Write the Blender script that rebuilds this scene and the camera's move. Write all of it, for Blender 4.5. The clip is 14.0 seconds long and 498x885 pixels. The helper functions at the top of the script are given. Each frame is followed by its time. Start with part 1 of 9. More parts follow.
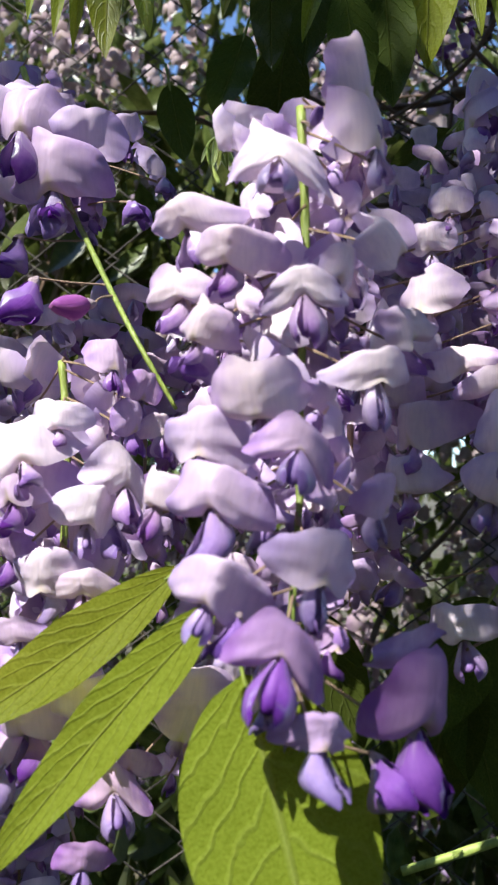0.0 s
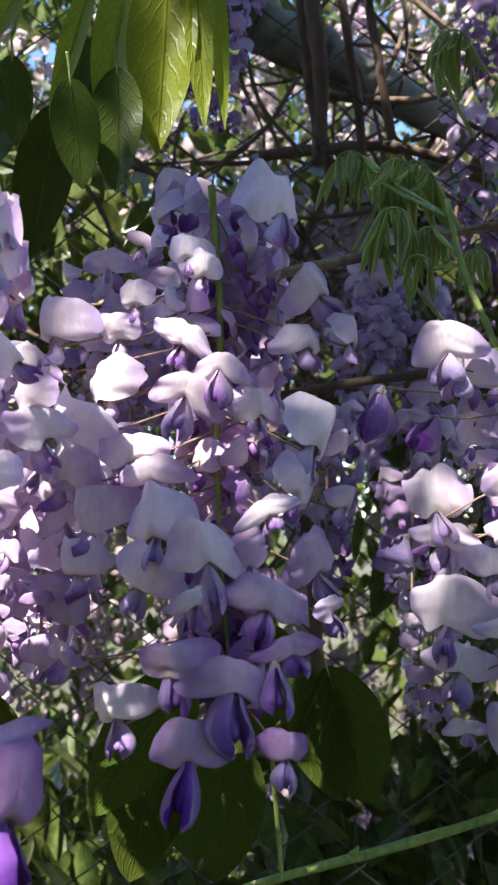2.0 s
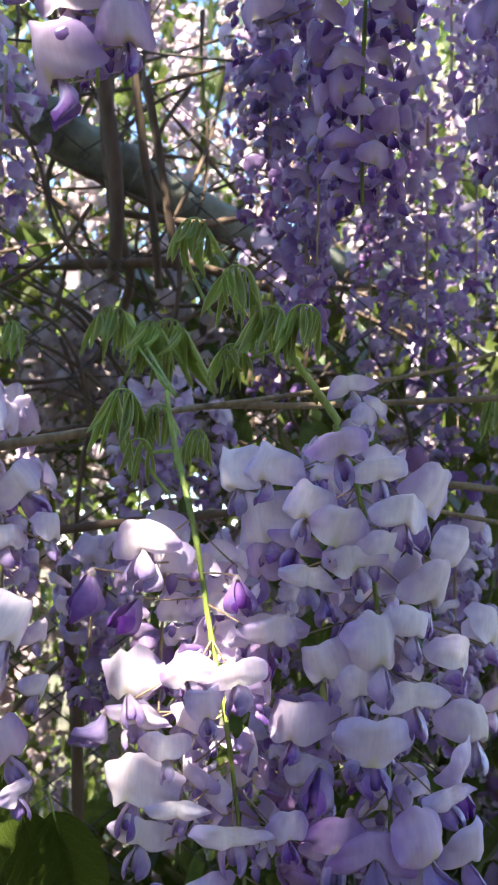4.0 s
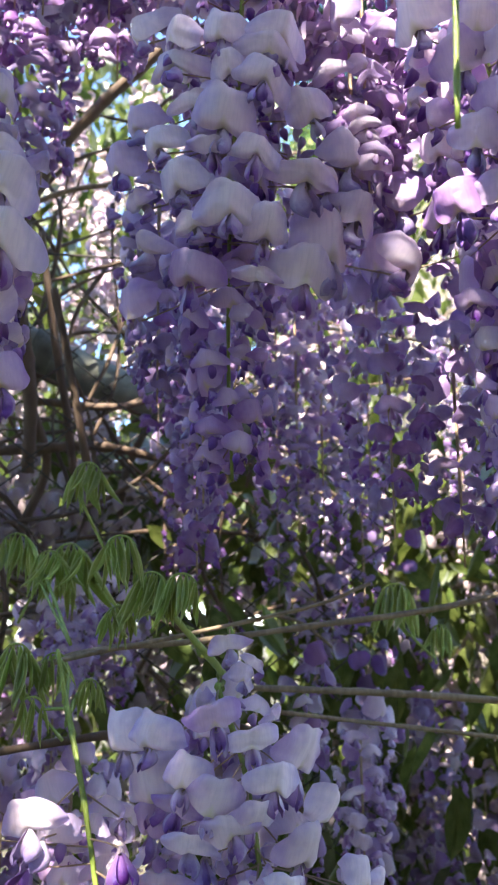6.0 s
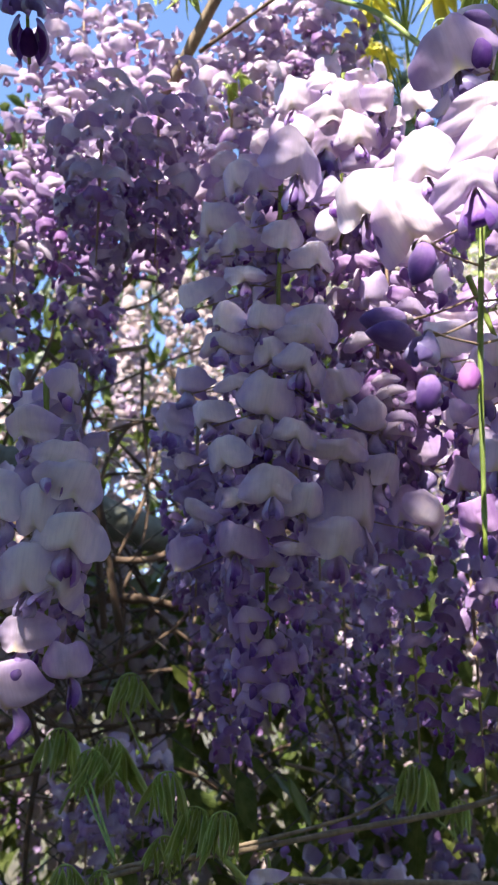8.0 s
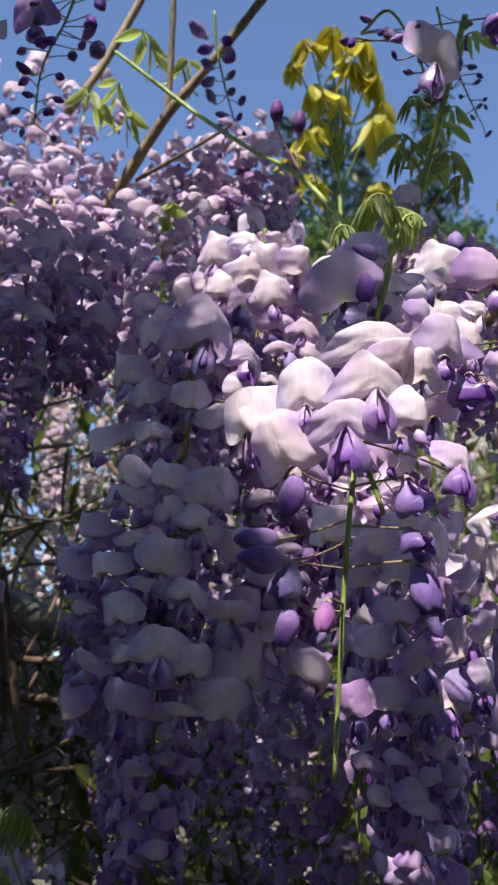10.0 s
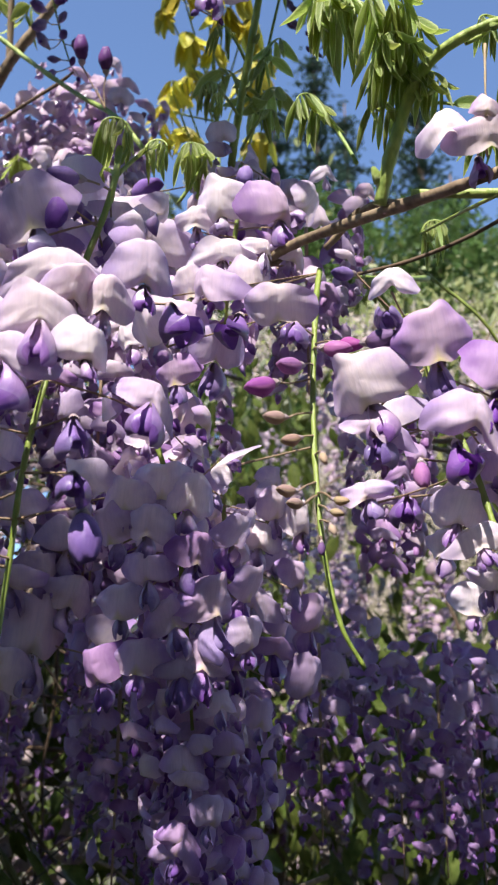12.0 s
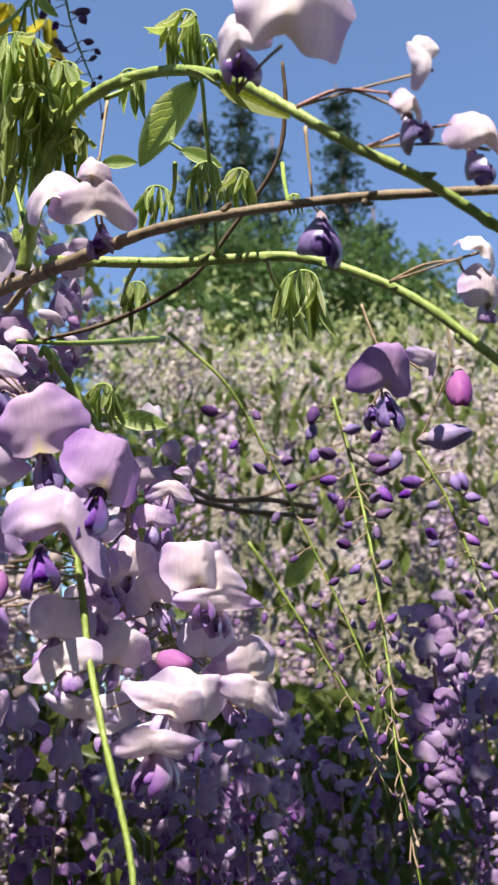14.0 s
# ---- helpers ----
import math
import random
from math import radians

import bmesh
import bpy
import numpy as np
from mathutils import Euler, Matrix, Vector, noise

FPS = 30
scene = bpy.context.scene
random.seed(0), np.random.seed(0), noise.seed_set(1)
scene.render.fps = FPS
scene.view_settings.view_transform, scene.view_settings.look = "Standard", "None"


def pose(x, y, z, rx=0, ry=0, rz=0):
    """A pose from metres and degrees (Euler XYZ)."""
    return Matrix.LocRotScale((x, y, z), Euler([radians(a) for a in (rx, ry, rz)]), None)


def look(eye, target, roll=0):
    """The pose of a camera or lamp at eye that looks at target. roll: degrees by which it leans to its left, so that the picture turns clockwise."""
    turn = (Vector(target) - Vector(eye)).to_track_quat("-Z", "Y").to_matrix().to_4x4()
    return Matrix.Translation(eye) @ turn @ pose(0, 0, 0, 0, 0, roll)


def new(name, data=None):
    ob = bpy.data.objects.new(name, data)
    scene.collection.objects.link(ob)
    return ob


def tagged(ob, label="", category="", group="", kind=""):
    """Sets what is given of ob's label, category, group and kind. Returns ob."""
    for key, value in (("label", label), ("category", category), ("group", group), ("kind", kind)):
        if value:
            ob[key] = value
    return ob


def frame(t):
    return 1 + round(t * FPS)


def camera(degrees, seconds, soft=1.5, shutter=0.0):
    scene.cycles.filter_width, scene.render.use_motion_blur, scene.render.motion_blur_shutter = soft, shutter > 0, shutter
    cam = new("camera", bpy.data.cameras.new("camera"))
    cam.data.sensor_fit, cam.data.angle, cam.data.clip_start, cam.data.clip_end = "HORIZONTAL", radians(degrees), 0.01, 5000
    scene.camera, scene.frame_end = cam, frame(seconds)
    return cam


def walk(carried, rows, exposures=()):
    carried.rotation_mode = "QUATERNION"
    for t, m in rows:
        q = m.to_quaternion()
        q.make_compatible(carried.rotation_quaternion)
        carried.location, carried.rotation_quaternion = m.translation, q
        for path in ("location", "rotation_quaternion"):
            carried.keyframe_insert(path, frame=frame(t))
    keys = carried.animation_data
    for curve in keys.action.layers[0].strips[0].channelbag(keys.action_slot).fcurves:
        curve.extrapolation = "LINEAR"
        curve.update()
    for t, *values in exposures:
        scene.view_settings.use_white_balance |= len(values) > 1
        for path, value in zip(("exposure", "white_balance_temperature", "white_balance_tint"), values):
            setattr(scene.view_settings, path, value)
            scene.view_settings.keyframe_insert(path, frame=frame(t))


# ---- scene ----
cam = camera(31.65, 14.0, soft=2.2)
# a small lens focused on the nearest flowers
cam.data.dof.use_dof, cam.data.dof.focus_distance, cam.data.dof.aperture_fstop = True, 0.40, 32
PATH = [
    (0, (0.00000, 0.00000, 1.50000), (0.00485, 1.99681, 1.61281), 0.36),
    (0.5, (0.01357, -0.00443, 1.49990), (0.06179, 1.99106, 1.62518), 0.40),
    (1, (0.03372, -0.00718, 1.50448), (0.13764, 1.98494, 1.64819), 0.48),
    (1.5, (0.05213, -0.01623, 1.51312), (0.21766, 1.97157, 1.65894), 0.80),
    (2, (0.08392, -0.02148, 1.52392), (0.31507, 1.95848, 1.68624), 0.98),
    (2.5, (0.10526, -0.02505, 1.53524), (0.42003, 1.94173, 1.71606), 1.23),
    (3, (0.11996, -0.03509, 1.54473), (0.51000, 1.91679, 1.73967), 1.25),
    (3.5, (0.13313, -0.05069, 1.55778), (0.60497, 1.88114, 1.77088), 1.58),
    (4, (0.14231, -0.07749, 1.59163), (0.67088, 1.83667, 1.82953), 1.73),
    (4.2, (0.14677, -0.08441, 1.60921), (0.68695, 1.82497, 1.85915), 1.76),
    (6.3, (0.15984, -0.14420, 1.68920), (0.79548, 1.70046, 2.12874), -0.87),
    (6.5, (0.15644, -0.14952, 1.70008), (0.78436, 1.69701, 2.14283), -1.05),
    (7, (0.13796, -0.16520, 1.72910), (0.75500, 1.67911, 2.19578), -1.44),
    (7.2, (0.13115, -0.17255, 1.73910), (0.74116, 1.67112, 2.21740), -1.47),
    (9.3, (0.11968, -0.22434, 1.81703), (0.76994, 1.55505, 2.45805), 2.24),
    (9.5, (0.12379, -0.22900, 1.82104), (0.78965, 1.54097, 2.47207), 2.16),
    (10, (0.13236, -0.23608, 1.82835), (0.85146, 1.51218, 2.48142), 1.99),
    (10.5, (0.15002, -0.23798, 1.83041), (0.91579, 1.49580, 2.46884), 1.43),
    (11, (0.18280, -0.24362, 1.83135), (0.96594, 1.48921, 2.45100), 0.81),
    (11.5, (0.21773, -0.24872, 1.82981), (0.97582, 1.50002, 2.43579), 0.34),
    (12, (0.25510, -0.25001, 1.82666), (0.98933, 1.50813, 2.43479), 0.18),
    (12.5, (0.28348, -0.25805, 1.83742), (1.02931, 1.48907, 2.46296), 0.10),
    (13, (0.31405, -0.27621, 1.85069), (1.08871, 1.44403, 2.51455), -0.01),
    (13.5, (0.34738, -0.28596, 1.85925), (1.16797, 1.40939, 2.53187), -0.55),
    (14, (0.38212, -0.27658, 1.86368), (1.25025, 1.39850, 2.52734), -1.06),
]
walk(cam, [(t, look(eye, target, roll)) for t, eye, target, roll in PATH],
     [(0, 1.02, 6600, 12), (1, 1.12, 6650, 12), (2, 1.85, 6900, 11), (4, 2.66, 7350, 11), (7.2, 2.32, 7050, 15), (9.3, 0.75, 7000, 14), (12, 1.0, 7050, 13), (14, 0.98, 7150, 12)])

# ---------------------------------------------------------------- light
SUN_DIR = Vector((-0.40, -0.45, 0.80)).normalized()   # towards the sun
world = bpy.data.worlds.new("sky")
scene.world = world
world.use_nodes = True
wn = world.node_tree.nodes
sky = wn.new("ShaderNodeTexSky")
sky.sky_type, sky.sun_disc = "NISHITA", False
sky.sun_elevation = math.asin(SUN_DIR.z)
sky.sun_rotation = math.atan2(SUN_DIR.x, SUN_DIR.y)
sky.altitude, sky.air_density, sky.dust_density, sky.ozone_density = 1600, 1.0, 0.0, 6.0
world.node_tree.links.new(sky.outputs[0], wn["Background"].inputs[0])
wn["Background"].inputs[1].default_value = 0.15
sun = new("sun", bpy.data.lights.new("sun", "SUN"))
sun.data.energy, sun.data.angle, sun.data.color = 5.0, radians(0.6), (1.0, 0.98, 0.945)
sun.matrix_world = look(SUN_DIR * 20, (0, 0, 0))

# ---------------------------------------------------------------- materials


def nodes_of(name):
    m = bpy.data.materials.new(name)
    m.use_nodes = True
    t = m.node_tree
    t.nodes.clear()
    return m, t, t.nodes, t.links


def ramp_of(n, l, source, stops, smooth="LINEAR"):
    r = n.new("ShaderNodeValToRGB")
    r.color_ramp.interpolation = smooth
    while len(r.color_ramp.elements) < len(stops):
        r.color_ramp.elements.new(0.5)
    for e, (p, c) in zip(r.color_ramp.elements, stops):
        e.position, e.color = p, (*c, 1) if len(c) == 3 else c
    l.new(source, r.inputs[0])
    return r.outputs[0]


def math_of(n, l, op, a, b=None, clamp=False):
    m = n.new("ShaderNodeMath")
    m.operation, m.use_clamp = op, clamp
    for i, v in enumerate((a, b)):
        if v is None:
            continue
        if isinstance(v, (int, float)):
            m.inputs[i].default_value = v
        else:
            l.new(v, m.inputs[i])
    return m.outputs[0]


def mix_of(n, l, fac, a, b, blend="MIX"):
    m = n.new("ShaderNodeMix")
    m.data_type, m.blend_type = "RGBA", blend
    for i, v in ((0, fac), (6, a), (7, b)):
        if isinstance(v, (int, float)):
            m.inputs[i].default_value = v
        elif isinstance(v, tuple):
            m.inputs[i].default_value = (*v, 1)
        else:
            l.new(v, m.inputs[i])
    return m.outputs[2]


def sheet_surface(n, l, colour, through_colour, thin, rough, gloss, bump=None, relief=0.0007):
    """A thin living sheet: scattered light, light let through, and a little gloss."""
    d, tr, g = n.new("ShaderNodeBsdfDiffuse"), n.new("ShaderNodeBsdfTranslucent"), n.new("ShaderNodeBsdfGlossy")
    m1, m2, out = n.new("ShaderNodeMixShader"), n.new("ShaderNodeMixShader"), n.new("ShaderNodeOutputMaterial")
    fr = n.new("ShaderNodeFresnel")
    fr.inputs[0].default_value = 1.38
    l.new(colour, d.inputs[0])
    l.new(through_colour, tr.inputs[0])
    g.inputs["Roughness"].default_value = rough
    m1.inputs[0].default_value = thin
    l.new(d.outputs[0], m1.inputs[1])
    l.new(tr.outputs[0], m1.inputs[2])
    l.new(math_of(n, l, "MULTIPLY", fr.outputs[0], gloss), m2.inputs[0])
    l.new(m1.outputs[0], m2.inputs[1])
    l.new(g.outputs[0], m2.inputs[2])
    l.new(m2.outputs[0], out.inputs[0])
    if bump is not None:
        b = n.new("ShaderNodeBump")
        b.inputs["Strength"].default_value, b.inputs["Distance"].default_value = 0.4 if relief < 0.001 else 0.8, relief
        l.new(bump, b.inputs["Height"])
        for s in (d, tr, g):
            l.new(b.outputs[0], s.inputs["Normal"])


def petal_material(name, centre, edge, blotch, thin=0.30, per_island=False, across=1.5, along=0.35):
    """A petal: pale middle, deeper rim, fine veins from base to rim, a blotch at the base."""
    m, t, n, l = nodes_of(name)
    centre, edge = (tuple(min(0.93, c * f) for c, f in zip(q, (1.09, 1.015, 0.94))) for q in (centre, edge))
    uv = n.new("ShaderNodeUVMap")
    sep = n.new("ShaderNodeSeparateXYZ")
    l.new(uv.outputs[0], sep.inputs[0])
    side = math_of(n, l, "ABSOLUTE", math_of(n, l, "SUBTRACT", sep.outputs[0], 0.5))
    veins = n.new("ShaderNodeTexNoise")
    mp = n.new("ShaderNodeMapping")
    mp.inputs["Scale"].default_value = (26, 2.2, 1)
    l.new(uv.outputs[0], mp.inputs[0])
    l.new(mp.outputs[0], veins.inputs["Vector"])
    veins.inputs["Scale"].default_value, veins.inputs["Detail"].default_value = 1.0, 3.0
    co = n.new("ShaderNodeTexCoord")
    cloud = n.new("ShaderNodeTexNoise")
    cloud.inputs["Scale"].default_value, cloud.inputs["Detail"].default_value = 140 if per_island else 4.5, 5
    l.new(co.outputs["Object"], cloud.inputs["Vector"])
    r = math_of(n, l, "ADD", math_of(n, l, "MULTIPLY", side, across), math_of(n, l, "MULTIPLY", sep.outputs[1], along))
    r = math_of(n, l, "ADD", r, math_of(n, l, "MULTIPLY", math_of(n, l, "SUBTRACT", cloud.outputs[0], 0.5), 0.7))
    base = mix_of(n, l, ramp_of(n, l, r, [(0.28, (0, 0, 0)), (1.0, (0.9, 0.9, 0.9))], "EASE"), centre, edge)
    base = mix_of(n, l, ramp_of(n, l, veins.outputs[0], [(0.46, (0, 0, 0)), (0.75, (0.15, 0.15, 0.15))]), base, tuple(c * 0.62 for c in edge))
    near_base = math_of(n, l, "SUBTRACT", 1.0, math_of(n, l, "ADD", math_of(n, l, "MULTIPLY", side, 5.0), math_of(n, l, "MULTIPLY", sep.outputs[1], 2.6)), True)
    base = mix_of(n, l, math_of(n, l, "MULTIPLY", near_base, 1.1, True), base, blotch)
    if per_island:
        info = n.new("ShaderNodeNewGeometry")
        rnd = info.outputs["Random Per Island"]
    else:
        info = n.new("ShaderNodeObjectInfo")
        rnd = info.outputs["Random"]
    hsv = n.new("ShaderNodeHueSaturation")
    l.new(math_of(n, l, "ADD", math_of(n, l, "MULTIPLY", rnd, 0.030), 0.474), hsv.inputs["Hue"])
    l.new(math_of(n, l, "ADD", math_of(n, l, "MULTIPLY", rnd, 0.45), 0.69), hsv.inputs["Saturation"])
    l.new(math_of(n, l, "ADD", math_of(n, l, "MULTIPLY", rnd, -0.22), 1.10), hsv.inputs["Value"])
    l.new(base, hsv.inputs["Color"])
    deeper = mix_of(n, l, 0.40, hsv.outputs[0], hsv.outputs[0], "MULTIPLY")
    sheet_surface(n, l, hsv.outputs[0], deeper, thin, 0.42, 0.22, math_of(n, l, "ADD", math_of(n, l, "MULTIPLY", veins.outputs[0], 0.6), math_of(n, l, "MULTIPLY", cloud.outputs[0], 0.6)))
    return m


def leaf_material(name, dark, light, rib, thin=0.5, per_island=False, rim=0.0, gloss=0.35):
    """A leaf blade: midrib and side veins by the blade's own coordinates, mottled green, waxy gloss."""
    m, t, n, l = nodes_of(name)
    uv = n.new("ShaderNodeUVMap")
    sep = n.new("ShaderNodeSeparateXYZ")
    l.new(uv.outputs[0], sep.inputs[0])
    side = math_of(n, l, "ABSOLUTE", math_of(n, l, "SUBTRACT", sep.outputs[0], 0.5))
    co = n.new("ShaderNodeTexCoord")
    a, b, drift = n.new("ShaderNodeTexNoise"), n.new("ShaderNodeTexNoise"), n.new("ShaderNodeTexNoise")
    drift.inputs["Scale"].default_value = 5
    l.new(uv.outputs[0], drift.inputs["Vector"])
    along = math_of(n, l, "SUBTRACT", sep.outputs[1], math_of(n, l, "MULTIPLY", side, 0.62))
    along = math_of(n, l, "ADD", along, math_of(n, l, "MULTIPLY", drift.outputs[0], 0.16))
    saw = math_of(n, l, "ABSOLUTE", math_of(n, l, "SUBTRACT", math_of(n, l, "FRACT", math_of(n, l, "MULTIPLY", along, 8.0)), 0.5))
    side_vein = math_of(n, l, "SUBTRACT", 1.0, math_of(n, l, "MULTIPLY", saw, 7.0), True)
    mid = math_of(n, l, "SUBTRACT", 1.0, math_of(n, l, "MULTIPLY", side, 34.0), True)
    vein = math_of(n, l, "MAXIMUM", mid, math_of(n, l, "MULTIPLY", side_vein, 0.32))
    a.inputs["Scale"].default_value, a.inputs["Detail"].default_value = 90, 5
    b.inputs["Scale"].default_value, b.inputs["Detail"].default_value = 900, 2
    for k in (a, b):
        l.new(co.outputs["Object"], k.inputs["Vector"])
    col = mix_of(n, l, ramp_of(n, l, a.outputs[0], [(0.3, (0, 0, 0)), (0.7, (1, 1, 1))]), dark, light)
    col = mix_of(n, l, math_of(n, l, "MULTIPLY", b.outputs[0], 0.25), col, tuple(c * 0.6 for c in dark))
    col = mix_of(n, l, math_of(n, l, "MULTIPLY", vein, 0.42), col, rib)
    if rim:
        col = mix_of(n, l, math_of(n, l, "MULTIPLY", math_of(n, l, "MULTIPLY", math_of(n, l, "SUBTRACT", side, 0.36), 9.0, True), rim), col, rib)
    info = n.new("ShaderNodeNewGeometry" if per_island else "ShaderNodeObjectInfo")
    rnd = info.outputs["Random Per Island" if per_island else "Random"]
    hsv = n.new("ShaderNodeHueSaturation")
    l.new(math_of(n, l, "ADD", math_of(n, l, "MULTIPLY", rnd, 0.03), 0.485), hsv.inputs["Hue"])
    l.new(math_of(n, l, "ADD", math_of(n, l, "MULTIPLY", rnd, 0.5), 0.75), hsv.inputs["Value"])
    l.new(col, hsv.inputs["Color"])
    bright = n.new("ShaderNodeHueSaturation")
    bright.inputs["Value"].default_value, bright.inputs["Hue"].default_value = 1.7, 0.485
    l.new(hsv.outputs[0], bright.inputs["Color"])
    sheet_surface(n, l, hsv.outputs[0], bright.outputs[0], thin, 0.5, gloss, math_of(n, l, "ADD", math_of(n, l, "MULTIPLY", vein, -1.0), math_of(n, l, "MULTIPLY", a.outputs[0], 0.3)), 0.0012)
    return m


def stem_material(name, low, high, scale, rough=0.6, stretch=(1, 1, 0.25), bump=0.6):
    """Green stems and barky wood: streaks along the stem, blotches and relief."""
    m, t, n, l = nodes_of(name)
    co, mp = n.new("ShaderNodeTexCoord"), n.new("ShaderNodeMapping")
    mp.inputs["Scale"].default_value = stretch
    l.new(co.outputs["Object"], mp.inputs[0])
    a, b = n.new("ShaderNodeTexNoise"), n.new("ShaderNodeTexNoise")
    for k, s, d in ((a, scale, 6), (b, scale * 0.14, 3)):
        k.inputs["Scale"].default_value, k.inputs["Detail"].default_value = s, d
        l.new(mp.outputs[0], k.inputs["Vector"])
    f = math_of(n, l, "ADD", math_of(n, l, "MULTIPLY", a.outputs[0], 0.6), math_of(n, l, "MULTIPLY", b.outputs[0], 0.55))
    col = ramp_of(n, l, f, [(0.36, low), (0.75, high)])
    p, out, bp = n.new("ShaderNodeBsdfPrincipled"), n.new("ShaderNodeOutputMaterial"), n.new("ShaderNodeBump")
    bp.inputs["Strength"].default_value, bp.inputs["Distance"].default_value = bump, 0.002
    l.new(a.outputs[0], bp.inputs["Height"])
    l.new(bp.outputs[0], p.inputs["Normal"])
    l.new(col, p.inputs["Base Color"])
    p.inputs["Roughness"].default_value = rough
    l.new(p.outputs[0], out.inputs[0])
    return m


YELLOW = (0.62, 0.55, 0.20)
PALE = petal_material("petal_pale", (0.86, 0.79, 0.91), (0.55, 0.43, 0.79), (0.70, 0.64, 0.36), 0.38)
LILAC = petal_material("petal_lilac", (0.68, 0.55, 0.80), (0.41, 0.26, 0.68), YELLOW, 0.38)
VIOLET = petal_material("petal_violet", (0.52, 0.37, 0.68), (0.30, 0.15, 0.51), YELLOW, 0.38)
# darker petal copies for racemes farther back; shade is put into their colour
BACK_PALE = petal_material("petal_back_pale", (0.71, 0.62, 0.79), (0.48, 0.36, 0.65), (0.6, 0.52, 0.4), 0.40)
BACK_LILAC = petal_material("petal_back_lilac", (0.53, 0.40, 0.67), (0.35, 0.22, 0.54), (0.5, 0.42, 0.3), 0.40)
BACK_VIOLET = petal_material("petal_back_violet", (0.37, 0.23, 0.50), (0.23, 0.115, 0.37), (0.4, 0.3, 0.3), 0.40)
KEEL_PALE = petal_material("keel_pale", (0.56, 0.42, 0.70), (0.25, 0.12, 0.46), (0.55, 0.45, 0.62), 0.3, across=0.3, along=0.95)
KEEL_LILAC = petal_material("keel_lilac", (0.40, 0.25, 0.62), (0.16, 0.06, 0.36), (0.58, 0.48, 0.62), 0.3, across=0.3, along=0.95)
KEEL_VIOLET = petal_material("keel_violet", (0.28, 0.14, 0.52), (0.105, 0.036, 0.27), (0.44, 0.32, 0.52), 0.25, across=0.3, along=0.95)
BUD_PINK = petal_material("bud_pink", (0.46, 0.16, 0.46), (0.30, 0.06, 0.38), (0.45, 0.22, 0.30), 0.35)
BUD_DARK = petal_material("bud_dark", (0.17, 0.09, 0.26), (0.10, 0.05, 0.18), (0.12, 0.09, 0.08), 0.15)
BUD_TAN = petal_material("bud_tan", (0.42, 0.34, 0.22), (0.30, 0.20, 0.20), (0.35, 0.38, 0.14), 0.25)
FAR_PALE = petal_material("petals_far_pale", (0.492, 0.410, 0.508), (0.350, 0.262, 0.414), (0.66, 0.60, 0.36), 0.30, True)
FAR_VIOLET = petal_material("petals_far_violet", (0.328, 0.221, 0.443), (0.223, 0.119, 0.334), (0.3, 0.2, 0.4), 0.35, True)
# white petals dimmed to stand in for weaker light on far racemes
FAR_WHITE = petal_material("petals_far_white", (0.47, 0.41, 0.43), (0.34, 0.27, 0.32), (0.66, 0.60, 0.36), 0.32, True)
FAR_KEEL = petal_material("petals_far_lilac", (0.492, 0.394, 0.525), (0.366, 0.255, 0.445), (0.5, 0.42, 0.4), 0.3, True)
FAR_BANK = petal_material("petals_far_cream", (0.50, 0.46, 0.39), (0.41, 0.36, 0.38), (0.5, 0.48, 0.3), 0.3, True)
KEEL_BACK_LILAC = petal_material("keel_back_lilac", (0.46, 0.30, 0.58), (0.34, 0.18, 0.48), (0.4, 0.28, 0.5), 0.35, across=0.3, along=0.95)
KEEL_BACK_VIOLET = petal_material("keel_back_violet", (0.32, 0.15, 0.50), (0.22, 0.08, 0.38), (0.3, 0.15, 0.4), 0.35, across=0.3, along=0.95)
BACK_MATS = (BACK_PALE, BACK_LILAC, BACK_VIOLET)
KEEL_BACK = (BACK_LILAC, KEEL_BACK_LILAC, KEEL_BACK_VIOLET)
CALYX = stem_material("calyx", (0.40, 0.28, 0.36), (0.56, 0.46, 0.46), 700, 0.6)
RED_STALK = stem_material("red_stalk", (0.36, 0.12, 0.10), (0.52, 0.28, 0.22), 500, 0.55)
PEDICEL = stem_material("pedicel", (0.27, 0.15, 0.12), (0.40, 0.31, 0.18), 500, 0.55)
RACHIS = stem_material("rachis", (0.12, 0.18, 0.03), (0.26, 0.33, 0.06), 420, 0.5)
SHOOT = stem_material("shoot", (0.10, 0.19, 0.03), (0.34, 0.42, 0.10), 300, 0.5)
TWIG = stem_material("twig", (0.10, 0.065, 0.04), (0.32, 0.24, 0.15), 260, 0.7)
BARK = stem_material("bark", (0.042, 0.025, 0.016), (0.15, 0.098, 0.062), 120, 0.85, (1, 1, 0.3), 1.0)
MOSSY = stem_material("mossy_bark", (0.06, 0.065, 0.05), (0.24, 0.25, 0.20), 70, 0.9, (1, 1, 1), 1.0)
WIRE = stem_material("galvanised_wire", (0.03, 0.026, 0.022), (0.08, 0.07, 0.06), 300, 0.9)
STONE = stem_material("pale_stone", (0.20, 0.17, 0.14), (0.34, 0.29, 0.24), 40, 0.9, (1, 1, 1), 0.6)
BRICK = stem_material("orange_brick", (0.38, 0.16, 0.07), (0.56, 0.28, 0.14), 60, 0.9, (1, 1, 1), 0.6)
# darkened petals for low racemes; their shade is put into the colour
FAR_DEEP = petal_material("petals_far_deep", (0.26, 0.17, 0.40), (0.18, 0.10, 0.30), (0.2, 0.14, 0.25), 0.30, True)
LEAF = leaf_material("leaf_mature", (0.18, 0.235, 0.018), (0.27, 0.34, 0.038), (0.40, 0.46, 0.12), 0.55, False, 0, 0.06)
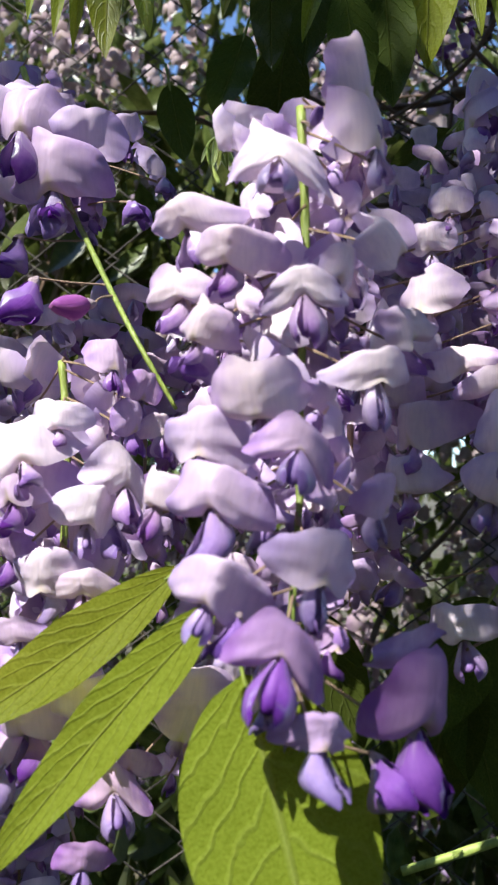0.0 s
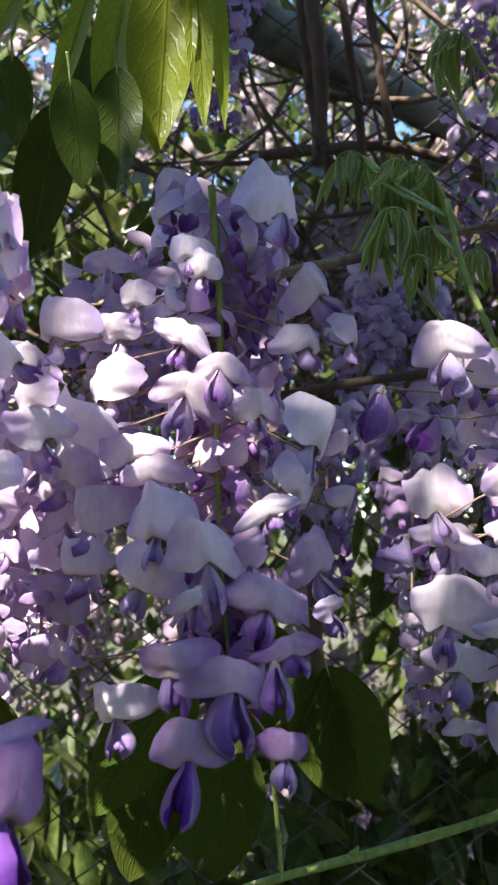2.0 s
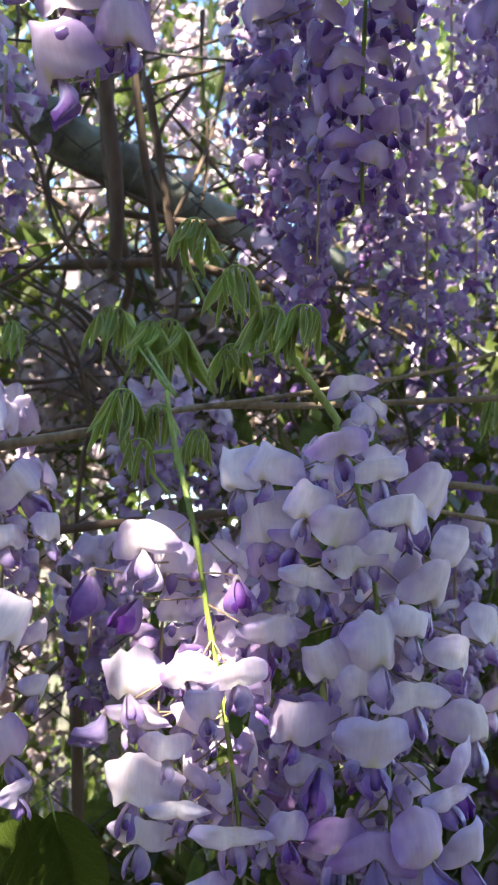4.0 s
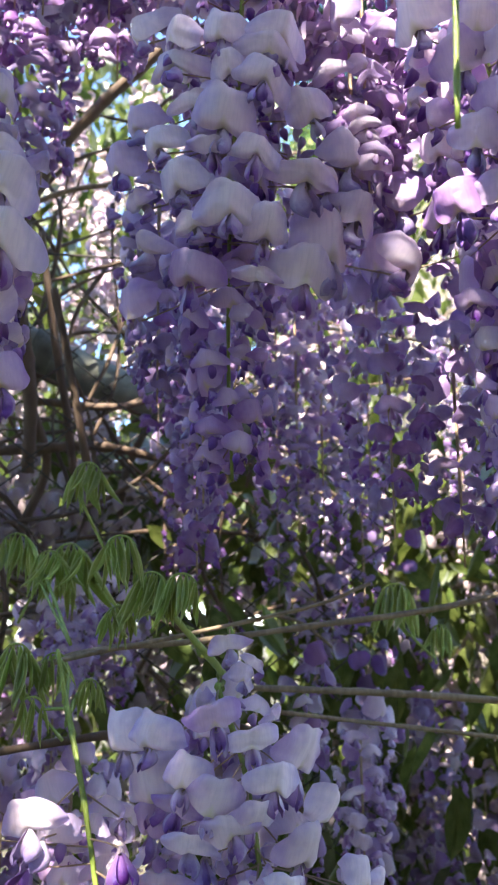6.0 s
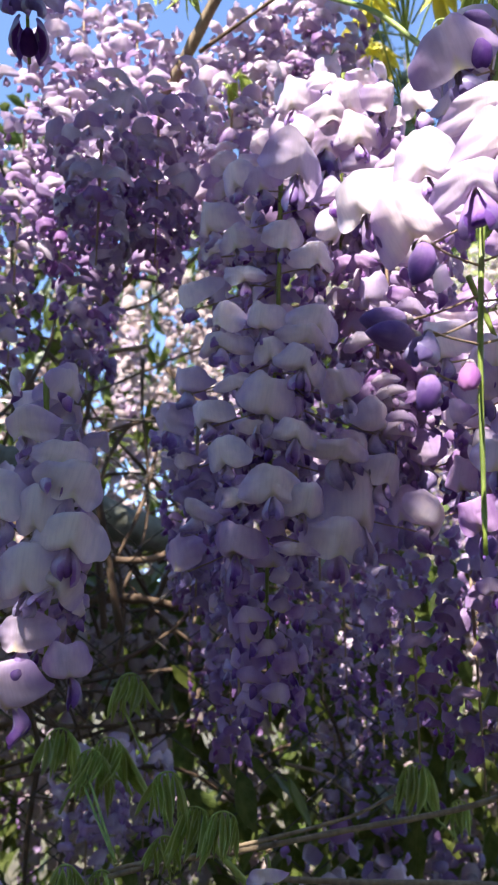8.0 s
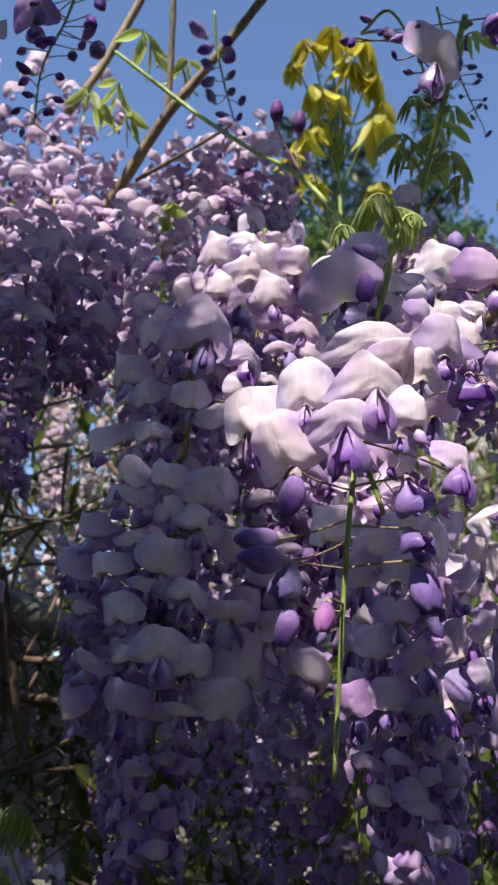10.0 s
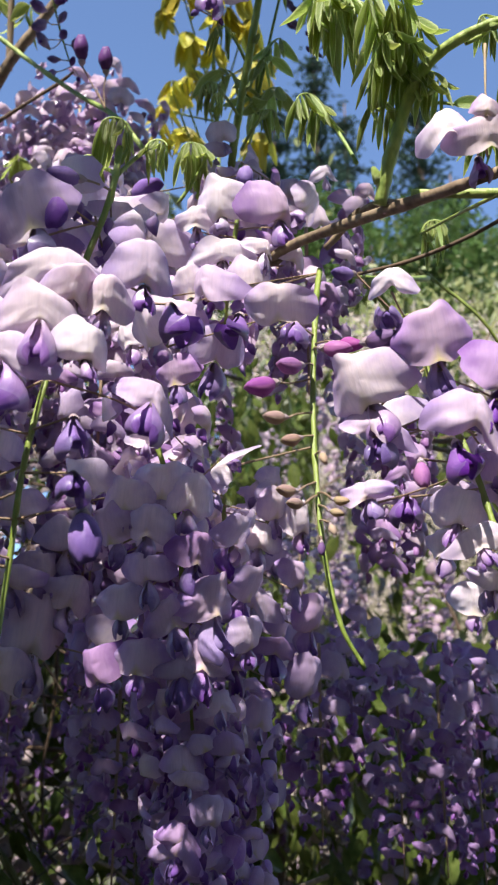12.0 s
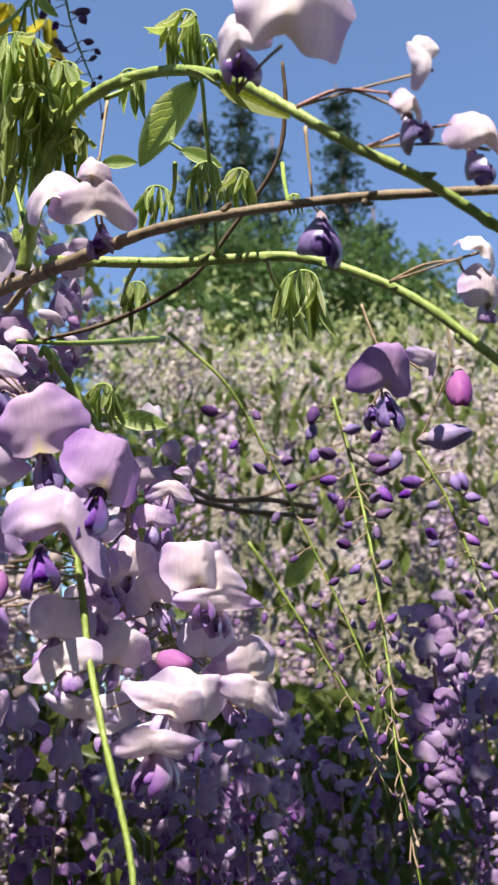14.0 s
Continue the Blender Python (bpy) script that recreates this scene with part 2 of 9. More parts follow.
# darkened copy of the mature leaf, with the shade put into its colour
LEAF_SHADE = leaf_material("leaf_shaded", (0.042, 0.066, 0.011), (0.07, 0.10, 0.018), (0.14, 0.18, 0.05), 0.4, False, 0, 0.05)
LEAF_YOUNG = leaf_material("leaf_young", (0.19, 0.27, 0.05), (0.29, 0.38, 0.10), (0.54, 0.60, 0.30), 0.5, False, 0.8, 0.07)
LEAF_GOLD = leaf_material("leaf_gold", (0.40, 0.38, 0.045), (0.52, 0.50, 0.09), (0.56, 0.52, 0.16), 0.6, False, 0, 0.06)
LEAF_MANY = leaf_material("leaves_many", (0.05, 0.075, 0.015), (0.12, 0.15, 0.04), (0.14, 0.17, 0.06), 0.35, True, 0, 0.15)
# paler, yellower leaf copy for the bank, its sunlight put into the colour
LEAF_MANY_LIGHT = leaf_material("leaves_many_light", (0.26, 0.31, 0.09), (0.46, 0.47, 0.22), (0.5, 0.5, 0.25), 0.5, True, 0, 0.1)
NEEDLES = leaf_material("needles", (0.03, 0.06, 0.045), (0.065, 0.11, 0.085), (0.04, 0.08, 0.05), 0.15, True, 0, 0.08)
BROAD = leaf_material("broad_leaves", (0.045, 0.09, 0.022), (0.10, 0.165, 0.05), (0.1, 0.16, 0.05), 0.3, True, 0, 0.08)

# ---------------------------------------------------------------- shapes
rng = random.Random(7)


def mesh_of(name, verts, faces, uvs=None, mats=(), face_mats=None, smooth=True):
    me = bpy.data.meshes.new(name)
    me.from_pydata([tuple(v) for v in verts], [], faces)
    if uvs is not None:
        layer = me.uv_layers.new(name="UVMap")
        idx = np.empty(len(me.loops), dtype=np.int32)
        me.loops.foreach_get("vertex_index", idx)
        layer.data.foreach_set("uv", np.asarray(uvs, dtype=np.float32)[idx].ravel())
    for m in mats:
        me.materials.append(m)
    if face_mats is not None:
        me.polygons.foreach_set("material_index", np.asarray(face_mats, dtype=np.int32))
    if smooth:
        me.polygons.foreach_set("use_smooth", np.ones(len(me.polygons), dtype=bool))
    me.update()
    return me


def petal_shape(rings, segs, high, lean, bend, droop, back, puff, notch, point, ruffle, curl, seed):
    """A two-lobed banner petal one unit wide: it stands on its claw at the origin and looks along -y.
    high: its height; lean: tilt towards -y at the base; bend: how far it arches on its way up (minus: backwards);
    droop, back: degrees by which both lobes hang down and fold back; puff: how full each lobe is; point: how pointed."""
    k = random.Random(seed)
    ph = [k.uniform(0, 6.28) for _ in range(8)]
    twist, uneven, lop, crease = k.uniform(-0.16, 0.16), k.uniform(-0.65, 0.65), k.uniform(-0.14, 0.14), k.uniform(-0.004, 0.030)
    ridge = 0.12 if high < 0.68 else 0.22
    steps = 24
    line, y, z = [], 0.0, 0.0
    for i in range(steps + 1):
        a = radians(lean) + radians(bend) * (i / steps) ** 1.4
        line.append((y, z, a))
        y, z = y - math.sin(a) * high / steps, z + math.cos(a) * high / steps
    verts, uvs = [], []
    for r in range(rings + 1):
        rad = (r / rings) ** 0.75
        for s in range(segs if r else 1):
            th = 2 * math.pi * s / segs
            c, n = math.cos(th), math.sin(th)
            g = 1 + 0.040 * math.sin(2 * th + ph[0]) + 0.040 * math.sin(3 * th + ph[1]) + 0.026 * math.sin(5 * th + ph[2]) + 0.012 * math.sin(9 * th + ph[3])
            sx = 0.5 * math.copysign(abs(c) ** 0.92, c) * g * rad
            sz = 0.5 * math.copysign(abs(n) ** 0.92, n) * g * rad
            w = min(1.0, abs(2 * sx))
            sz *= 1 - point * w ** 2
            sz += rad * 1.35 * notch * math.exp(-(sx / 0.12) ** 2) * max(0.0, -n) - rad * 0.75 * notch * math.exp(-(sx / 0.09) ** 2) * max(0.0, n)
            q = min(max(sz + 0.5, 0.0), 1.0)
            f = q * steps
            i = min(int(f), steps - 1)
            u = f - i
            py, pz, pa = (line[i][j] * (1 - u) + line[i + 1][j] * u for j in range(3))
            own = 1 + math.copysign(uneven, sx) * min(1.0, w * 4)
            side = math.sqrt(w * w + ridge * ridge) - ridge
            off = puff * math.sin(math.pi * w ** 0.85) * (1 - 0.7 * (2 * q - 1) ** 2) - crease * math.exp(-(w / 0.15) ** 2) * min(1.0, 0.3 + 1.2 * abs(q - 0.15)) + twist * sx
            off += 0.010 * math.sin(9 * sx + ph[2]) * math.sin(2.5 * q + ph[3]) + (3.3 if high < 0.68 else 2.5) * ruffle * rad ** 4 * (math.sin(4 * th + ph[4]) + 0.7 * math.sin(7 * th + ph[5]))
            off += 0.055 * noise.noise((sx * 2.6 + seed, sz * 2.6, seed * 0.37)) * rad + 0.034 * noise.noise((sx * 5.5 + seed, sz * 5.5, seed * 0.7)) * rad - curl * 5 * max(0.0, rad - 0.68) ** 1.6 * (1 + 1.2 * math.sin(th + ph[7]) + 0.6 * math.sin(2 * th + ph[6]))
            # the sheet's normal looks towards -y when upright
            verts.append((sx * math.cos(radians(droop * own * 0.7)), py - math.cos(pa) * off + math.tan(radians(back * own)) * 0.5 * side + 0.06 * w * w, pz - math.sin(pa) * off - math.tan(radians(droop * own)) * 0.5 * side + lop * sx))
            uvs.append((0.5 + sx, q))
    faces = []
    for s in range(segs):
        faces.append((0, 1 + s, 1 + (s + 1) % segs))
    for r in range(1, rings):
        a0, b0 = 1 + (r - 1) * segs, 1 + r * segs
        for s in range(segs):
            s2 = (s + 1) % segs
            faces.append((a0 + s, b0 + s, b0 + s2, a0 + s2))
    verts = np.array(verts)
    return verts / (verts[:, 0].max() - verts[:, 0].min()), faces, np.array(uvs)


def keel_shape(rings, segs, seed, plump=0.34, length=1.0, seam=0.20, blunt=0.72, bent=0.28):
    """The two wings closed round the keel, or a closed bud: a drop that starts at the origin and runs along -y, tip bent up, seams above and below."""
    k = random.Random(seed)
    bow, ph = k.uniform(0.3 * bent, bent), k.uniform(0, 6.28)
    verts, uvs = [(0, 0.0, 0)], [(0.5, 0)]
    for r in range(1, rings):
        q = r / rings
        wide = plump * math.sin(math.pi * q ** blunt) ** 0.75
        for s in range(segs):
            th = 2 * math.pi * s / segs
            cut = 1 - seam * (math.exp(-((th - math.pi * 1.5) / 0.32) ** 2) + math.exp(-((th - math.pi * 0.5) / 0.28) ** 2)) * min(1.0, q * 2.5) * (1 - q ** 3)
            lobe = 1 + 0.10 * math.sin(th + ph) * q + 0.06 * math.sin(2 * th + seed) * q
            x, z = math.cos(th) * wide * 0.84 * lobe, math.sin(th) * wide * cut * 0.86 * lobe
            # the free edges of the wings: a ridge above, a lip below, soft folds along them
            fold = 1 + 0.10 * noise.noise((x * 5 + seed, q * 4, z * 5)) + 0.015 * math.sin(6 * th + 5 * q + seed)
            x, z = x * fold, z * fold + 0.10 * wide * max(0.0, math.sin(th)) ** 6
            verts.append((x, -length * q * (1 + 0.10 * math.cos(2 * th) * q), z - bow * math.sin(math.pi * q) * 0.9 + bow * 0.8 * q * q))
            uvs.append((s / segs, q))
    verts.append((0, -length * 0.96, bow * 0.5))
    uvs.append((0.5, 1))
    faces = [(0, 1 + (s + 1) % segs, 1 + s) for s in range(segs)]
    for r in range(rings - 2):
        a0, b0 = 1 + r * segs, 1 + (r + 1) * segs
        for s in range(segs):
            s2 = (s + 1) % segs
            faces.append((a0 + s, a0 + s2, b0 + s2, b0 + s))
    last, a0 = len(verts) - 1, 1 + (rings - 2) * segs
    faces += [(last, a0 + s, a0 + (s + 1) % segs) for s in range(segs)]
    return np.array(verts), faces, np.array(uvs)


def wings_shape(rings, segs, seed, plump=0.34, bent=0.28):
    """Both wing petals of an open flower: two cupped shells side by side along -y with a gap between their free edges, and the keel inside."""
    k = random.Random(seed)
    verts, faces, uvs = [], [], []
    bow = k.uniform(0.3 * bent, bent)
    for side in (-1, 1):
        first = len(verts)
        far, lift, turn, ph = k.uniform(0.86, 1.06), k.uniform(-0.10, 0.10), k.uniform(0.02, 0.20), k.uniform(0, 6.28)
        start, end = k.uniform(0.10, 0.40), k.uniform(2.3, 2.95)
        for i in range(rings + 1):
            q = i / rings
            wide = plump * (0.10 + math.sin(math.pi * min(1.0, 0.06 + 0.86 * q) ** 1.25) ** 0.8) * (1 if i < rings else 0.72)
            for j in range(segs + 1):
                v = j / segs
                a = start + (end - start) * v
                rim = abs(2 * v - 1)
                swell = wide * (1 + 0.12 * noise.noise((q * 3 + seed, v * 3, side)) + 0.09 * rim ** 4 * math.sin(9 * q + ph))
                round_end = 0.22 * q ** 3 * rim ** 2
                x = side * (math.sin(a) * swell * 0.80 + 0.10 * rim ** 3 * q * plump) + side * turn * q * 0.45
                z = math.cos(a) * swell * 0.86 + lift * q
                verts.append((x, -far * q * (1 - round_end) + 0.02 * math.sin(7 * v + ph) * q, z - bow * math.sin(math.pi * q) * 0.9 + bow * 0.8 * q * q))
                uvs.append((v, q))
        for i in range(rings):
            for j in range(segs):
                a0 = first + i * (segs + 1) + j
                quad = (a0, a0 + 1, a0 + segs + 2, a0 + segs + 1)
                faces.append(quad if side > 0 else quad[::-1])
    kv, kf, ku = keel_shape(6, 8, seed + 50, plump * 0.55, 0.80, 0.1, 1.1, bent)
    faces += [tuple(i + len(verts) for i in f) for f in kf]
    return np.concatenate([np.array(verts), kv]), faces, np.concatenate([np.array(uvs), ku])


def smooth_line(points, per=6):
    """A Catmull-Rom line through points (tuples of any length)."""
    p = [np.array(q, float) for q in points]
    p = [2 * p[0] - p[1]] + p + [2 * p[-1] - p[-2]]
    out = []
    for i in range(1, len(p) - 2):
        for j in range(per):
            u = j / per
            a, b, c, d = p[i - 1], p[i], p[i + 1], p[i + 2]
            out.append(0.5 * (2 * b + (c - a) * u + (2 * a - 5 * b + 4 * c - d) * u * u + (3 * b - a - 3 * c + d) * u ** 3))
    return out + [p[-2]]


def tube(name, points, sides=8, per=6, rough=0.0, knots=0.0, seed=0, mats=()):
    """A tapering stem through points (x, y, z, radius), with uneven girth."""
    line = smooth_line(points, per)
    k = random.Random(seed)
    verts, faces, uvs = [], [], []
    up = Vector((0.31, 0.87, 0.38))
    long = 0.0
    for i, q in enumerate(line):
        c = Vector(q[:3])
        d = (Vector(line[min(i + 1, len(line) - 1)][:3]) - Vector(line[max(i - 1, 0)][:3])).normalized()
        a = d.cross(up)
        a = a.normalized() if a.length > 1e-4 else Vector((1, 0, 0))
        b = d.cross(a)
        girth = max(q[3], 1e-5) * (1 + knots * max(0.0, math.sin(i * 1.9 + seed)) ** 6)
        for s in range(sides):
            th = 2 * math.pi * s / sides
            g = girth * (1 + rough * k.uniform(-1, 1))
            verts.append(c + a * math.cos(th) * g + b * math.sin(th) * g)
            uvs.append((s / sides, long * 20))
        long += (Vector(line[min(i + 1, len(line) - 1)][:3]) - c).length
    for i in range(len(line) - 1):
        for s in range(sides):
            s2 = (s + 1) % sides
            faces.append((i * sides + s, i * sides + s2, (i + 1) * sides + s2, (i + 1) * sides + s))
    faces.append(tuple(range(sides - 1, -1, -1)))
    faces.append(tuple((len(line) - 1) * sides + s for s in range(sides)))
    return mesh_of(name, verts, faces, uvs, mats)


def blade_shape(nl, nw, width, fold, bow, wave, seed, tip=0.75, side_bow=0.0, peak=0.42):
    """A leaf blade one unit long along -z from the origin, face to -y; bow: droop along its length; fold: V along the rib."""
    k = random.Random(seed)
    ph = k.uniform(0, 6.28)
    verts, uvs, faces = [], [], []
    for i in range(nl + 1):
        q = i / nl
        w = width * 0.5 * (math.sin(math.pi * min(1, q ** peak_pow(peak))) ** tip) if 0 < q < 1 else width * 0.01
        cy, cz = -bow * q * q, -q * (1 - 0.25 * abs(bow) * q)
        cx = side_bow * math.sin(math.pi * q)
        for j in range(nw + 1):
            s = 2 * j / nw - 1
            off = fold * abs(s) * w * 2 + wave * math.sin(q * 17 + ph + (1.3 if s > 0 else 0)) * abs(s) ** 2 * width
            verts.append((cx + s * w * (1 - 0.3 * fold), cy - off, cz))
            uvs.append((0.5 + 0.5 * s, q))
    for i in range(nl):
        for j in range(nw):
            a = i * (nw + 1) + j
            faces.append((a, a + 1, a + nw + 2, a + nw + 1))
    return np.array(verts), faces, np.array(uvs)


def peak_pow(peak):
    return math.log(0.5) / math.log(peak)


def joined(name, items, mats):
    """One mesh out of many placed shapes: items are (verts, faces, uvs, slot, matrix)."""
    vs, us, loops, starts, totals, slots, base = [], [], [], [], [], [], 0
    count = 0
    for verts, faces, uvs, slot, m in items:
        a = np.array(m)
        vs.append(verts @ a[:3, :3].T + a[:3, 3])
        us.append(uvs)
        for f in faces:
            loops.extend(i + base for i in f)
            starts.append(count)
            totals.append(len(f))
            count += len(f)
        slots.extend([slot] * len(faces))
        base += len(verts)
    me = bpy.data.meshes.new(name)
    v = np.concatenate(vs).astype(np.float32)
    me.vertices.add(len(v))
    me.vertices.foreach_set("co", v.ravel())
    me.loops.add(count)
    me.loops.foreach_set("vertex_index", np.array(loops, dtype=np.int32))
    me.polygons.add(len(starts))
    me.polygons.foreach_set("loop_start", np.array(starts, dtype=np.int32))
    layer = me.uv_layers.new(name="UVMap")
    layer.data.foreach_set("uv", np.concatenate(us).astype(np.float32)[np.array(loops)].ravel())
    for m in mats:
        me.materials.append(m)
    me.polygons.foreach_set("material_index", np.array(slots, dtype=np.int32))
    me.polygons.foreach_set("use_smooth", np.ones(len(starts), dtype=bool))
    me.update()
    me.validate()
    return me


def part(name, mesh, parent, m=None, material=None, label=""):
    """Links a mesh as a part under a thing or a part."""
    ob = new(name, mesh)
    ob.parent = parent
    if m is not None:
        ob.matrix_basis = m
    if material is not None:
        ob.material_slots[0].link = "OBJECT"
        ob.material_slots[0].material = material
    if label:
        tagged(ob, label)
    return ob


def thing(name, place, label, category, group="", kind=""):
    ob = new(name)
    ob.empty_display_size = 0.02
    ob.location = place
    return tagged(ob, label, category, group, kind)


def facing(x, y, z, yaw=0, tilt=0, roll=0, size=1.0):
    """A placed frame: yaw turns to its left from above, tilt lifts its face, roll leans it."""
    return Matrix.Translation((x, y, z)) @ Euler((radians(-tilt), 0, radians(yaw))).to_matrix().to_4x4() @ Euler((0, radians(roll), 0)).to_matrix().to_4x4() @ Matrix.Scale(size, 4)


# ---------------------------------------------------------------- florets
# the forms that a banner takes: roof-like, rolled back, hooded, upright
FORMS = {
    "r": dict(high=0.54, lean=6, bend=-46, droop=26, back=20, puff=0.024, notch=0.13, point=0.24, ruffle=0.016, curl=0.06),
    "n": dict(high=0.48, lean=28, bend=-78, droop=9, back=16, puff=0.024, notch=0.08, point=0.08, ruffle=0.010, curl=0.08),
    "h": dict(high=0.54, lean=22, bend=-66, droop=17, back=24, puff=0.022, notch=0.10, point=0.14, ruffle=0.013, curl=0.07),
    "d": dict(high=0.78, lean=12, bend=-46, droop=9, back=32, puff=0.022, notch=0.08, point=0.06, ruffle=0.018, curl=0.07),
    "u": dict(high=1.02, lean=-4, bend=-46, droop=8, back=32, puff=0.020, notch=0.10, point=0.06, ruffle=0.026, curl=0.06),
}
BANNER = {}
for form, shape in FORMS.items():
    for v in range(8):
        k = random.Random(form + str(v))
        own = dict(shape)
        for key, spread in (("lean", 10), ("bend", 20), ("droop", 9), ("back", 16), ("high", 0.10), ("point", 0.05), ("puff", 0.016), ("ruffle", 0.009)):
            own[key] += k.uniform(-spread, spread)
        sheet = petal_shape(10, 52, seed=v * 7 + ord(form), **own)
        lo, hi = sheet[0].min(0), sheet[0].max(0)
        BANNER[form, v] = mesh_of("banner_" + form, *sheet, mats=[PALE]), Vector((lo + hi) / 2)
KEEL = [mesh_of("keel", *wings_shape(8, 8, v, plump=0.28 + 0.018 * v), mats=[KEEL_PALE]) for v in range(8)]
BUD = [mesh_of("bud", *keel_shape(8, 10, 5 + v, plump=0.31, seam=0.12, blunt=0.9, bent=0.10), mats=[BUD_PINK]) for v in range(3)]


def calyx_shape():
    """A small cup on the flower's base with a slender neck, opening along -y."""
    verts, faces, uvs = [], [], []
    prof = [(0.10, 0.03), (0.04, 0.07), (-0.03, 0.12), (-0.12, 0.15), (-0.16, 0.145)]
    for i, (y, r) in enumerate(prof):
        for s in range(9):
            th = 2 * math.pi * s / 9
            tooth = 0.03 * math.sin(s * 2.1) if i == len(prof) - 1 else 0
            verts.append((math.cos(th) * r, y - tooth, math.sin(th) * r))
            uvs.append((s / 9, i / 4))
    for i in range(len(prof) - 1):
        for s in range(9):
            s2 = (s + 1) % 9
            faces.append((i * 9 + s, i * 9 + s2, (i + 1) * 9 + s2, (i + 1) * 9 + s))
    return verts, faces, uvs


CUP = mesh_of("calyx", *calyx_shape(), mats=[CALYX])
STALKS = []
for v in range(4):
    k = random.Random(40 + v)
    bx, by = k.uniform(-0.12, 0.12), k.uniform(0.05, 0.16)
    pts = [(0, 0, 0, 0.5), (bx * 0.7, by * 0.8, 0.33, 0.42), (bx, by, 0.66, 0.42), (0, 0, 1, 0.55)]
    line = smooth_line(pts, 3)
    vs, fs = [], []
    for q in line:
        for s in range(5):
            th = 2 * math.pi * s / 5
            # girth is kept apart from length: the first two axes are scaled by the stalk's girth
            vs.append((q[0] * 8 + math.cos(th) * q[3], q[1] * 8 + math.sin(th) * q[3], q[2]))
    for i in range(len(line) - 1):
        for s in range(5):
            fs.append((i * 5 + s, i * 5 + (s + 1) % 5, (i + 1) * 5 + (s + 1) % 5, (i + 1) * 5 + s))
    STALKS.append(mesh_of("pedicel", vs, fs, mats=[PEDICEL]))

BANNER_MATS = (PALE, LILAC, VIOLET)
KEEL_MATS = (KEEL_PALE, KEEL_LILAC, KEEL_VIOLET)
BUD_MATS = (BUD_PINK, KEEL_LILAC, KEEL_VIOLET, BUD_DARK, BUD_TAN)


def stalk_between(parent, a, b, girth):
    """A pedicel from a to b, in the parent's frame."""
    d = b - a
    if d.length < 1e-4:
        return
    q = Vector((0, 0, 1)).rotation_difference(d.normalized()).to_matrix().to_4x4()
    part("pedicel", rng.choice(STALKS), parent, Matrix.Translation(a) @ q @ Matrix.Diagonal((girth, girth, d.length, 1)))


def floret(raceme, form, x, y, z, wide, stage, yaw, tilt, roll, root):
    """One flower of a raceme. x, y, z: the middle of its banner, in the raceme's frame; wide: the banner's width; root: its place on the rachis."""
    m = facing(0, 0, 0, yaw + rng.uniform(-12, 12), tilt + rng.uniform(-12, 9), roll + rng.uniform(-11, 11))
    bare, form = form.isupper(), form.lower()   # a capital: a banner whose keel is hidden or stands apart
    if form in "rndu":
        v = rng.randrange(8)
        me, middle = BANNER["h" if form == "n" and v > 4 else form, v]
        base = Vector((x, y, z)) - m @ (middle * wide)
        m = Matrix.Translation(base) @ m
        fl = part("floret", me, raceme, m @ Matrix.Diagonal((wide * rng.uniform(1.0, 1.15), wide * rng.uniform(0.9, 1.15), wide * rng.uniform(0.95, 1.2), 1)), BANNER_MATS[stage])
        droop = {"r": 68, "n": 72, "d": 74, "u": 70}[form] + rng.uniform(-18, 12)
        back, large = (0.05, 1.0) if form in "ru" else (0.12, 0.9)
        if not bare:
            part("keel", rng.choice(KEEL), fl, facing(0, back, 0.10, rng.uniform(-16, 16), -droop, rng.uniform(-18, 18), rng.uniform(0.46, 0.62) * large * (1 + 0.12 * stage)), KEEL_MATS[stage])
        if not bare:
            part("calyx", CUP, fl, facing(0, 0.17, 0.05, 0, -15, 0, 0.62))
    else:
        base = Vector((x, y, z)) + m @ Vector((0, 0.5 * wide, 0))
        m = Matrix.Translation(base) @ m
        fl = part("floret_bud" if form == "b" else "floret", BUD[rng.randrange(3)] if form == "b" else KEEL[rng.randrange(8)], raceme, m @ Matrix.Scale(wide, 4), (BUD_MATS if form == "b" else KEEL_MATS)[stage])
        part("calyx", CUP, fl, facing(0, 0.05, 0, 0, 0, 0, 0.9 if form == "b" else 0.75))
    end = (base + (m.to_3x3() @ Vector((0, 0.09 * wide, -0.01 * wide))))
    stalk_between(raceme, root, end, 0.0011)
    return fl


def rachis_at(line, z):
    """The point of a hanging rachis at height z."""
    for a, b in zip(line, line[1:]):
        if (a[2] - z) * (b[2] - z) <= 0 and abs(a[2] - b[2]) > 1e-6:
            u = (a[2] - z) / (a[2] - b[2])
            return Vector((a[0] + (b[0] - a[0]) * u, a[1] + (b[1] - a[1]) * u, z))
    return Vector(line[0][:3] if z > line[0][2] else line[-1][:3])


def raceme_thing(label, rachis, group="hanging racemes", girth=0.0014, material=None):
    """A raceme's empty and its rachis: points in metres, from the top down. Returns the thing and the line in its own frame."""
    o = Vector(rachis[0])
    ob = thing("flower_raceme", o, label, "flowers", group)
    n = len(rachis)
    pts = [(*(Vector(p) - o), girth * (1.15 - 0.55 * i / max(n - 1, 1))) for i, p in enumerate(rachis)]
    part("rachis", tube("rachis", pts, 7, 8, 0.10, 0.25, rng.randrange(99), [material or RACHIS]), ob)
    return ob, smooth_line([p[:3] for p in pts], 6)


def add_florets(ob, line, rows):
    """Rows of form, x, y, z and width in millimetres from the raceme's top, stage, yaw, tilt, roll."""
    for form, x, y, z, wide, stage, yaw, tilt, roll in rows:
        x, y, z, wide = x / 1000, y / 1000, z / 1000, wide / 1000
        floret(ob, form, x, y, z, wide, stage, yaw, tilt, roll, rachis_at(line, z + 0.010))


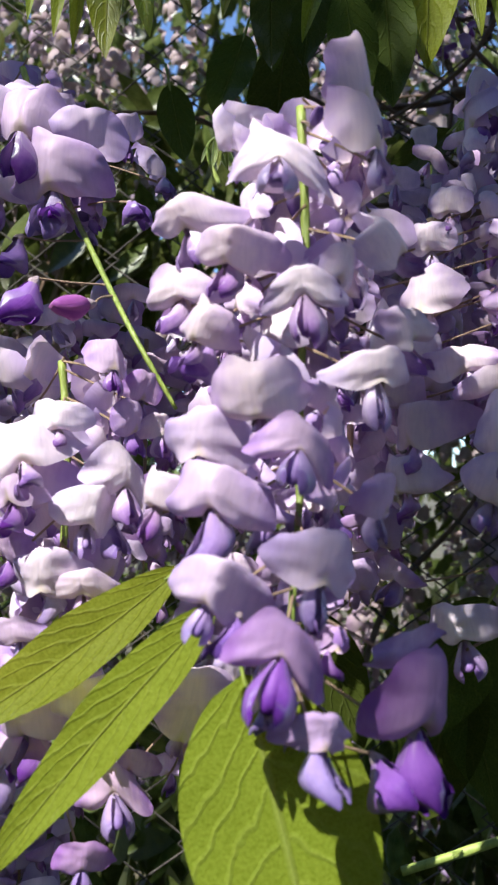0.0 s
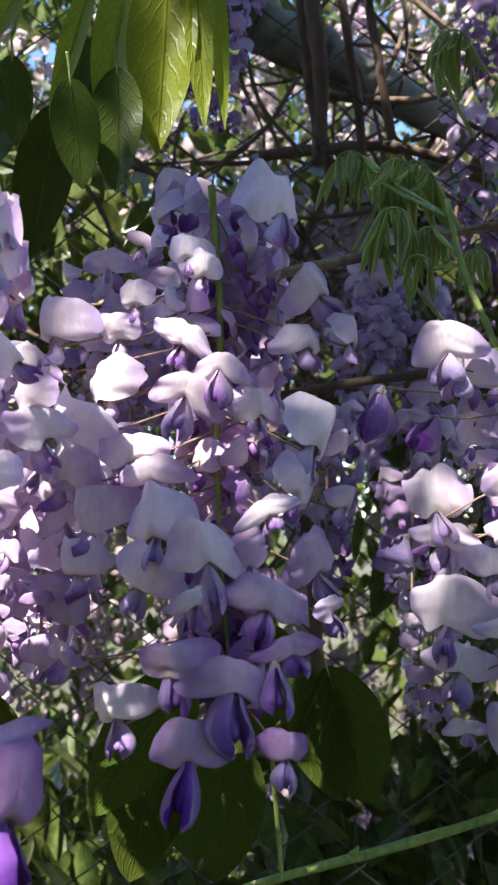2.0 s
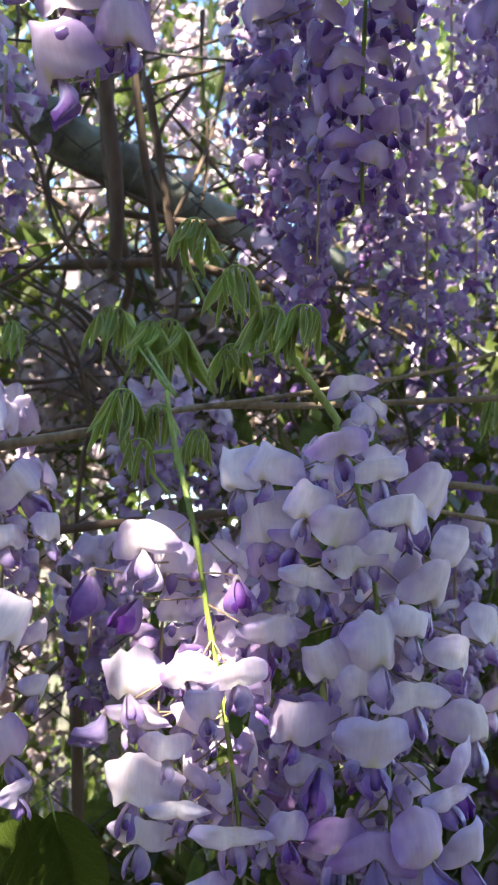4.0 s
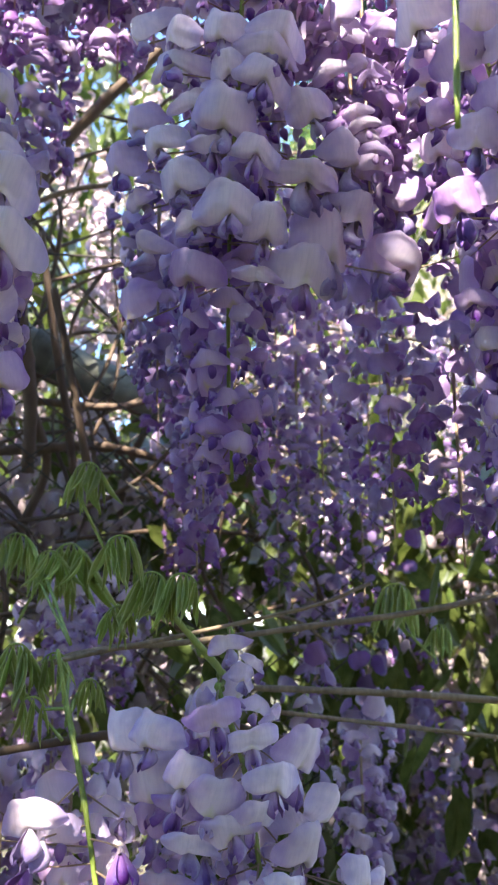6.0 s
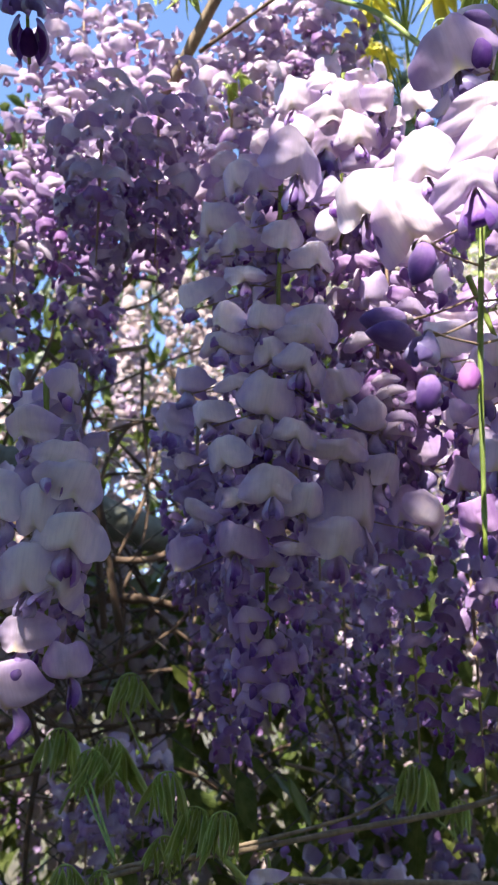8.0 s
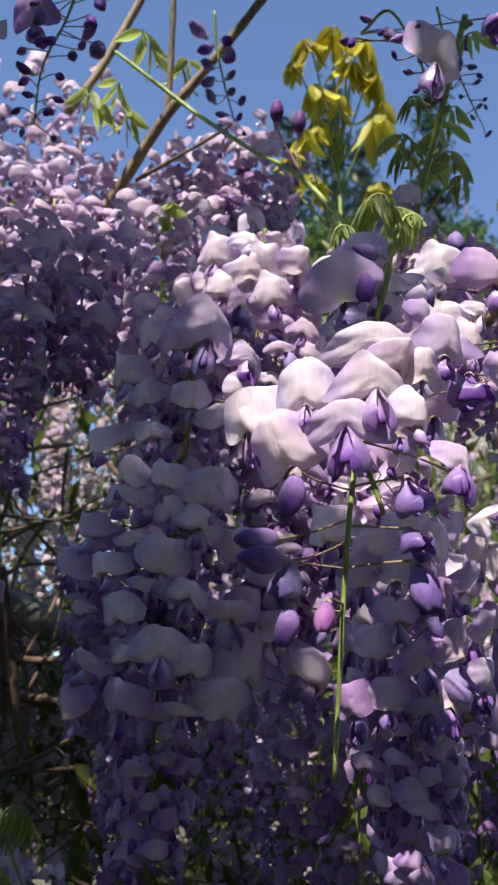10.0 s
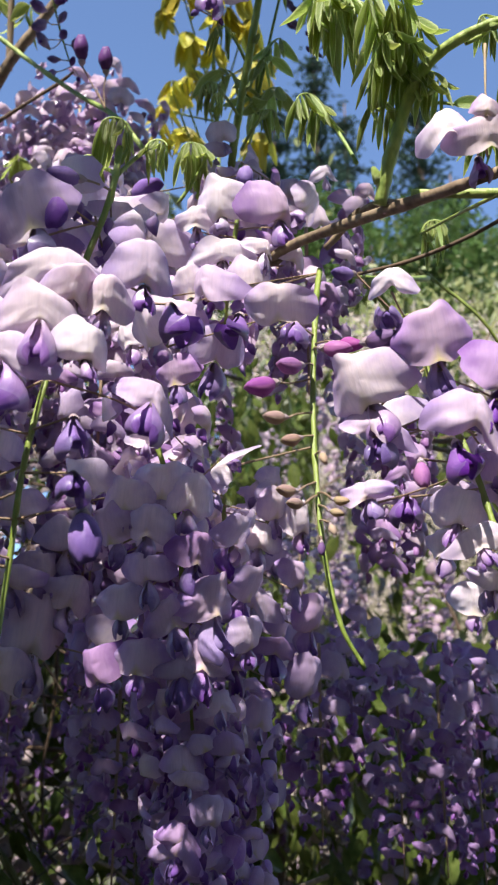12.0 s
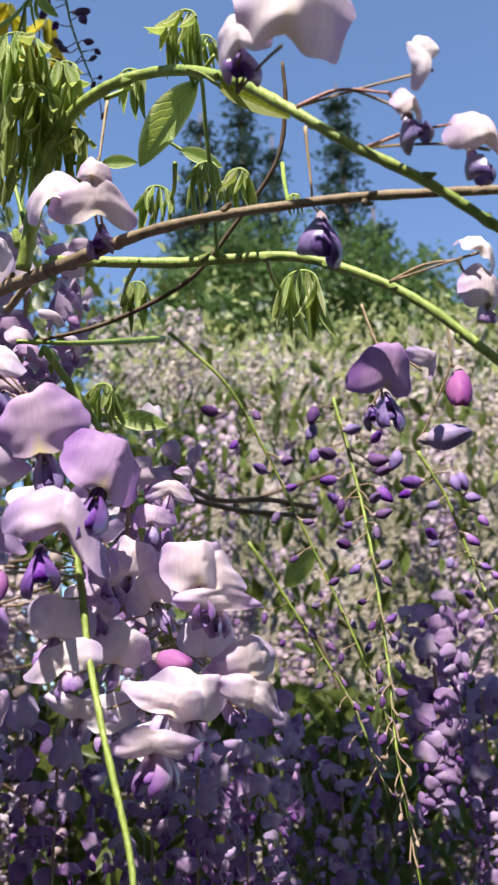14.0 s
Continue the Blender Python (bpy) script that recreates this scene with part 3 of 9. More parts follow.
def fill_florets(ob, line, count, radius, top, bottom, stage_top, stage_bottom, wide=0.024, side=None):
    """More flowers round the rachis, between two heights below its top; side: the yaw round which they gather, half a turn wide."""
    for i in range(count):
        u = (i + rng.random()) / count
        z = -(top + (bottom - top) * u)
        c = rachis_at(line, z)
        yaw = (side + rng.uniform(-95, 95)) if side is not None else i * 137.5 + rng.uniform(-20, 20)
        r = radius * (1 - 0.45 * u) * rng.uniform(0.75, 1.1)
        out = Vector((math.sin(radians(yaw)), -math.cos(radians(yaw)), 0))
        p = c + out * r
        stage = min(2, max(0, round(stage_top + (stage_bottom - stage_top) * u + rng.uniform(-0.45, 0.45))))
        m = facing(p.x, p.y, z - 0.006, yaw + rng.uniform(-18, 18), rng.uniform(-18, 12), rng.uniform(-22, 22), wide * rng.uniform(0.85, 1.1) * (1 - 0.2 * u))
        fl = part("floret", rng.choice(WHOLE), ob, m)
        for slot, mat in zip(fl.material_slots, (BANNER_MATS[stage], KEEL_MATS[stage])):
            slot.link, slot.material = "OBJECT", mat
        if i % 4 == 1 and z > line[-1][2]:
            stalk_between(ob, c + Vector((0, 0, 0.012)), Vector((p.x, p.y, z - 0.006)), 0.0011)
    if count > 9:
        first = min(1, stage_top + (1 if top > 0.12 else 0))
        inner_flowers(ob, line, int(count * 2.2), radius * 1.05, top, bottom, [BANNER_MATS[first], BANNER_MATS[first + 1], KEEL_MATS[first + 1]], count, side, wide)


# ---------------------------------------------------------------- stems, leaves
NODE = mesh_of("node", *keel_shape(6, 8, 3, plump=0.30, seam=0.1, blunt=0.55), mats=[SHOOT])


def stem_thing(name, label, category, points, material, sides=9, rough=0.08, knots=0.15, group=""):
    """A twig, shoot or trunk through points (x, y, z, radius) in metres."""
    o = Vector(points[0][:3])
    me = tube(name, [(*(Vector(p[:3]) - o), p[3]) for p in points], sides, 8, rough, knots, rng.randrange(99), [material])
    ob = new(name, me)
    ob.location = o
    if name in ("green_shoot", "brown_twig"):
        k = random.Random(len(points) + int(o.x * 1000))
        line = smooth_line([(*(Vector(p[:3]) - o), p[3]) for p in points], 8)
        for i in range(3, len(line) - 2, max(4, len(line) // 6)):
            a, b, g = Vector(line[i][:3]), Vector(line[i + 1][:3]), line[i][3]
            d = (b - a).normalized()
            out = d.cross(Vector((k.uniform(-1, 1), k.uniform(-1, 1), k.uniform(-1, 1)))).normalized()
            q = Vector((0, -1, 0)).rotation_difference((d + out * 0.6).normalized()).to_matrix().to_4x4()
            part("node", NODE, ob, Matrix.Translation(a + out * g * 0.55) @ q @ Matrix.Scale(g * 3.2, 4), material)
    return tagged(ob, label, category, group)


def blade_frame(base, tip, face, twist=0.0):
    """The frame of a blade that runs from base to tip and shows its face towards a direction."""
    b, t = Vector(base), Vector(tip)
    z = (b - t).normalized()
    y = -(Vector(face) - z * Vector(face).dot(z)).normalized()
    x = y.cross(z)
    m = Matrix((x, y, z)).transposed().to_4x4()
    return Matrix.Translation(b) @ m @ Matrix.Rotation(radians(twist), 4, "Z") @ Matrix.Scale((b - t).length, 4)


def leaf_thing(label, base, tip, width, face, material, bow=0.12, fold=0.12, wave=0.015, side_bow=0.0, tip_form=0.75, peak=0.42, root=None):
    """One leaflet with its short stalk."""
    o = Vector(base)
    ob = thing("leaf", o, label, "leaf", "leaves among the flowers")
    m = blade_frame((0, 0, 0), Vector(tip) - o, face)
    part("blade", mesh_of("blade", *blade_shape(22, 10, width, fold, bow, wave, rng.randrange(999), tip_form, side_bow, peak), mats=[material]), ob, m)
    r = (Vector(root) - o) if root else (o - Vector(tip)).normalized() * 0.012
    part("leaf_stalk", tube("leaf_stalk", [(*r, 0.0009), (*(r * 0.5 + Vector((0, 0, 0.001))), 0.0008), (0, 0, 0, 0.0007), (*((Vector(tip) - o) * 0.08), 0.0004)], 6, 4, 0, 0, 0, [RACHIS]), ob)
    return ob


FOLDED = [mesh_of("leaflet", *blade_shape(12, 4, 0.13 + 0.025 * v, 0.60, 0.12 + 0.12 * v, 0.012, 60 + v, 0.8, 0.03 * (v - 1), 0.45), mats=[LEAF_YOUNG]) for v in range(4)]
FLAT = [mesh_of("leaflet", *blade_shape(12, 6, 0.27 + 0.03 * v, 0.22, 0.16 + 0.10 * v, 0.018, 80 + v, 0.75, 0.04 * (v - 1), 0.42), mats=[LEAF]) for v in range(4)]


def leaf_fan(label, place, root, size, yaw, pairs=6, material=None, shapes=None, spread=9, reach=0.75, group="young compound leaves", drop=70):
    """A compound leaf: its stalk comes up from root to place, arches over towards yaw, and its leaflets hang from it in pairs."""
    shapes, material = shapes or FOLDED, material or LEAF_YOUNG
    o = Vector(place)
    ob = thing("compound_leaf", o, label, "leaf", group)
    out = Vector((math.sin(radians(yaw)), -math.cos(radians(yaw)), 0))
    side = Vector((math.cos(radians(yaw)), math.sin(radians(yaw)), 0))
    r = Vector(root) - o
    arch = size * reach * 0.42
    low = Vector((0, 0, -arch))
    foot = low - out * arch
    pts = [(*r, 0.0011), (*(r.lerp(foot, 0.6) - out * size * 0.04), 0.0010), (*foot, 0.0009)]
    arc = []
    for i in range(9):
        a = radians(10 + 160 * i / 8)
        p = low + Vector((0, 0, arch * math.sin(a))) - out * arch * math.cos(a)
        arc.append(p)
        pts.append((*p, 0.0009 - 0.00006 * i))
    part("leaf_stalk", tube("leaf_stalk", pts, 6, 4, 0, 0, 0, [SHOOT]), ob)
    goal = Vector((0, 0, -size * rng.uniform(0.95, 1.15)))
    for i in range(pairs):
        u = (i + 0.3) / pairs
        f = u * 8
        j = min(int(f), 7)
        p = arc[j].lerp(arc[j + 1], f - j)
        for s in (-1, 1):
            p2 = p + side * s * size * 0.03
            aim = goal + (p - goal) * rng.uniform(0.02, 0.30) + side * s * size * rng.uniform(0.06, 0.34) + Vector((p.x, p.y, 0)) * (spread / 8)
            aim.z = goal.z * rng.uniform(0.72, 1.05)
            face = (out * rng.uniform(-0.6, 0.6) + side * s).normalized()
            part("leaflet", rng.choice(shapes), ob, blade_frame(p2, aim, face, rng.uniform(-35, 35)), material)
    part("leaflet", rng.choice(shapes), ob, blade_frame(arc[-1], arc[-1] + (goal - arc[-1]) * 0.7 + out * size * 0.1, side), material)
    return ob


# flowers for racemes farther off: a whole floret in one mesh
def whole_floret(rings, segs, krings, ksegs, form, seed):
    v, f, u = petal_shape(rings, segs, seed=seed, **FORMS[form])
    kv, kf, ku = wings_shape(4, 4, seed, plump=0.30) if krings > 4 else keel_shape(krings, ksegs, seed, plump=0.32)
    m = np.array(facing(0, 0.14, 0.06, 0, -80, 0, 0.44))
    kv = kv @ m[:3, :3].T + m[:3, 3]
    return np.concatenate([v, kv]), f + [tuple(i + len(v) for i in g) for g in kf], np.concatenate([u, ku]), [0] * len(f) + [1] * len(kf)


WHOLE = []
for form, seed in (("n", 1), ("d", 2), ("r", 3), ("d", 4), ("u", 5), ("n", 6), ("h", 7), ("r", 8), ("n", 9), ("h", 10)):
    v, f, u, s = whole_floret(5, 20, 5, 8, form, seed)
    WHOLE.append(mesh_of("floret", v, f, u, [PALE, KEEL_PALE], s))
TINY = [whole_floret(2, 9, 3, 5, form, seed) for form, seed in (("n", 1), ("d", 2), ("r", 3), ("u", 5))]
MIDDLE = [whole_floret(3, 14, 4, 6, form, seed) for form, seed in (("n", 11), ("d", 12), ("h", 13), ("d", 14), ("r", 15))]
TINY_BUD = keel_shape(4, 5, 3, plump=0.3)


def inner_flowers(ob, line, count, radius, top, bottom, mats, seed, side=None, wide=0.024):
    """The crowded flowers inside a raceme, too hidden to be told apart: one part."""
    k = random.Random(seed)
    items = []
    for i in range(count):
        u = (i + k.random()) / count
        z = -(top + (bottom - top) * u)
        c = rachis_at(line, z)
        yaw = (side + k.uniform(-120, 120)) if side is not None else k.uniform(0, 360)
        r = radius * (1 - 0.4 * u) * k.uniform(0.35, 0.9)
        v, f, uv, s = k.choice(MIDDLE)
        nb = s.count(0)
        m = facing(c.x + math.sin(radians(yaw)) * r, c.y - math.cos(radians(yaw)) * r, z - 0.006, yaw + k.uniform(-25, 25), k.uniform(-22, 12), k.uniform(-28, 28), wide * k.uniform(0.85, 1.15) * (1 - 0.2 * u))
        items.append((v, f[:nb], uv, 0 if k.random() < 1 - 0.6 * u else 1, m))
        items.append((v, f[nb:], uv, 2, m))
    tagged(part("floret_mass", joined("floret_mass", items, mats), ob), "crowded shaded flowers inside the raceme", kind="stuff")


def raceme_spots(length, count, radius, k, wide, taper=0.55):
    """Places for a raceme's flowers, from its top down: matrix, and how far down (0 to 1)."""
    for i in range(count):
        u = (i + k.random()) / count
        r = radius * (1 - taper * u) * k.uniform(0.7, 1.12)
        yaw = i * 137.5 + k.uniform(-25, 25)
        p = Vector((math.sin(radians(yaw)) * r, -math.cos(radians(yaw)) * r, -length * u))
        yield facing(p.x, p.y, p.z, yaw + k.uniform(-20, 20), k.uniform(-22, 12), k.uniform(-25, 25), wide * k.uniform(0.8, 1.12) * (1 - 0.35 * u)), u, p


def far_raceme(label, place, length, count, radius=0.035, wide=0.024, stage=(0, 1), lean=(0, 0), group="racemes farther back", seed=0):
    """A raceme some way off: each flower one part."""
    k = random.Random(seed)
    ob = thing("flower_raceme", place, label, "flowers", group)
    pts = [(lean[0] * q * q, lean[1] * q * q, -0.012 - (length - 0.002) * q, 0.0013 - 0.0007 * q) for q in (0, 0.35, 0.7, 1)]
    part("rachis", tube("rachis", pts, 6, 5, 0.08, 0.2, seed, [PEDICEL]), ob)
    for m, u, p in raceme_spots(length, count, radius, k, wide):
        st = min(2, max(0, round(stage[0] + (stage[1] - stage[0]) * u + k.uniform(-0.4, 0.4))))
        m = Matrix.Translation((lean[0] * u * u, lean[1] * u * u, 0)) @ m
        fl = part("floret", k.choice(WHOLE), ob, m)
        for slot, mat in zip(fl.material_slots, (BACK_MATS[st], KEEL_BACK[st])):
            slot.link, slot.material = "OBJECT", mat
    first = min(1, stage[0])
    if place[1] < 0.5 and (place[2] > 1.9 or place[0] < 0.4):
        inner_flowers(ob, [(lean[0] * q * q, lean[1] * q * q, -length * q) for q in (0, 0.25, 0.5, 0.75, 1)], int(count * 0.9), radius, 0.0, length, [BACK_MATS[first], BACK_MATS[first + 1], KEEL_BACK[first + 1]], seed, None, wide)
    return ob


def many_racemes(name, label, places, seed, mats, count=46, wide=0.024, radius=0.035):
    """Far racemes beyond counting, in one mesh: places are (x, y, z, length, share of violet)."""
    k = random.Random(seed)
    items = []
    for x, y, z, length, violet in places:
        base = Matrix.Translation((x, y, z))
        for m, u, p in raceme_spots(length, int(count * length / 0.2), radius, k, wide):
            v, f, uv, s = k.choice(TINY)
            first = 1 if k.random() < violet * (0.5 + u) else 0
            nb = s.count(0)
            items.append((v, f[:nb], uv, first, base @ m))
            if k.random() < 0.4:
                items.append((TINY_BUD[0], TINY_BUD[1], TINY_BUD[2], 1, base @ m @ facing(0, 0.14, 0.06, 0, -80, 0, 0.44)))
    me = joined(name, items, mats)
    ob = new(name, me)
    return tagged(ob, label, "flowers", "", "stuff")


FAR_LEAF = [blade_shape(2, 1, 0.46, 0.0, 0.2, 0.0, 70 + v, 0.8, 0.04 * v, 0.42) for v in range(3)]
LITTLE_LEAF = [blade_shape(4, 2, 0.42, 0.25, 0.2, 0.0, 90 + v, 0.8, 0.04 * v, 0.42) for v in range(3)]


def many_leaves(name, label, places, seed, material, size, category="leaves", hang=0.7):
    """Leaves beyond counting, in one mesh: places are (x, y, z)."""
    k = random.Random(seed)
    items = []
    for x, y, z in places:
        a, b = k.uniform(0, 360), k.gauss(0, 45) * (1.3 - hang)
        s = size * k.uniform(0.6, 1.25)
        m = Matrix.Translation((x, y, z)) @ Euler((radians(k.uniform(-50, 70) * (1.4 - hang)), radians(b), radians(a))).to_matrix().to_4x4() @ Matrix.Scale(s, 4)
        items.append((*k.choice(FAR_LEAF if size > 0.11 or size < 0.045 else LITTLE_LEAF), 0, m))
    ob = new(name, joined(name, items, [material]))
    return tagged(ob, label, category, "", "stuff")

# ---------------------------------------------------------------- the racemes close to the way

ob, line = raceme_thing('pale lilac raceme of open flowers, violet at its tip', [(0.0170, 0.2803, 1.6257), (0.0183, 0.2741, 1.5754), (0.0162, 0.2667, 1.5297), (0.0154, 0.2566, 1.4955), (0.0125, 0.2464, 1.4644), (0.0097, 0.2400, 1.4352)])
add_florets(ob, line, [
    ('u', 12.2, -25.3, -2.6, 21.4, 0, 27, -10, -9),
    ('u', 16.7, -23.5, -18.2, 25.8, 0, 17, 0, 7),
    ('r', -8.5, -29.6, -30.2, 29.8, 0, -9, -2, 7),
    ('n', -34.0, -4.2, -39.4, 30.3, 0, -36, -11, -7),
    ('n', -20.5, -26.4, -54.3, 26.2, 0, -24, -11, 16),
    ('r', -1.7, -36.5, -69.1, 25.1, 0, 5, -11, -1),
    ('d', 18.6, -27.5, -51.9, 21.0, 0, 33, -4, -51),
    ('n', -37.2, -7.1, -62.6, 29.0, 0, -41, 2, -1),
    ('d', -27.6, -22.9, -76.3, 18.7, 0, -26, -7, 34),
    ('k', -33.2, -11.6, -85.6, 17.4, 1, -46, -54, -1),
])
add_florets(ob, line, [
    ('n', 32.4, -10.1, -74.7, 30.4, 0, 41, 5, -16),
    ('n', 17.6, -33.8, -90.5, 28.0, 0, 20, 0, 3),
    ('d', -14.3, -39.3, -97.4, 25.4, 0, -9, -7, 2),
    ('d', -28.0, -31.8, -110.3, 26.9, 1, -29, 0, 1),
    ('r', -4.2, -47.1, -114.1, 24.2, 1, 2, -8, 6),
    ('n', -25.6, -41.1, -127.8, 27.9, 1, -24, 6, 1),
    ('d', -41.4, -20.9, -125.6, 18.7, 0, -50, -7, -3),
    ('d', 0.5, -56.9, -142.7, 25.9, 1, 8, -7, 9),
    ('n', -23.8, -53.1, -150.8, 26.6, 1, -22, 5, 17),
    ('r', -9.4, -64.7, -164.4, 28.6, 2, 3, -1, 5),
])
add_florets(ob, line, [
    ('r', 0.2, -68.0, -181.9, 21.6, 2, 9, -11, 3),
    ('k', -22.2, -59.2, -162.7, 15.5, 2, -33, -49, 2),
    ('n', 27.8, -35.0, -166.4, 30.2, 2, 37, -9, -16),
    ('d', 29.3, -37.6, -180.4, 30.6, 2, 40, 1, 5),
    ('k', 23.3, -45.2, -203.6, 19.3, 2, 36, -50, -1),
    ('b', 2.8, -28.2, -15.2, 7.5, 1, 21, 30, 3),
    ('d', 16.9, -44.1, -126.7, 18.6, 1, 54, -7, 2),
    ('d', 8.9, -33.6, -61.1, 14.8, 0, 35, -3, 3),
])
fill_florets(ob, line, 27, 0.027, 0.000, 0.130, 0, 1, side=180)
fill_florets(ob, line, 8, 0.020, 0.130, 0.190, 1, 2, side=180)

ob, line = raceme_thing('purple raceme with violet buds, thinning out to a bare green tip', [(-0.1110, 0.4193, 1.7068), (-0.0891, 0.4127, 1.6455), (-0.0670, 0.3750, 1.6025), (-0.0438, 0.3322, 1.5603), (-0.0262, 0.3239, 1.5305)])
add_florets(ob, line, [
    ('u', 15.0, -33.7, -41.3, 32.3, 1, -15, -3, 3),
    ('d', 37.7, -28.8, -45.6, 39.2, 1, 4, -8, 3),
    ('d', 27.7, -36.7, -65.5, 38.3, 1, -5, -8, -3),
    ('u', 65.2, -4.1, -51.8, 23.6, 1, 52, 5, 10),
    ('k', 62.1, -39.3, -84.7, 17.4, 2, 33, -38, 0),
    ('k', 28.1, -51.4, -88.9, 14.9, 2, -5, -39, 3),
    ('d', 2.1, -27.8, -67.7, 31.3, 1, -27, -1, -2),
    ('k', 19.7, -70.9, -132.5, 24.9, 2, -34, -50, -22),
    ('b', 45.5, -98.0, -138.3, 17.7, 0, -60, -10, 0),
    ('k', 7.7, -45.4, -106.1, 23.1, 2, -24, -58, 3),
])
add_florets(ob, line, [
    ('d', 51.9, -2.5, -30.4, 19.5, 1, 37, -6, -1),
    ('d', 0.7, -30.1, -35.9, 28.7, 1, -24, -2, -1),
    ('n', 6.0, -31.6, -27.4, 23.4, 1, -20, -5, 1),
])
fill_florets(ob, line, 16, 0.030, 0.000, 0.080, 1, 1, side=180)

ob, line = raceme_thing('pale lilac raceme in dappled sun', [(-0.0728, 0.3429, 1.5509), (-0.0683, 0.3349, 1.5150), (-0.0681, 0.3272, 1.4728), (-0.0698, 0.3194, 1.4332), (-0.0643, 0.3172, 1.3846)])
add_florets(ob, line, [
    ('d', 7.2, -37.0, -24.4, 21.1, 0, -4, -10, 1),
    ('u', -0.1, -38.3, -36.3, 28.0, 0, -15, 2, -9),
    ('d', 0.2, -41.0, -49.4, 24.7, 1, -26, -2, 1),
    ('r', 38.5, -15.7, -26.5, 21.5, 0, 39, -1, 3),
    ('r', 27.4, -37.7, -46.9, 28.0, 0, 26, 5, 2),
    ('n', 19.7, -43.3, -57.6, 27.4, 0, 23, 4, 1),
    ('k', 28.2, -41.5, -68.1, 18.3, 1, 25, -42, 0),
    ('d', 6.9, -48.4, -77.6, 26.8, 0, -16, -2, -4),
    ('n', 18.9, -49.0, -83.0, 26.8, 0, 14, -1, -9),
    ('d', -7.4, -41.5, -68.3, 17.7, 1, -39, -11, 3),
])
add_florets(ob, line, [
    ('n', -1.5, -50.8, -97.3, 24.6, 1, -28, 4, -21),
    ('r', -0.5, -54.9, -135.3, 22.2, 1, -17, -10, -2),
    ('d', 20.9, -54.8, -116.4, 22.3, 0, 23, 3, 4),
    ('r', 29.5, -54.1, -147.9, 24.1, 1, 16, 3, 2),
    ('r', 22.2, -57.4, -165.2, 19.2, 2, 13, 4, -3),
    ('n', 5.0, -56.3, -123.3, 25.9, 1, -20, -4, -10),
    ('d', 34.5, -18.7, -13.1, 17.1, 1, 41, -4, 0),
    ('d', 22.4, -28.7, -6.2, 18.7, 1, 25, 2, -3),
    ('d', 29.8, -29.4, -24.5, 16.5, 1, 55, -8, 0),
    ('d', -9.1, -36.8, -49.1, 18.0, 0, -36, -8, -1),
])
add_florets(ob, line, [
    ('d', -1.4, -53.8, -109.6, 16.8, 1, -21, 1, 1),
])
fill_florets(ob, line, 24, 0.030, 0.000, 0.150, 0, 1, side=180)

ob, line = raceme_thing('cream-pink shaded raceme behind broad leaves', [(-0.0192, 0.3535, 1.4486), (-0.0221, 0.3351, 1.4198), (-0.0233, 0.3267, 1.3914)])
add_florets(ob, line, [
    ('d', 1.6, -43.8, -19.9, 28.0, 0, 1, 2, -4),
    ('d', -1.0, -46.9, -25.8, 21.8, 0, -7, 5, 12),
    ('n', -18.3, -46.4, -41.3, 15.8, 1, -21, -0, 1),
    ('d', 14.2, -33.3, -11.2, 16.6, 1, 27, 1, 1),
])
fill_florets(ob, line, 6, 0.025, 0.000, 0.050, 0, 1, side=180)

ob, line = raceme_thing('lilac raceme with sun-struck banners and a violet tip', [(0.1077, 0.3304, 1.6583), (0.1122, 0.3301, 1.6064), (0.1117, 0.3259, 1.5597), (0.1126, 0.3205, 1.5261), (0.1148, 0.3116, 1.4837), (0.1202, 0.3034, 1.4523)])
add_florets(ob, line, [
    ('u', 21.9, -23.2, -10.8, 27.9, 0, 16, -11, 8),
    ('d', -9.8, -27.2, -36.0, 16.3, 0, -19, 1, 1),
    ('d', -4.1, -29.2, -41.7, 15.1, 0, -5, 0, 8),
    ('n', 39.9, -4.2, -41.8, 27.1, 0, 24, -1, -34),
    ('d', -30.0, 3.8, -45.4, 18.8, 0, -40, 5, 3),
    ('d', -59.7, 11.3, -57.2, 29.6, 0, -66, -1, 9),
    ('d', -37.6, 5.3, -59.5, 20.0, 0, -36, -2, 3),
    ('n', -67.2, 11.8, -73.4, 35.4, 0, -61, 1, 6),
    ('n', -10.2, -27.6, -69.5, 25.8, 0, -13, 4, 13),
    ('r', 2.3, -32.8, -81.6, 22.9, 0, -11, -3, -3),
])
add_florets(ob, line, [
    ('r', -9.8, -30.1, -90.7, 29.7, 0, -22, -8, 9),
    ('n', 34.8, -14.4, -65.6, 26.1, 0, 29, -5, -21),
    ('d', 51.0, -4.8, -60.2, 20.0, 0, 43, -3, -7),
    ('d', 38.5, -9.0, -101.4, 30.9, 0, 28, -10, 18),
    ('d', 51.5, -9.2, -104.9, 16.1, 0, 44, -11, -4),
    ('d', -48.9, 4.8, -96.9, 34.7, 0, -57, -12, 17),
    ('n', -28.0, -11.2, -111.1, 27.8, 0, -29, 2, -3),
    ('n', -20.4, -25.7, -119.3, 29.4, 0, -27, 4, 3),
    ('d', -52.5, 2.8, -117.5, 24.0, 0, -53, -7, 9),
    ('u', 32.6, -25.0, -121.6, 20.6, 0, 18, -6, 22),
])
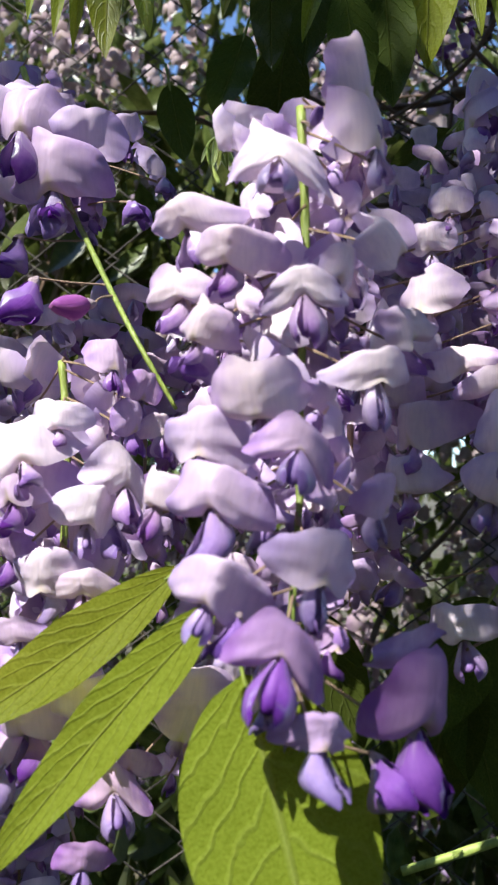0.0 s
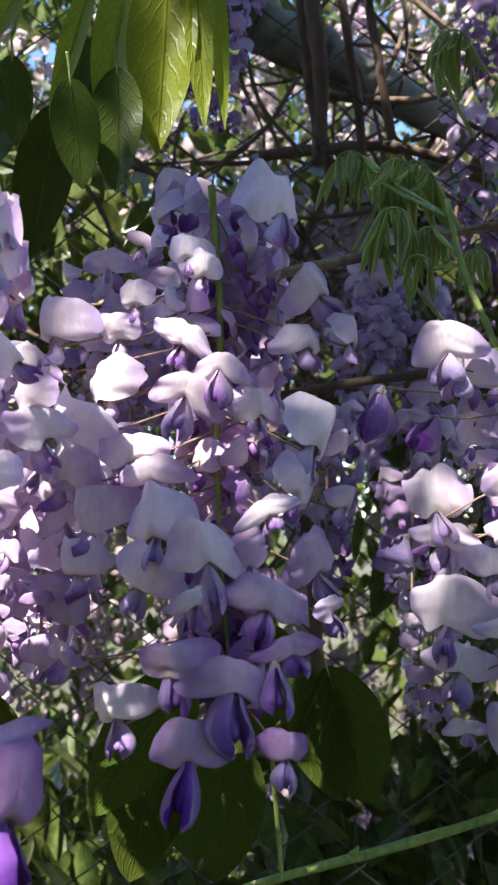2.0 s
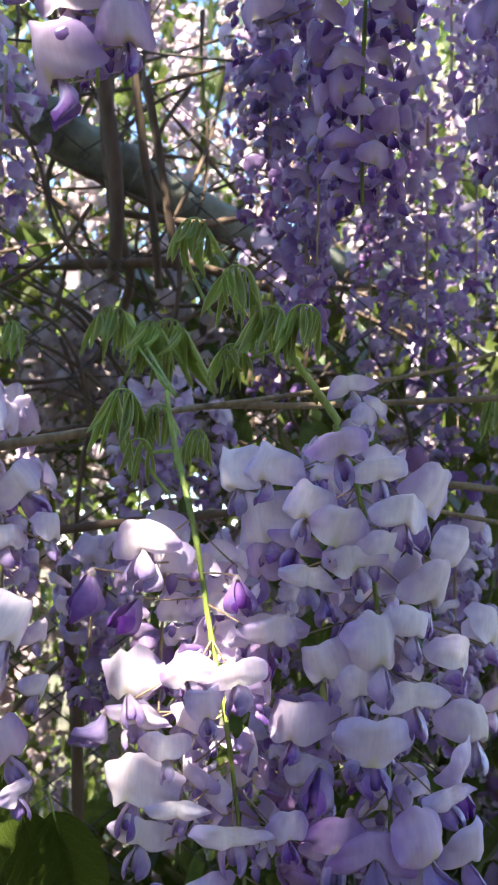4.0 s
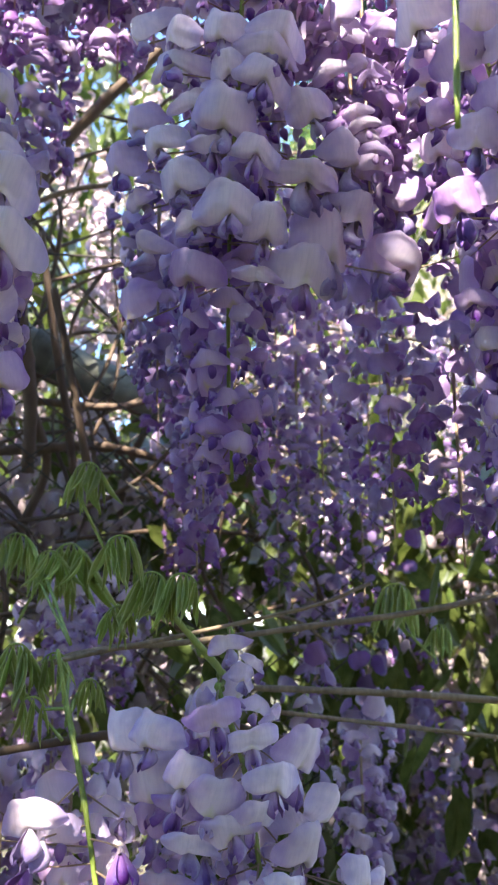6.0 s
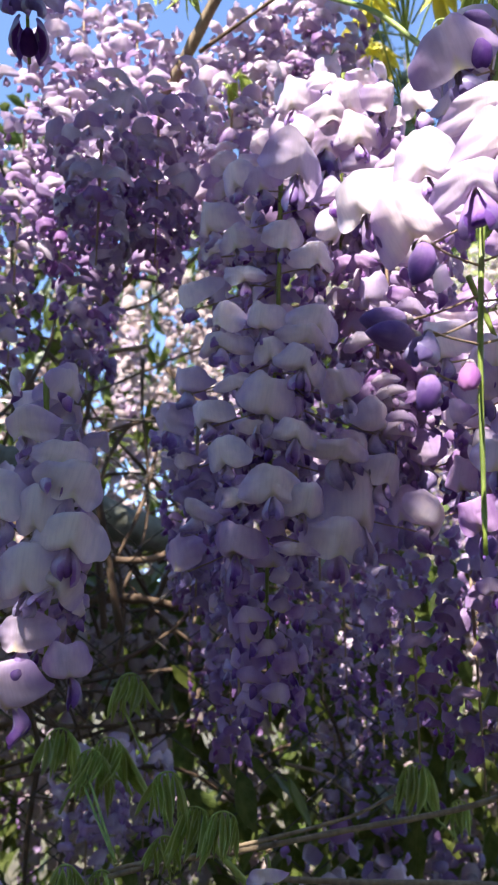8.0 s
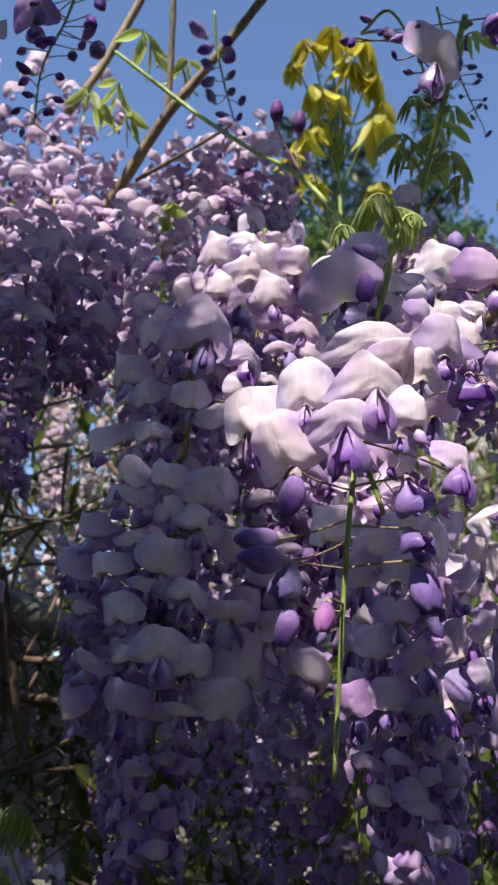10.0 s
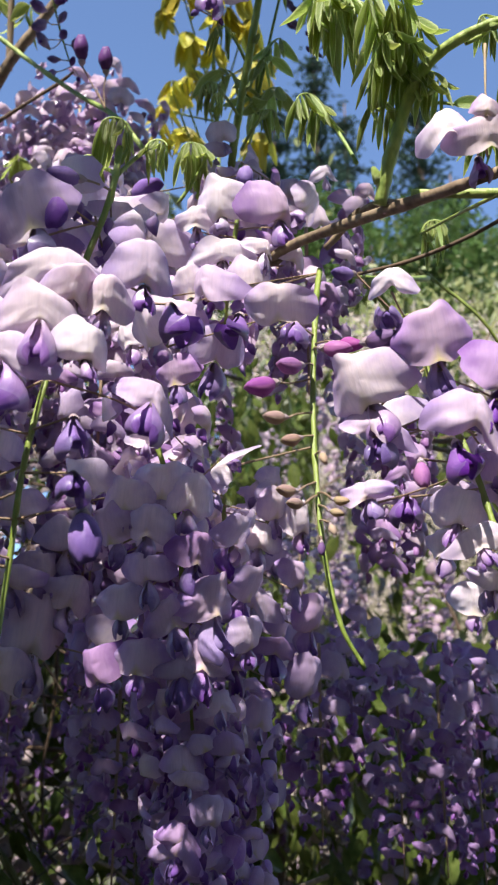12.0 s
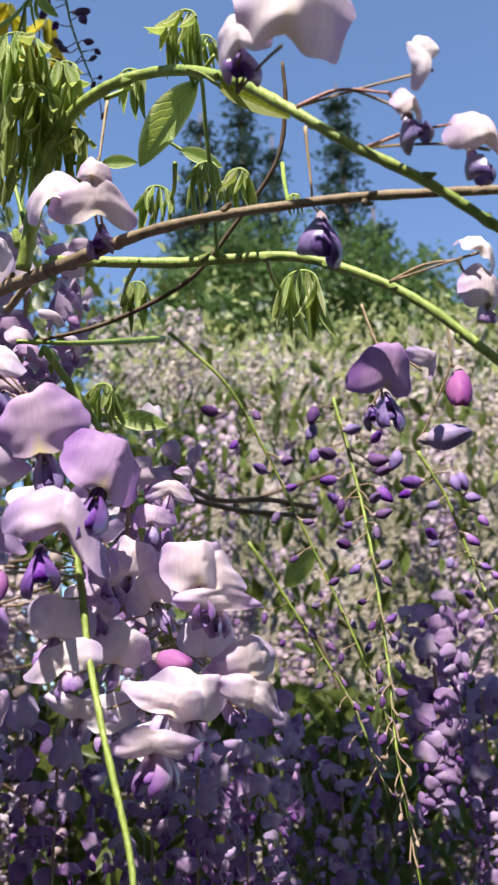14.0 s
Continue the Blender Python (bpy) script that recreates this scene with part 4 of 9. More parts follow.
add_florets(ob, line, [
    ('n', 19.2, -37.9, -132.5, 23.8, 0, 2, 1, -25),
    ('n', 52.0, -13.1, -128.8, 18.1, 0, 41, -1, 14),
    ('r', -1.2, -43.1, -147.3, 28.2, 0, -9, -10, 0),
    ('d', -21.0, -30.2, -154.2, 24.5, 0, -29, -3, 14),
    ('d', -46.5, -4.5, -150.6, 25.6, 0, -56, 3, -1),
    ('n', 18.6, -45.9, -163.1, 29.6, 1, 1, -5, 6),
    ('n', -5.9, -45.1, -163.7, 20.9, 0, -17, -5, -9),
    ('n', 46.1, -21.5, -168.9, 18.5, 1, 31, -12, -14),
    ('n', 26.6, -46.9, -179.2, 25.9, 1, 16, 5, -18),
    ('n', -13.2, -43.5, -184.1, 29.3, 1, -25, -12, 7),
])
add_florets(ob, line, [
    ('n', -52.3, -10.2, -187.3, 21.7, 1, -56, -6, 24),
    ('r', 5.4, -54.9, -189.7, 31.7, 2, -6, -6, 6),
    ('r', -5.8, -51.2, -210.2, 28.5, 2, -21, 2, 3),
    ('d', 24.7, -55.1, -211.1, 17.3, 2, 13, -5, 10),
    ('k', 21.6, -55.1, -194.4, 18.9, 2, 8, -65, 3),
    ('d', 39.7, -17.7, -150.0, 24.3, 1, 39, 1, -18),
    ('d', -31.6, -19.3, -203.3, 25.4, 0, -38, -8, -3),
    ('d', -70.0, 11.3, -87.6, 25.8, 0, -68, -8, -0),
    ('d', -38.0, 3.2, -83.0, 25.5, 0, -47, 4, -0),
    ('d', 15.1, -32.9, -94.9, 19.1, 0, 9, -8, 0),
])
add_florets(ob, line, [
    ('d', -17.0, -32.0, -136.8, 25.0, 0, -28, 3, 0),
    ('d', -38.5, -3.4, -133.0, 24.8, 0, -49, -1, -1),
    ('d', 12.6, -43.8, -148.1, 16.2, 1, 12, -11, -4),
])
fill_florets(ob, line, 35, 0.030, 0.000, 0.150, 0, 1, side=173)
fill_florets(ob, line, 11, 0.022, 0.150, 0.200, 1, 2, side=173)

ob, line = raceme_thing('pale raceme with sunlit petals on a bare green stem', [(0.2267, 0.3536, 1.6276), (0.2312, 0.3352, 1.5964), (0.2367, 0.3256, 1.5583), (0.2422, 0.3148, 1.5225), (0.2478, 0.3076, 1.4816), (0.2518, 0.3008, 1.4408)])
add_florets(ob, line, [
    ('r', -22.1, -34.2, -32.7, 28.5, 0, -30, -2, -4),
    ('k', -20.0, -39.0, -52.3, 16.7, 0, -33, -63, 1),
    ('k', 17.9, -54.2, -58.5, 20.0, 1, 11, -62, -3),
    ('n', 32.7, -51.6, -72.2, 35.2, 0, 17, -6, 0),
    ('d', -6.0, -58.8, -88.1, 24.3, 0, -28, -3, -20),
    ('n', 13.5, -64.7, -88.2, 28.8, 0, -2, -1, 2),
    ('d', 1.5, -65.9, -99.3, 17.0, 1, -15, -6, -2),
    ('u', -23.3, -25.3, -94.6, 23.7, 0, -40, -12, -18),
    ('n', -21.1, -29.7, -110.9, 30.7, 0, -33, -13, 8),
    ('k', -41.5, -22.0, -118.9, 19.4, 1, -66, -38, -4),
])
add_florets(ob, line, [
    ('k', -45.8, -8.7, -62.2, 25.3, 1, -65, -64, -3),
    ('k', -26.6, -18.0, -69.2, 22.5, 1, -42, -43, 4),
    ('d', -20.8, -33.2, -139.6, 33.8, 0, -36, -1, 8),
    ('n', -8.0, -61.1, -142.7, 26.6, 0, -26, -9, 7),
    ('n', 11.3, -77.5, -149.3, 32.2, 0, -12, -10, 0),
    ('n', -18.4, -36.6, -159.5, 27.4, 0, -38, -10, 16),
    ('d', -3.6, -69.3, -174.1, 30.2, 0, -27, -11, -4),
    ('n', -17.1, -40.2, -184.3, 17.6, 0, -40, 1, 2),
    ('n', 17.8, -83.1, -181.9, 29.4, 1, -13, -7, 7),
    ('n', 47.2, -74.6, -185.3, 32.3, 1, 25, 3, -13),
])
add_florets(ob, line, [
    ('d', 35.4, -75.0, -149.3, 19.6, 1, 14, 2, -3),
    ('d', 52.6, -62.3, -159.4, 19.8, 1, 25, -6, -2),
    ('d', 0.4, -72.7, -191.6, 23.8, 1, -28, 3, -4),
    ('k', 15.8, -80.6, -201.7, 16.7, 2, -19, -57, -1),
    ('r', 34.1, -79.5, -209.4, 25.9, 2, -8, 1, -2),
    ('r', 12.5, -78.0, -214.4, 25.6, 2, -23, -2, -1),
    ('d', -12.7, -53.7, -119.4, 20.8, 0, -19, -8, 2),
])
fill_florets(ob, line, 14, 0.030, 0.030, 0.170, 0, 1, side=166)

ob, line = raceme_thing('dense bluish-white raceme in open shade', [(0.2977, 0.3231, 1.6505), (0.3113, 0.3179, 1.6052), (0.3190, 0.3139, 1.5389), (0.3186, 0.3031, 1.4783), (0.3168, 0.2953, 1.4218)])
add_florets(ob, line, [
    ('d', -42.6, 13.4, -20.9, 33.6, 0, -59, -11, -4),
    ('d', -33.6, -7.1, -19.9, 26.0, 0, -38, -3, 2),
    ('n', -12.9, -33.8, -11.9, 28.7, 1, -18, -11, -8),
    ('n', 4.4, -37.7, -22.0, 28.1, 0, 0, -14, -0),
    ('d', 34.4, -30.4, -32.4, 32.4, 0, 19, 1, 21),
    ('d', -29.1, 7.7, -42.5, 36.6, 0, -47, -7, -4),
    ('d', -21.3, -25.0, -38.1, 23.1, 0, -36, 3, 9),
    ('d', -11.4, -33.6, -48.3, 25.3, 0, -18, -10, 8),
    ('n', 15.9, -39.9, -42.0, 27.3, 0, -9, -6, -1),
    ('d', 45.9, -26.9, -55.1, 27.2, 0, 27, -14, 13),
])
add_florets(ob, line, [
    ('n', -24.0, -13.8, -55.2, 26.2, 1, -40, -7, 20),
    ('n', -4.7, -37.8, -62.9, 27.6, 0, -15, -14, -7),
    ('n', -20.0, -21.1, -71.8, 28.4, 0, -22, 0, 8),
    ('d', -33.0, 9.5, -65.8, 22.4, 1, -56, -7, 3),
    ('d', 30.4, -39.3, -72.4, 28.1, 0, 15, -3, 13),
    ('k', -14.7, -28.6, -85.6, 20.2, 1, -22, -39, 1),
    ('u', 1.9, -41.6, -96.2, 28.9, 0, -16, -10, -3),
    ('d', -13.1, -29.2, -105.2, 22.5, 0, -41, -13, -8),
    ('d', 61.8, -19.7, -93.4, 26.2, 0, 35, 1, 7),
    ('d', 41.0, -38.2, -104.5, 27.3, 0, 14, 3, 13),
])
add_florets(ob, line, [
    ('n', -27.6, 6.8, -97.6, 31.8, 0, -42, -2, -5),
    ('n', 18.1, -47.8, -119.7, 34.3, 0, -3, -12, 4),
    ('d', 0.6, -47.6, -136.2, 31.3, 1, -18, -12, 7),
    ('d', 51.6, -34.9, -132.7, 33.5, 0, 21, -5, 10),
    ('d', -19.0, -13.4, -135.2, 28.3, 1, -44, -7, -1),
    ('d', 41.2, -46.0, -148.8, 28.9, 1, 27, -7, -1),
    ('n', 32.4, -52.8, -160.3, 28.1, 1, 14, -5, -12),
    ('k', -6.6, -45.6, -149.0, 13.1, 1, -16, -38, 62),
    ('k', -18.0, -29.9, -163.4, 24.5, 2, -36, -51, 4),
    ('d', 73.5, -24.2, -122.9, 24.6, 0, 44, -8, -2),
])
add_florets(ob, line, [
    ('d', 74.4, -21.6, -97.2, 22.2, 0, 41, -12, 2),
    ('d', 16.3, -58.3, -173.3, 28.5, 1, 4, 3, 1),
    ('r', -2.4, -55.3, -181.8, 32.9, 2, -15, 2, -0),
    ('r', -13.0, -44.1, -176.2, 26.5, 2, -37, 0, 2),
    ('d', -19.1, -15.5, -156.7, 25.9, 1, -49, 1, 2),
    ('r', 9.6, -62.5, -199.4, 30.1, 2, -7, -3, -1),
    ('k', -7.6, -57.5, -210.6, 20.4, 2, -14, -56, -4),
    ('d', 40.8, -51.2, -179.7, 27.0, 1, 19, -2, -3),
    ('d', 6.8, -41.1, -57.1, 23.0, 0, -2, -10, 2),
    ('d', 19.7, -43.5, -88.8, 22.9, 0, 8, -14, 0),
])
add_florets(ob, line, [
    ('d', -2.9, -41.1, -115.3, 22.5, 0, -10, -6, -1),
])
fill_florets(ob, line, 30, 0.034, 0.000, 0.200, 0, 1, side=164)
fill_florets(ob, line, 10, 0.025, 0.200, 0.260, 1, 2)

ob, line = raceme_thing('small pale flower spray above a twig', [(0.3074, 0.3321, 1.6808), (0.3108, 0.3281, 1.6645)])
add_florets(ob, line, [
    ('n', -4.8, -12.8, -8.7, 24.3, 0, -25, -5, -7),
    ('n', 8.5, -15.2, -18.6, 17.1, 0, 6, -4, 22),
    ('d', 1.8, -15.6, -23.2, 14.2, 1, -11, -12, -1),
])

ob, line = raceme_thing('shaded bluish raceme close by', [(0.1594, 0.2603, 1.9370), (0.1651, 0.2696, 1.8730), (0.1697, 0.2788, 1.7826)])
add_florets(ob, line, [
    ('n', 7.0, -30.9, -50.2, 34.1, 0, 3, -9, -0),
    ('d', 12.8, -29.3, -64.4, 34.1, 0, 5, -13, 5),
    ('n', 15.2, -26.1, -91.1, 36.6, 0, 1, -17, -1),
    ('d', -0.6, -24.0, -79.9, 29.8, 0, -29, -6, 0),
    ('d', -3.2, -19.2, -106.2, 37.7, 0, -35, -4, 13),
    ('d', 10.8, -23.5, -111.9, 25.5, 0, -12, -4, 36),
    ('d', 16.5, -20.1, -149.6, 23.9, 1, 1, -16, -3),
    ('d', -8.9, -27.4, -36.7, 27.4, 0, -43, -19, -1),
])
add_florets(ob, line, [
    ('d', -4.4, -14.4, -134.8, 29.4, 1, -36, -9, -3),
    ('d', -5.7, -10.1, -160.4, 29.3, 1, -46, -13, -1),
    ('d', -19.7, -10.0, -71.5, 30.5, 0, -54, -7, 2),
    ('d', -20.1, -1.5, -114.2, 30.3, 0, -60, -8, 3),
])
fill_florets(ob, line, 22, 0.034, 0.000, 0.140, 0, 1, side=162)

ob, line = raceme_thing('shaded violet-grey raceme close by', [(0.1086, 0.1253, 2.2305), (0.1178, 0.1361, 2.1755), (0.1277, 0.1482, 2.1165), (0.1355, 0.1624, 2.0535)])
add_florets(ob, line, [
    ('d', 13.6, -11.4, -102.0, 29.0, 1, -4, -10, -1),
    ('d', 21.5, -6.4, -131.7, 31.4, 0, -5, -15, -0),
    ('n', 12.7, -8.3, -112.5, 28.9, 1, -22, -14, -0),
    ('d', 19.0, 0.9, -156.5, 31.2, 1, -21, -9, -1),
    ('n', 25.3, 1.3, -166.4, 23.4, 1, -2, -18, 8),
    ('k', 24.6, 6.8, -186.9, 22.8, 2, -14, -43, -0),
    ('d', 6.5, 2.4, -134.6, 31.6, 1, -48, -7, 4),
    ('d', 1.6, -9.9, -85.5, 31.8, 0, -38, -18, -3),
])
fill_florets(ob, line, 14, 0.030, 0.000, 0.130, 0, 1)

ob, line = raceme_thing('long dense raceme of bluish-lilac flowers in shade', [(0.2981, 0.2643, 2.0978), (0.2993, 0.2718, 2.0520), (0.2978, 0.2728, 2.0051), (0.2956, 0.2755, 1.9572), (0.2924, 0.2784, 1.8980), (0.2947, 0.2903, 1.8177), (0.2993, 0.2998, 1.7565)])
add_florets(ob, line, [
    ('r', -7.0, -39.1, -29.3, 44.2, 1, -22, -22, -4),
    ('d', -35.1, -19.0, -28.7, 23.3, 0, -49, -14, 3),
    ('d', -42.4, -1.4, -48.1, 27.2, 0, -72, -19, -3),
    ('n', -43.4, 2.6, -67.1, 25.2, 0, -70, -12, 2),
    ('d', -46.1, 27.9, -86.7, 24.1, 0, -81, -11, -2),
    ('n', -30.7, -19.8, -93.5, 25.9, 0, -49, -17, 7),
    ('d', 4.3, -36.0, -84.4, 27.0, 0, -2, -14, -2),
    ('d', -39.2, -9.7, -117.9, 25.8, 0, -60, -8, 9),
    ('n', 5.4, -35.3, -124.0, 32.1, 0, -9, -12, -1),
    ('n', -0.9, -34.8, -135.0, 31.8, 0, -19, -9, 6),
])
add_florets(ob, line, [
    ('n', -40.9, -7.5, -132.2, 30.0, 0, -63, -9, 3),
    ('d', -49.1, 31.1, -142.2, 25.2, 1, -79, -17, 3),
    ('n', -34.8, -17.0, -157.3, 28.5, 0, -49, -19, -6),
    ('n', -3.4, -34.2, -150.3, 29.1, 0, -12, -17, 26),
    ('d', -21.2, -28.2, -169.3, 32.0, 0, -27, -22, -2),
    ('n', -27.0, -24.9, -185.8, 24.2, 0, -46, -24, 7),
    ('n', -7.4, -32.9, -190.1, 25.1, 0, -15, -7, 4),
    ('n', -52.2, 24.1, -194.2, 26.8, 0, -72, -14, -1),
    ('d', -40.2, -12.3, -197.7, 25.3, 0, -57, -9, 1),
    ('n', 20.0, -28.0, -195.9, 39.0, 0, -4, -18, -1),
])
add_florets(ob, line, [
    ('d', 55.3, -8.5, -202.3, 31.4, 0, 17, -15, 3),
    ('r', -18.1, -28.4, -217.1, 37.3, 0, -20, -22, 2),
    ('n', -49.3, 9.2, -226.2, 28.9, 0, -71, -8, 8),
    ('n', -33.1, -17.8, -224.0, 24.8, 0, -57, -7, -2),
    ('u', 39.8, -4.8, -221.4, 40.4, 0, 5, -12, 2),
    ('d', 19.5, -22.5, -244.9, 38.7, 0, -7, -10, 4),
    ('n', -5.0, -26.8, -251.3, 24.4, 0, -19, -13, 7),
    ('d', 84.3, -11.9, -226.3, 34.1, 0, 18, -17, 28),
    ('d', -11.4, -32.4, -70.7, 24.3, 0, -18, -9, 3),
    ('d', -21.1, -28.2, -120.8, 23.6, 0, -34, -22, 0),
])
add_florets(ob, line, [
    ('d', 22.9, -29.0, -156.2, 27.1, 0, -8, -11, -21),
    ('d', -19.9, -28.8, -141.3, 19.9, 0, -35, -8, 3),
    ('d', -58.7, 37.5, -167.1, 28.4, 1, -77, -17, -2),
    ('d', -46.3, 0.6, -172.0, 26.9, 0, -58, -16, -0),
    ('d', -50.9, 37.3, -247.1, 30.6, 1, -80, -18, 1),
    ('d', -33.8, -13.3, -247.9, 28.3, 1, -47, -12, 1),
    ('d', 39.1, -10.2, -185.3, 27.8, 0, 13, -19, -3),
    ('d', -1.8, -30.3, -225.9, 25.4, 0, -11, -15, -2),
    ('d', 50.3, -9.0, -166.8, 31.9, 0, 17, -14, -16),
    ('d', -34.5, -14.3, -68.5, 21.2, 0, -47, -14, -1),
])
add_florets(ob, line, [
    ('d', -23.6, -29.9, -34.7, 24.7, 1, -36, -8, 3),
    ('r', 18.9, -36.8, -43.9, 28.6, 1, 11, -7, -3),
    ('d', 16.6, -35.2, -62.7, 24.8, 0, 8, -11, -1),
])
fill_florets(ob, line, 50, 0.042, 0.000, 0.220, 0, 1, side=158)
fill_florets(ob, line, 26, 0.040, 0.180, 0.340, 1, 2)

ob, line = raceme_thing('pale sunlit raceme over a shaded mass', [(0.3718, 0.1775, 1.9889), (0.3889, 0.1767, 1.9415), (0.3990, 0.1781, 1.8807), (0.4084, 0.1900, 1.8231)])
add_florets(ob, line, [
    ('d', -20.2, -33.8, -72.8, 30.3, 1, -57, -21, -0),
    ('d', -0.6, -45.4, -53.1, 26.1, 0, -18, -20, -1),
    ('d', -14.4, -34.1, -109.0, 24.8, 1, -37, -22, -1),
    ('r', 22.9, -46.7, -108.2, 33.4, 1, 6, -15, 9),
    ('d', 42.6, -41.8, -121.6, 23.0, 1, 15, -16, -0),
    ('d', 37.2, -43.6, -74.7, 28.1, 1, 18, -16, -2),
    ('d', 14.0, -46.5, -88.3, 25.7, 2, 1, -15, 0),
    ('r', 4.9, -43.9, -116.0, 25.1, 1, -9, -23, -18),
    ('d', -31.6, -25.2, -52.2, 26.5, 0, -61, -13, 0),
    ('d', -6.0, -42.5, -75.6, 25.7, 1, -33, -6, -3),
])
add_florets(ob, line, [
    ('d', 11.7, -46.8, -60.1, 26.2, 0, -3, -9, -2),
    ('d', -5.5, -34.3, -133.3, 26.4, 1, -34, -12, 2),
    ('d', -15.4, -24.4, -134.8, 25.3, 2, -53, -23, 2),
    ('r', 21.3, -42.5, -133.6, 28.0, 1, -6, -11, 6),
    ('d', -5.7, -41.3, -94.9, 25.4, 1, -17, -14, 1),
    ('d', 43.3, -42.7, -99.3, 23.4, 1, 20, -20, 1),
    ('n', 12.8, -40.3, -139.2, 27.8, 2, -13, -15, 2),
    ('d', -13.8, -39.8, -61.7, 23.1, 0, -41, -23, -1),
])
fill_florets(ob, line, 26, 0.045, 0.000, 0.200, 0, 1, side=158)
fill_florets(ob, line, 20, 0.035, 0.150, 0.280, 1, 2)

ob, line = raceme_thing('lilac raceme with bright torn petals in a shaded mass', [(0.4370, 0.2326, 1.9785), (0.4430, 0.2354, 1.9314), (0.4491, 0.2388, 1.8829), (0.4559, 0.2521, 1.8057)])
add_florets(ob, line, [
    ('r', -9.0, -43.9, -59.0, 27.1, 0, -34, -19, 14),
    ('r', 4.6, -45.4, -91.3, 31.9, 1, -17, -9, 2),
    ('d', 5.5, -47.9, -55.6, 26.4, 0, -7, -15, 3),
    ('n', -4.9, -44.2, -72.4, 24.5, 1, -18, -7, -2),
    ('d', -52.2, 31.6, -63.3, 33.3, 1, -79, -16, 2),
    ('d', -38.7, -2.1, -85.9, 28.1, 1, -62, -12, 4),
    ('n', -16.6, -34.6, -97.6, 24.3, 1, -34, -23, -12),
    ('n', 15.2, -43.6, -114.0, 29.7, 2, -1, -10, -10),
    ('d', -32.6, -29.2, -33.4, 19.0, 0, -53, -10, -2),
    ('d', -21.2, -34.2, -73.5, 24.6, 1, -38, -12, -4),
])
add_florets(ob, line, [
    ('d', 22.8, -46.0, -72.5, 24.9, 1, 22, -12, 3),
    ('d', 38.7, -40.0, -92.3, 28.4, 1, 22, -15, -2),
    ('d', -56.2, 39.8, -100.2, 35.3, 1, -82, -16, 2),
    ('d', -28.0, -16.0, -118.0, 27.7, 2, -49, -13, 0),
    ('d', -5.3, -38.1, -117.0, 27.0, 2, -24, -9, -0),
    ('d', 36.6, -37.3, -127.8, 27.8, 2, 22, -23, 2),
    ('d', 14.8, -48.4, -36.3, 22.1, 0, 4, -13, -2),
    ('d', -42.9, -4.3, -51.9, 25.9, 0, -66, -17, -3),
    ('d', -29.8, -28.6, -55.0, 25.0, 0, -44, -6, 1),
    ('d', 30.0, -43.9, -40.5, 25.7, 0, 14, -23, -1),
])
fill_florets(ob, line, 24, 0.045, 0.000, 0.200, 0, 1, side=157)
fill_florets(ob, line, 22, 0.035, 0.150, 0.300, 1, 2)

ob, line = raceme_thing('near raceme with sunlit crown, purple keels and a bare green tip', [(0.3288, 0.0745, 2.0669), (0.3248, 0.0700, 2.0375), (0.3132, 0.0681, 1.9941), (0.2981, 0.0585, 1.9230), (0.2947, 0.0598, 1.8742), (0.2902, 0.0577, 1.8174)])
add_florets(ob, line, [
    ('r', -29.6, -32.1, -84.5, 38.3, 0, -24, -18, 3),
    ('d', 3.9, -31.3, -74.3, 26.7, 1, 8, -8, 1),
    ('d', -36.5, -17.4, -51.4, 33.2, 1, -45, -14, -6),
    ('b', -29.2, -25.4, -54.9, 17.8, 2, -35, -70, 2),
    ('b', -26.8, -21.6, -35.3, 14.7, 2, -82, -10, 1),
    ('d', -59.1, 6.4, -105.9, 33.5, 0, -58, -9, -2),
    ('d', -60.4, -15.3, -127.7, 31.1, 0, -51, -16, -16),
    ('r', -33.1, -35.4, -105.5, 37.1, 0, -13, -23, 3),
    ('d', -19.1, -39.2, -113.8, 24.6, 0, 3, -10, 8),
    ('r', -43.5, -34.7, -121.7, 36.2, 1, -25, -13, 0),
])
add_florets(ob, line, [
    ('b', -62.6, -28.0, -151.2, 19.8, 1, -54, -64, 3),
    ('r', 9.2, -28.6, -128.4, 26.9, 1, 12, -12, 10),
    ('k', -20.0, -44.7, -149.4, 20.9, 2, 4, -51, 0),
    ('b', -66.5, -6.0, -163.3, 20.6, 1, -82, -10, -1),
    ('b', -67.9, -13.5, -172.4, 21.1, 1, -82, -10, 2),
    ('k', -64.7, -28.5, -182.8, 18.1, 2, -55, -53, -13),
    ('b', -55.2, -40.6, -196.3, 14.5, 0, -37, -66, 9),
    ('b', -65.0, -30.7, -199.3, 16.7, 1, -57, -71, 10),
    ('b', -13.6, -40.6, -182.7, 22.6, 2, 18, -52, -27),
    ('k', -18.6, -43.6, -166.0, 18.6, 2, 8, -38, 2),
])
add_florets(ob, line, [
    ('d', -52.5, -17.6, -102.7, 25.4, 0, -41, -10, 1),
    ('d', -11.2, -36.1, -94.2, 23.2, 0, -6, -10, 1),
    ('n', -21.3, -35.6, -91.1, 25.4, 0, -4, -15, 0),
    ('k', 21.9, -25.0, -91.1, 21.8, 2, 16, -61, -3),
])
fill_florets(ob, line, 14, 0.030, 0.020, 0.100, 0, 1, side=158)

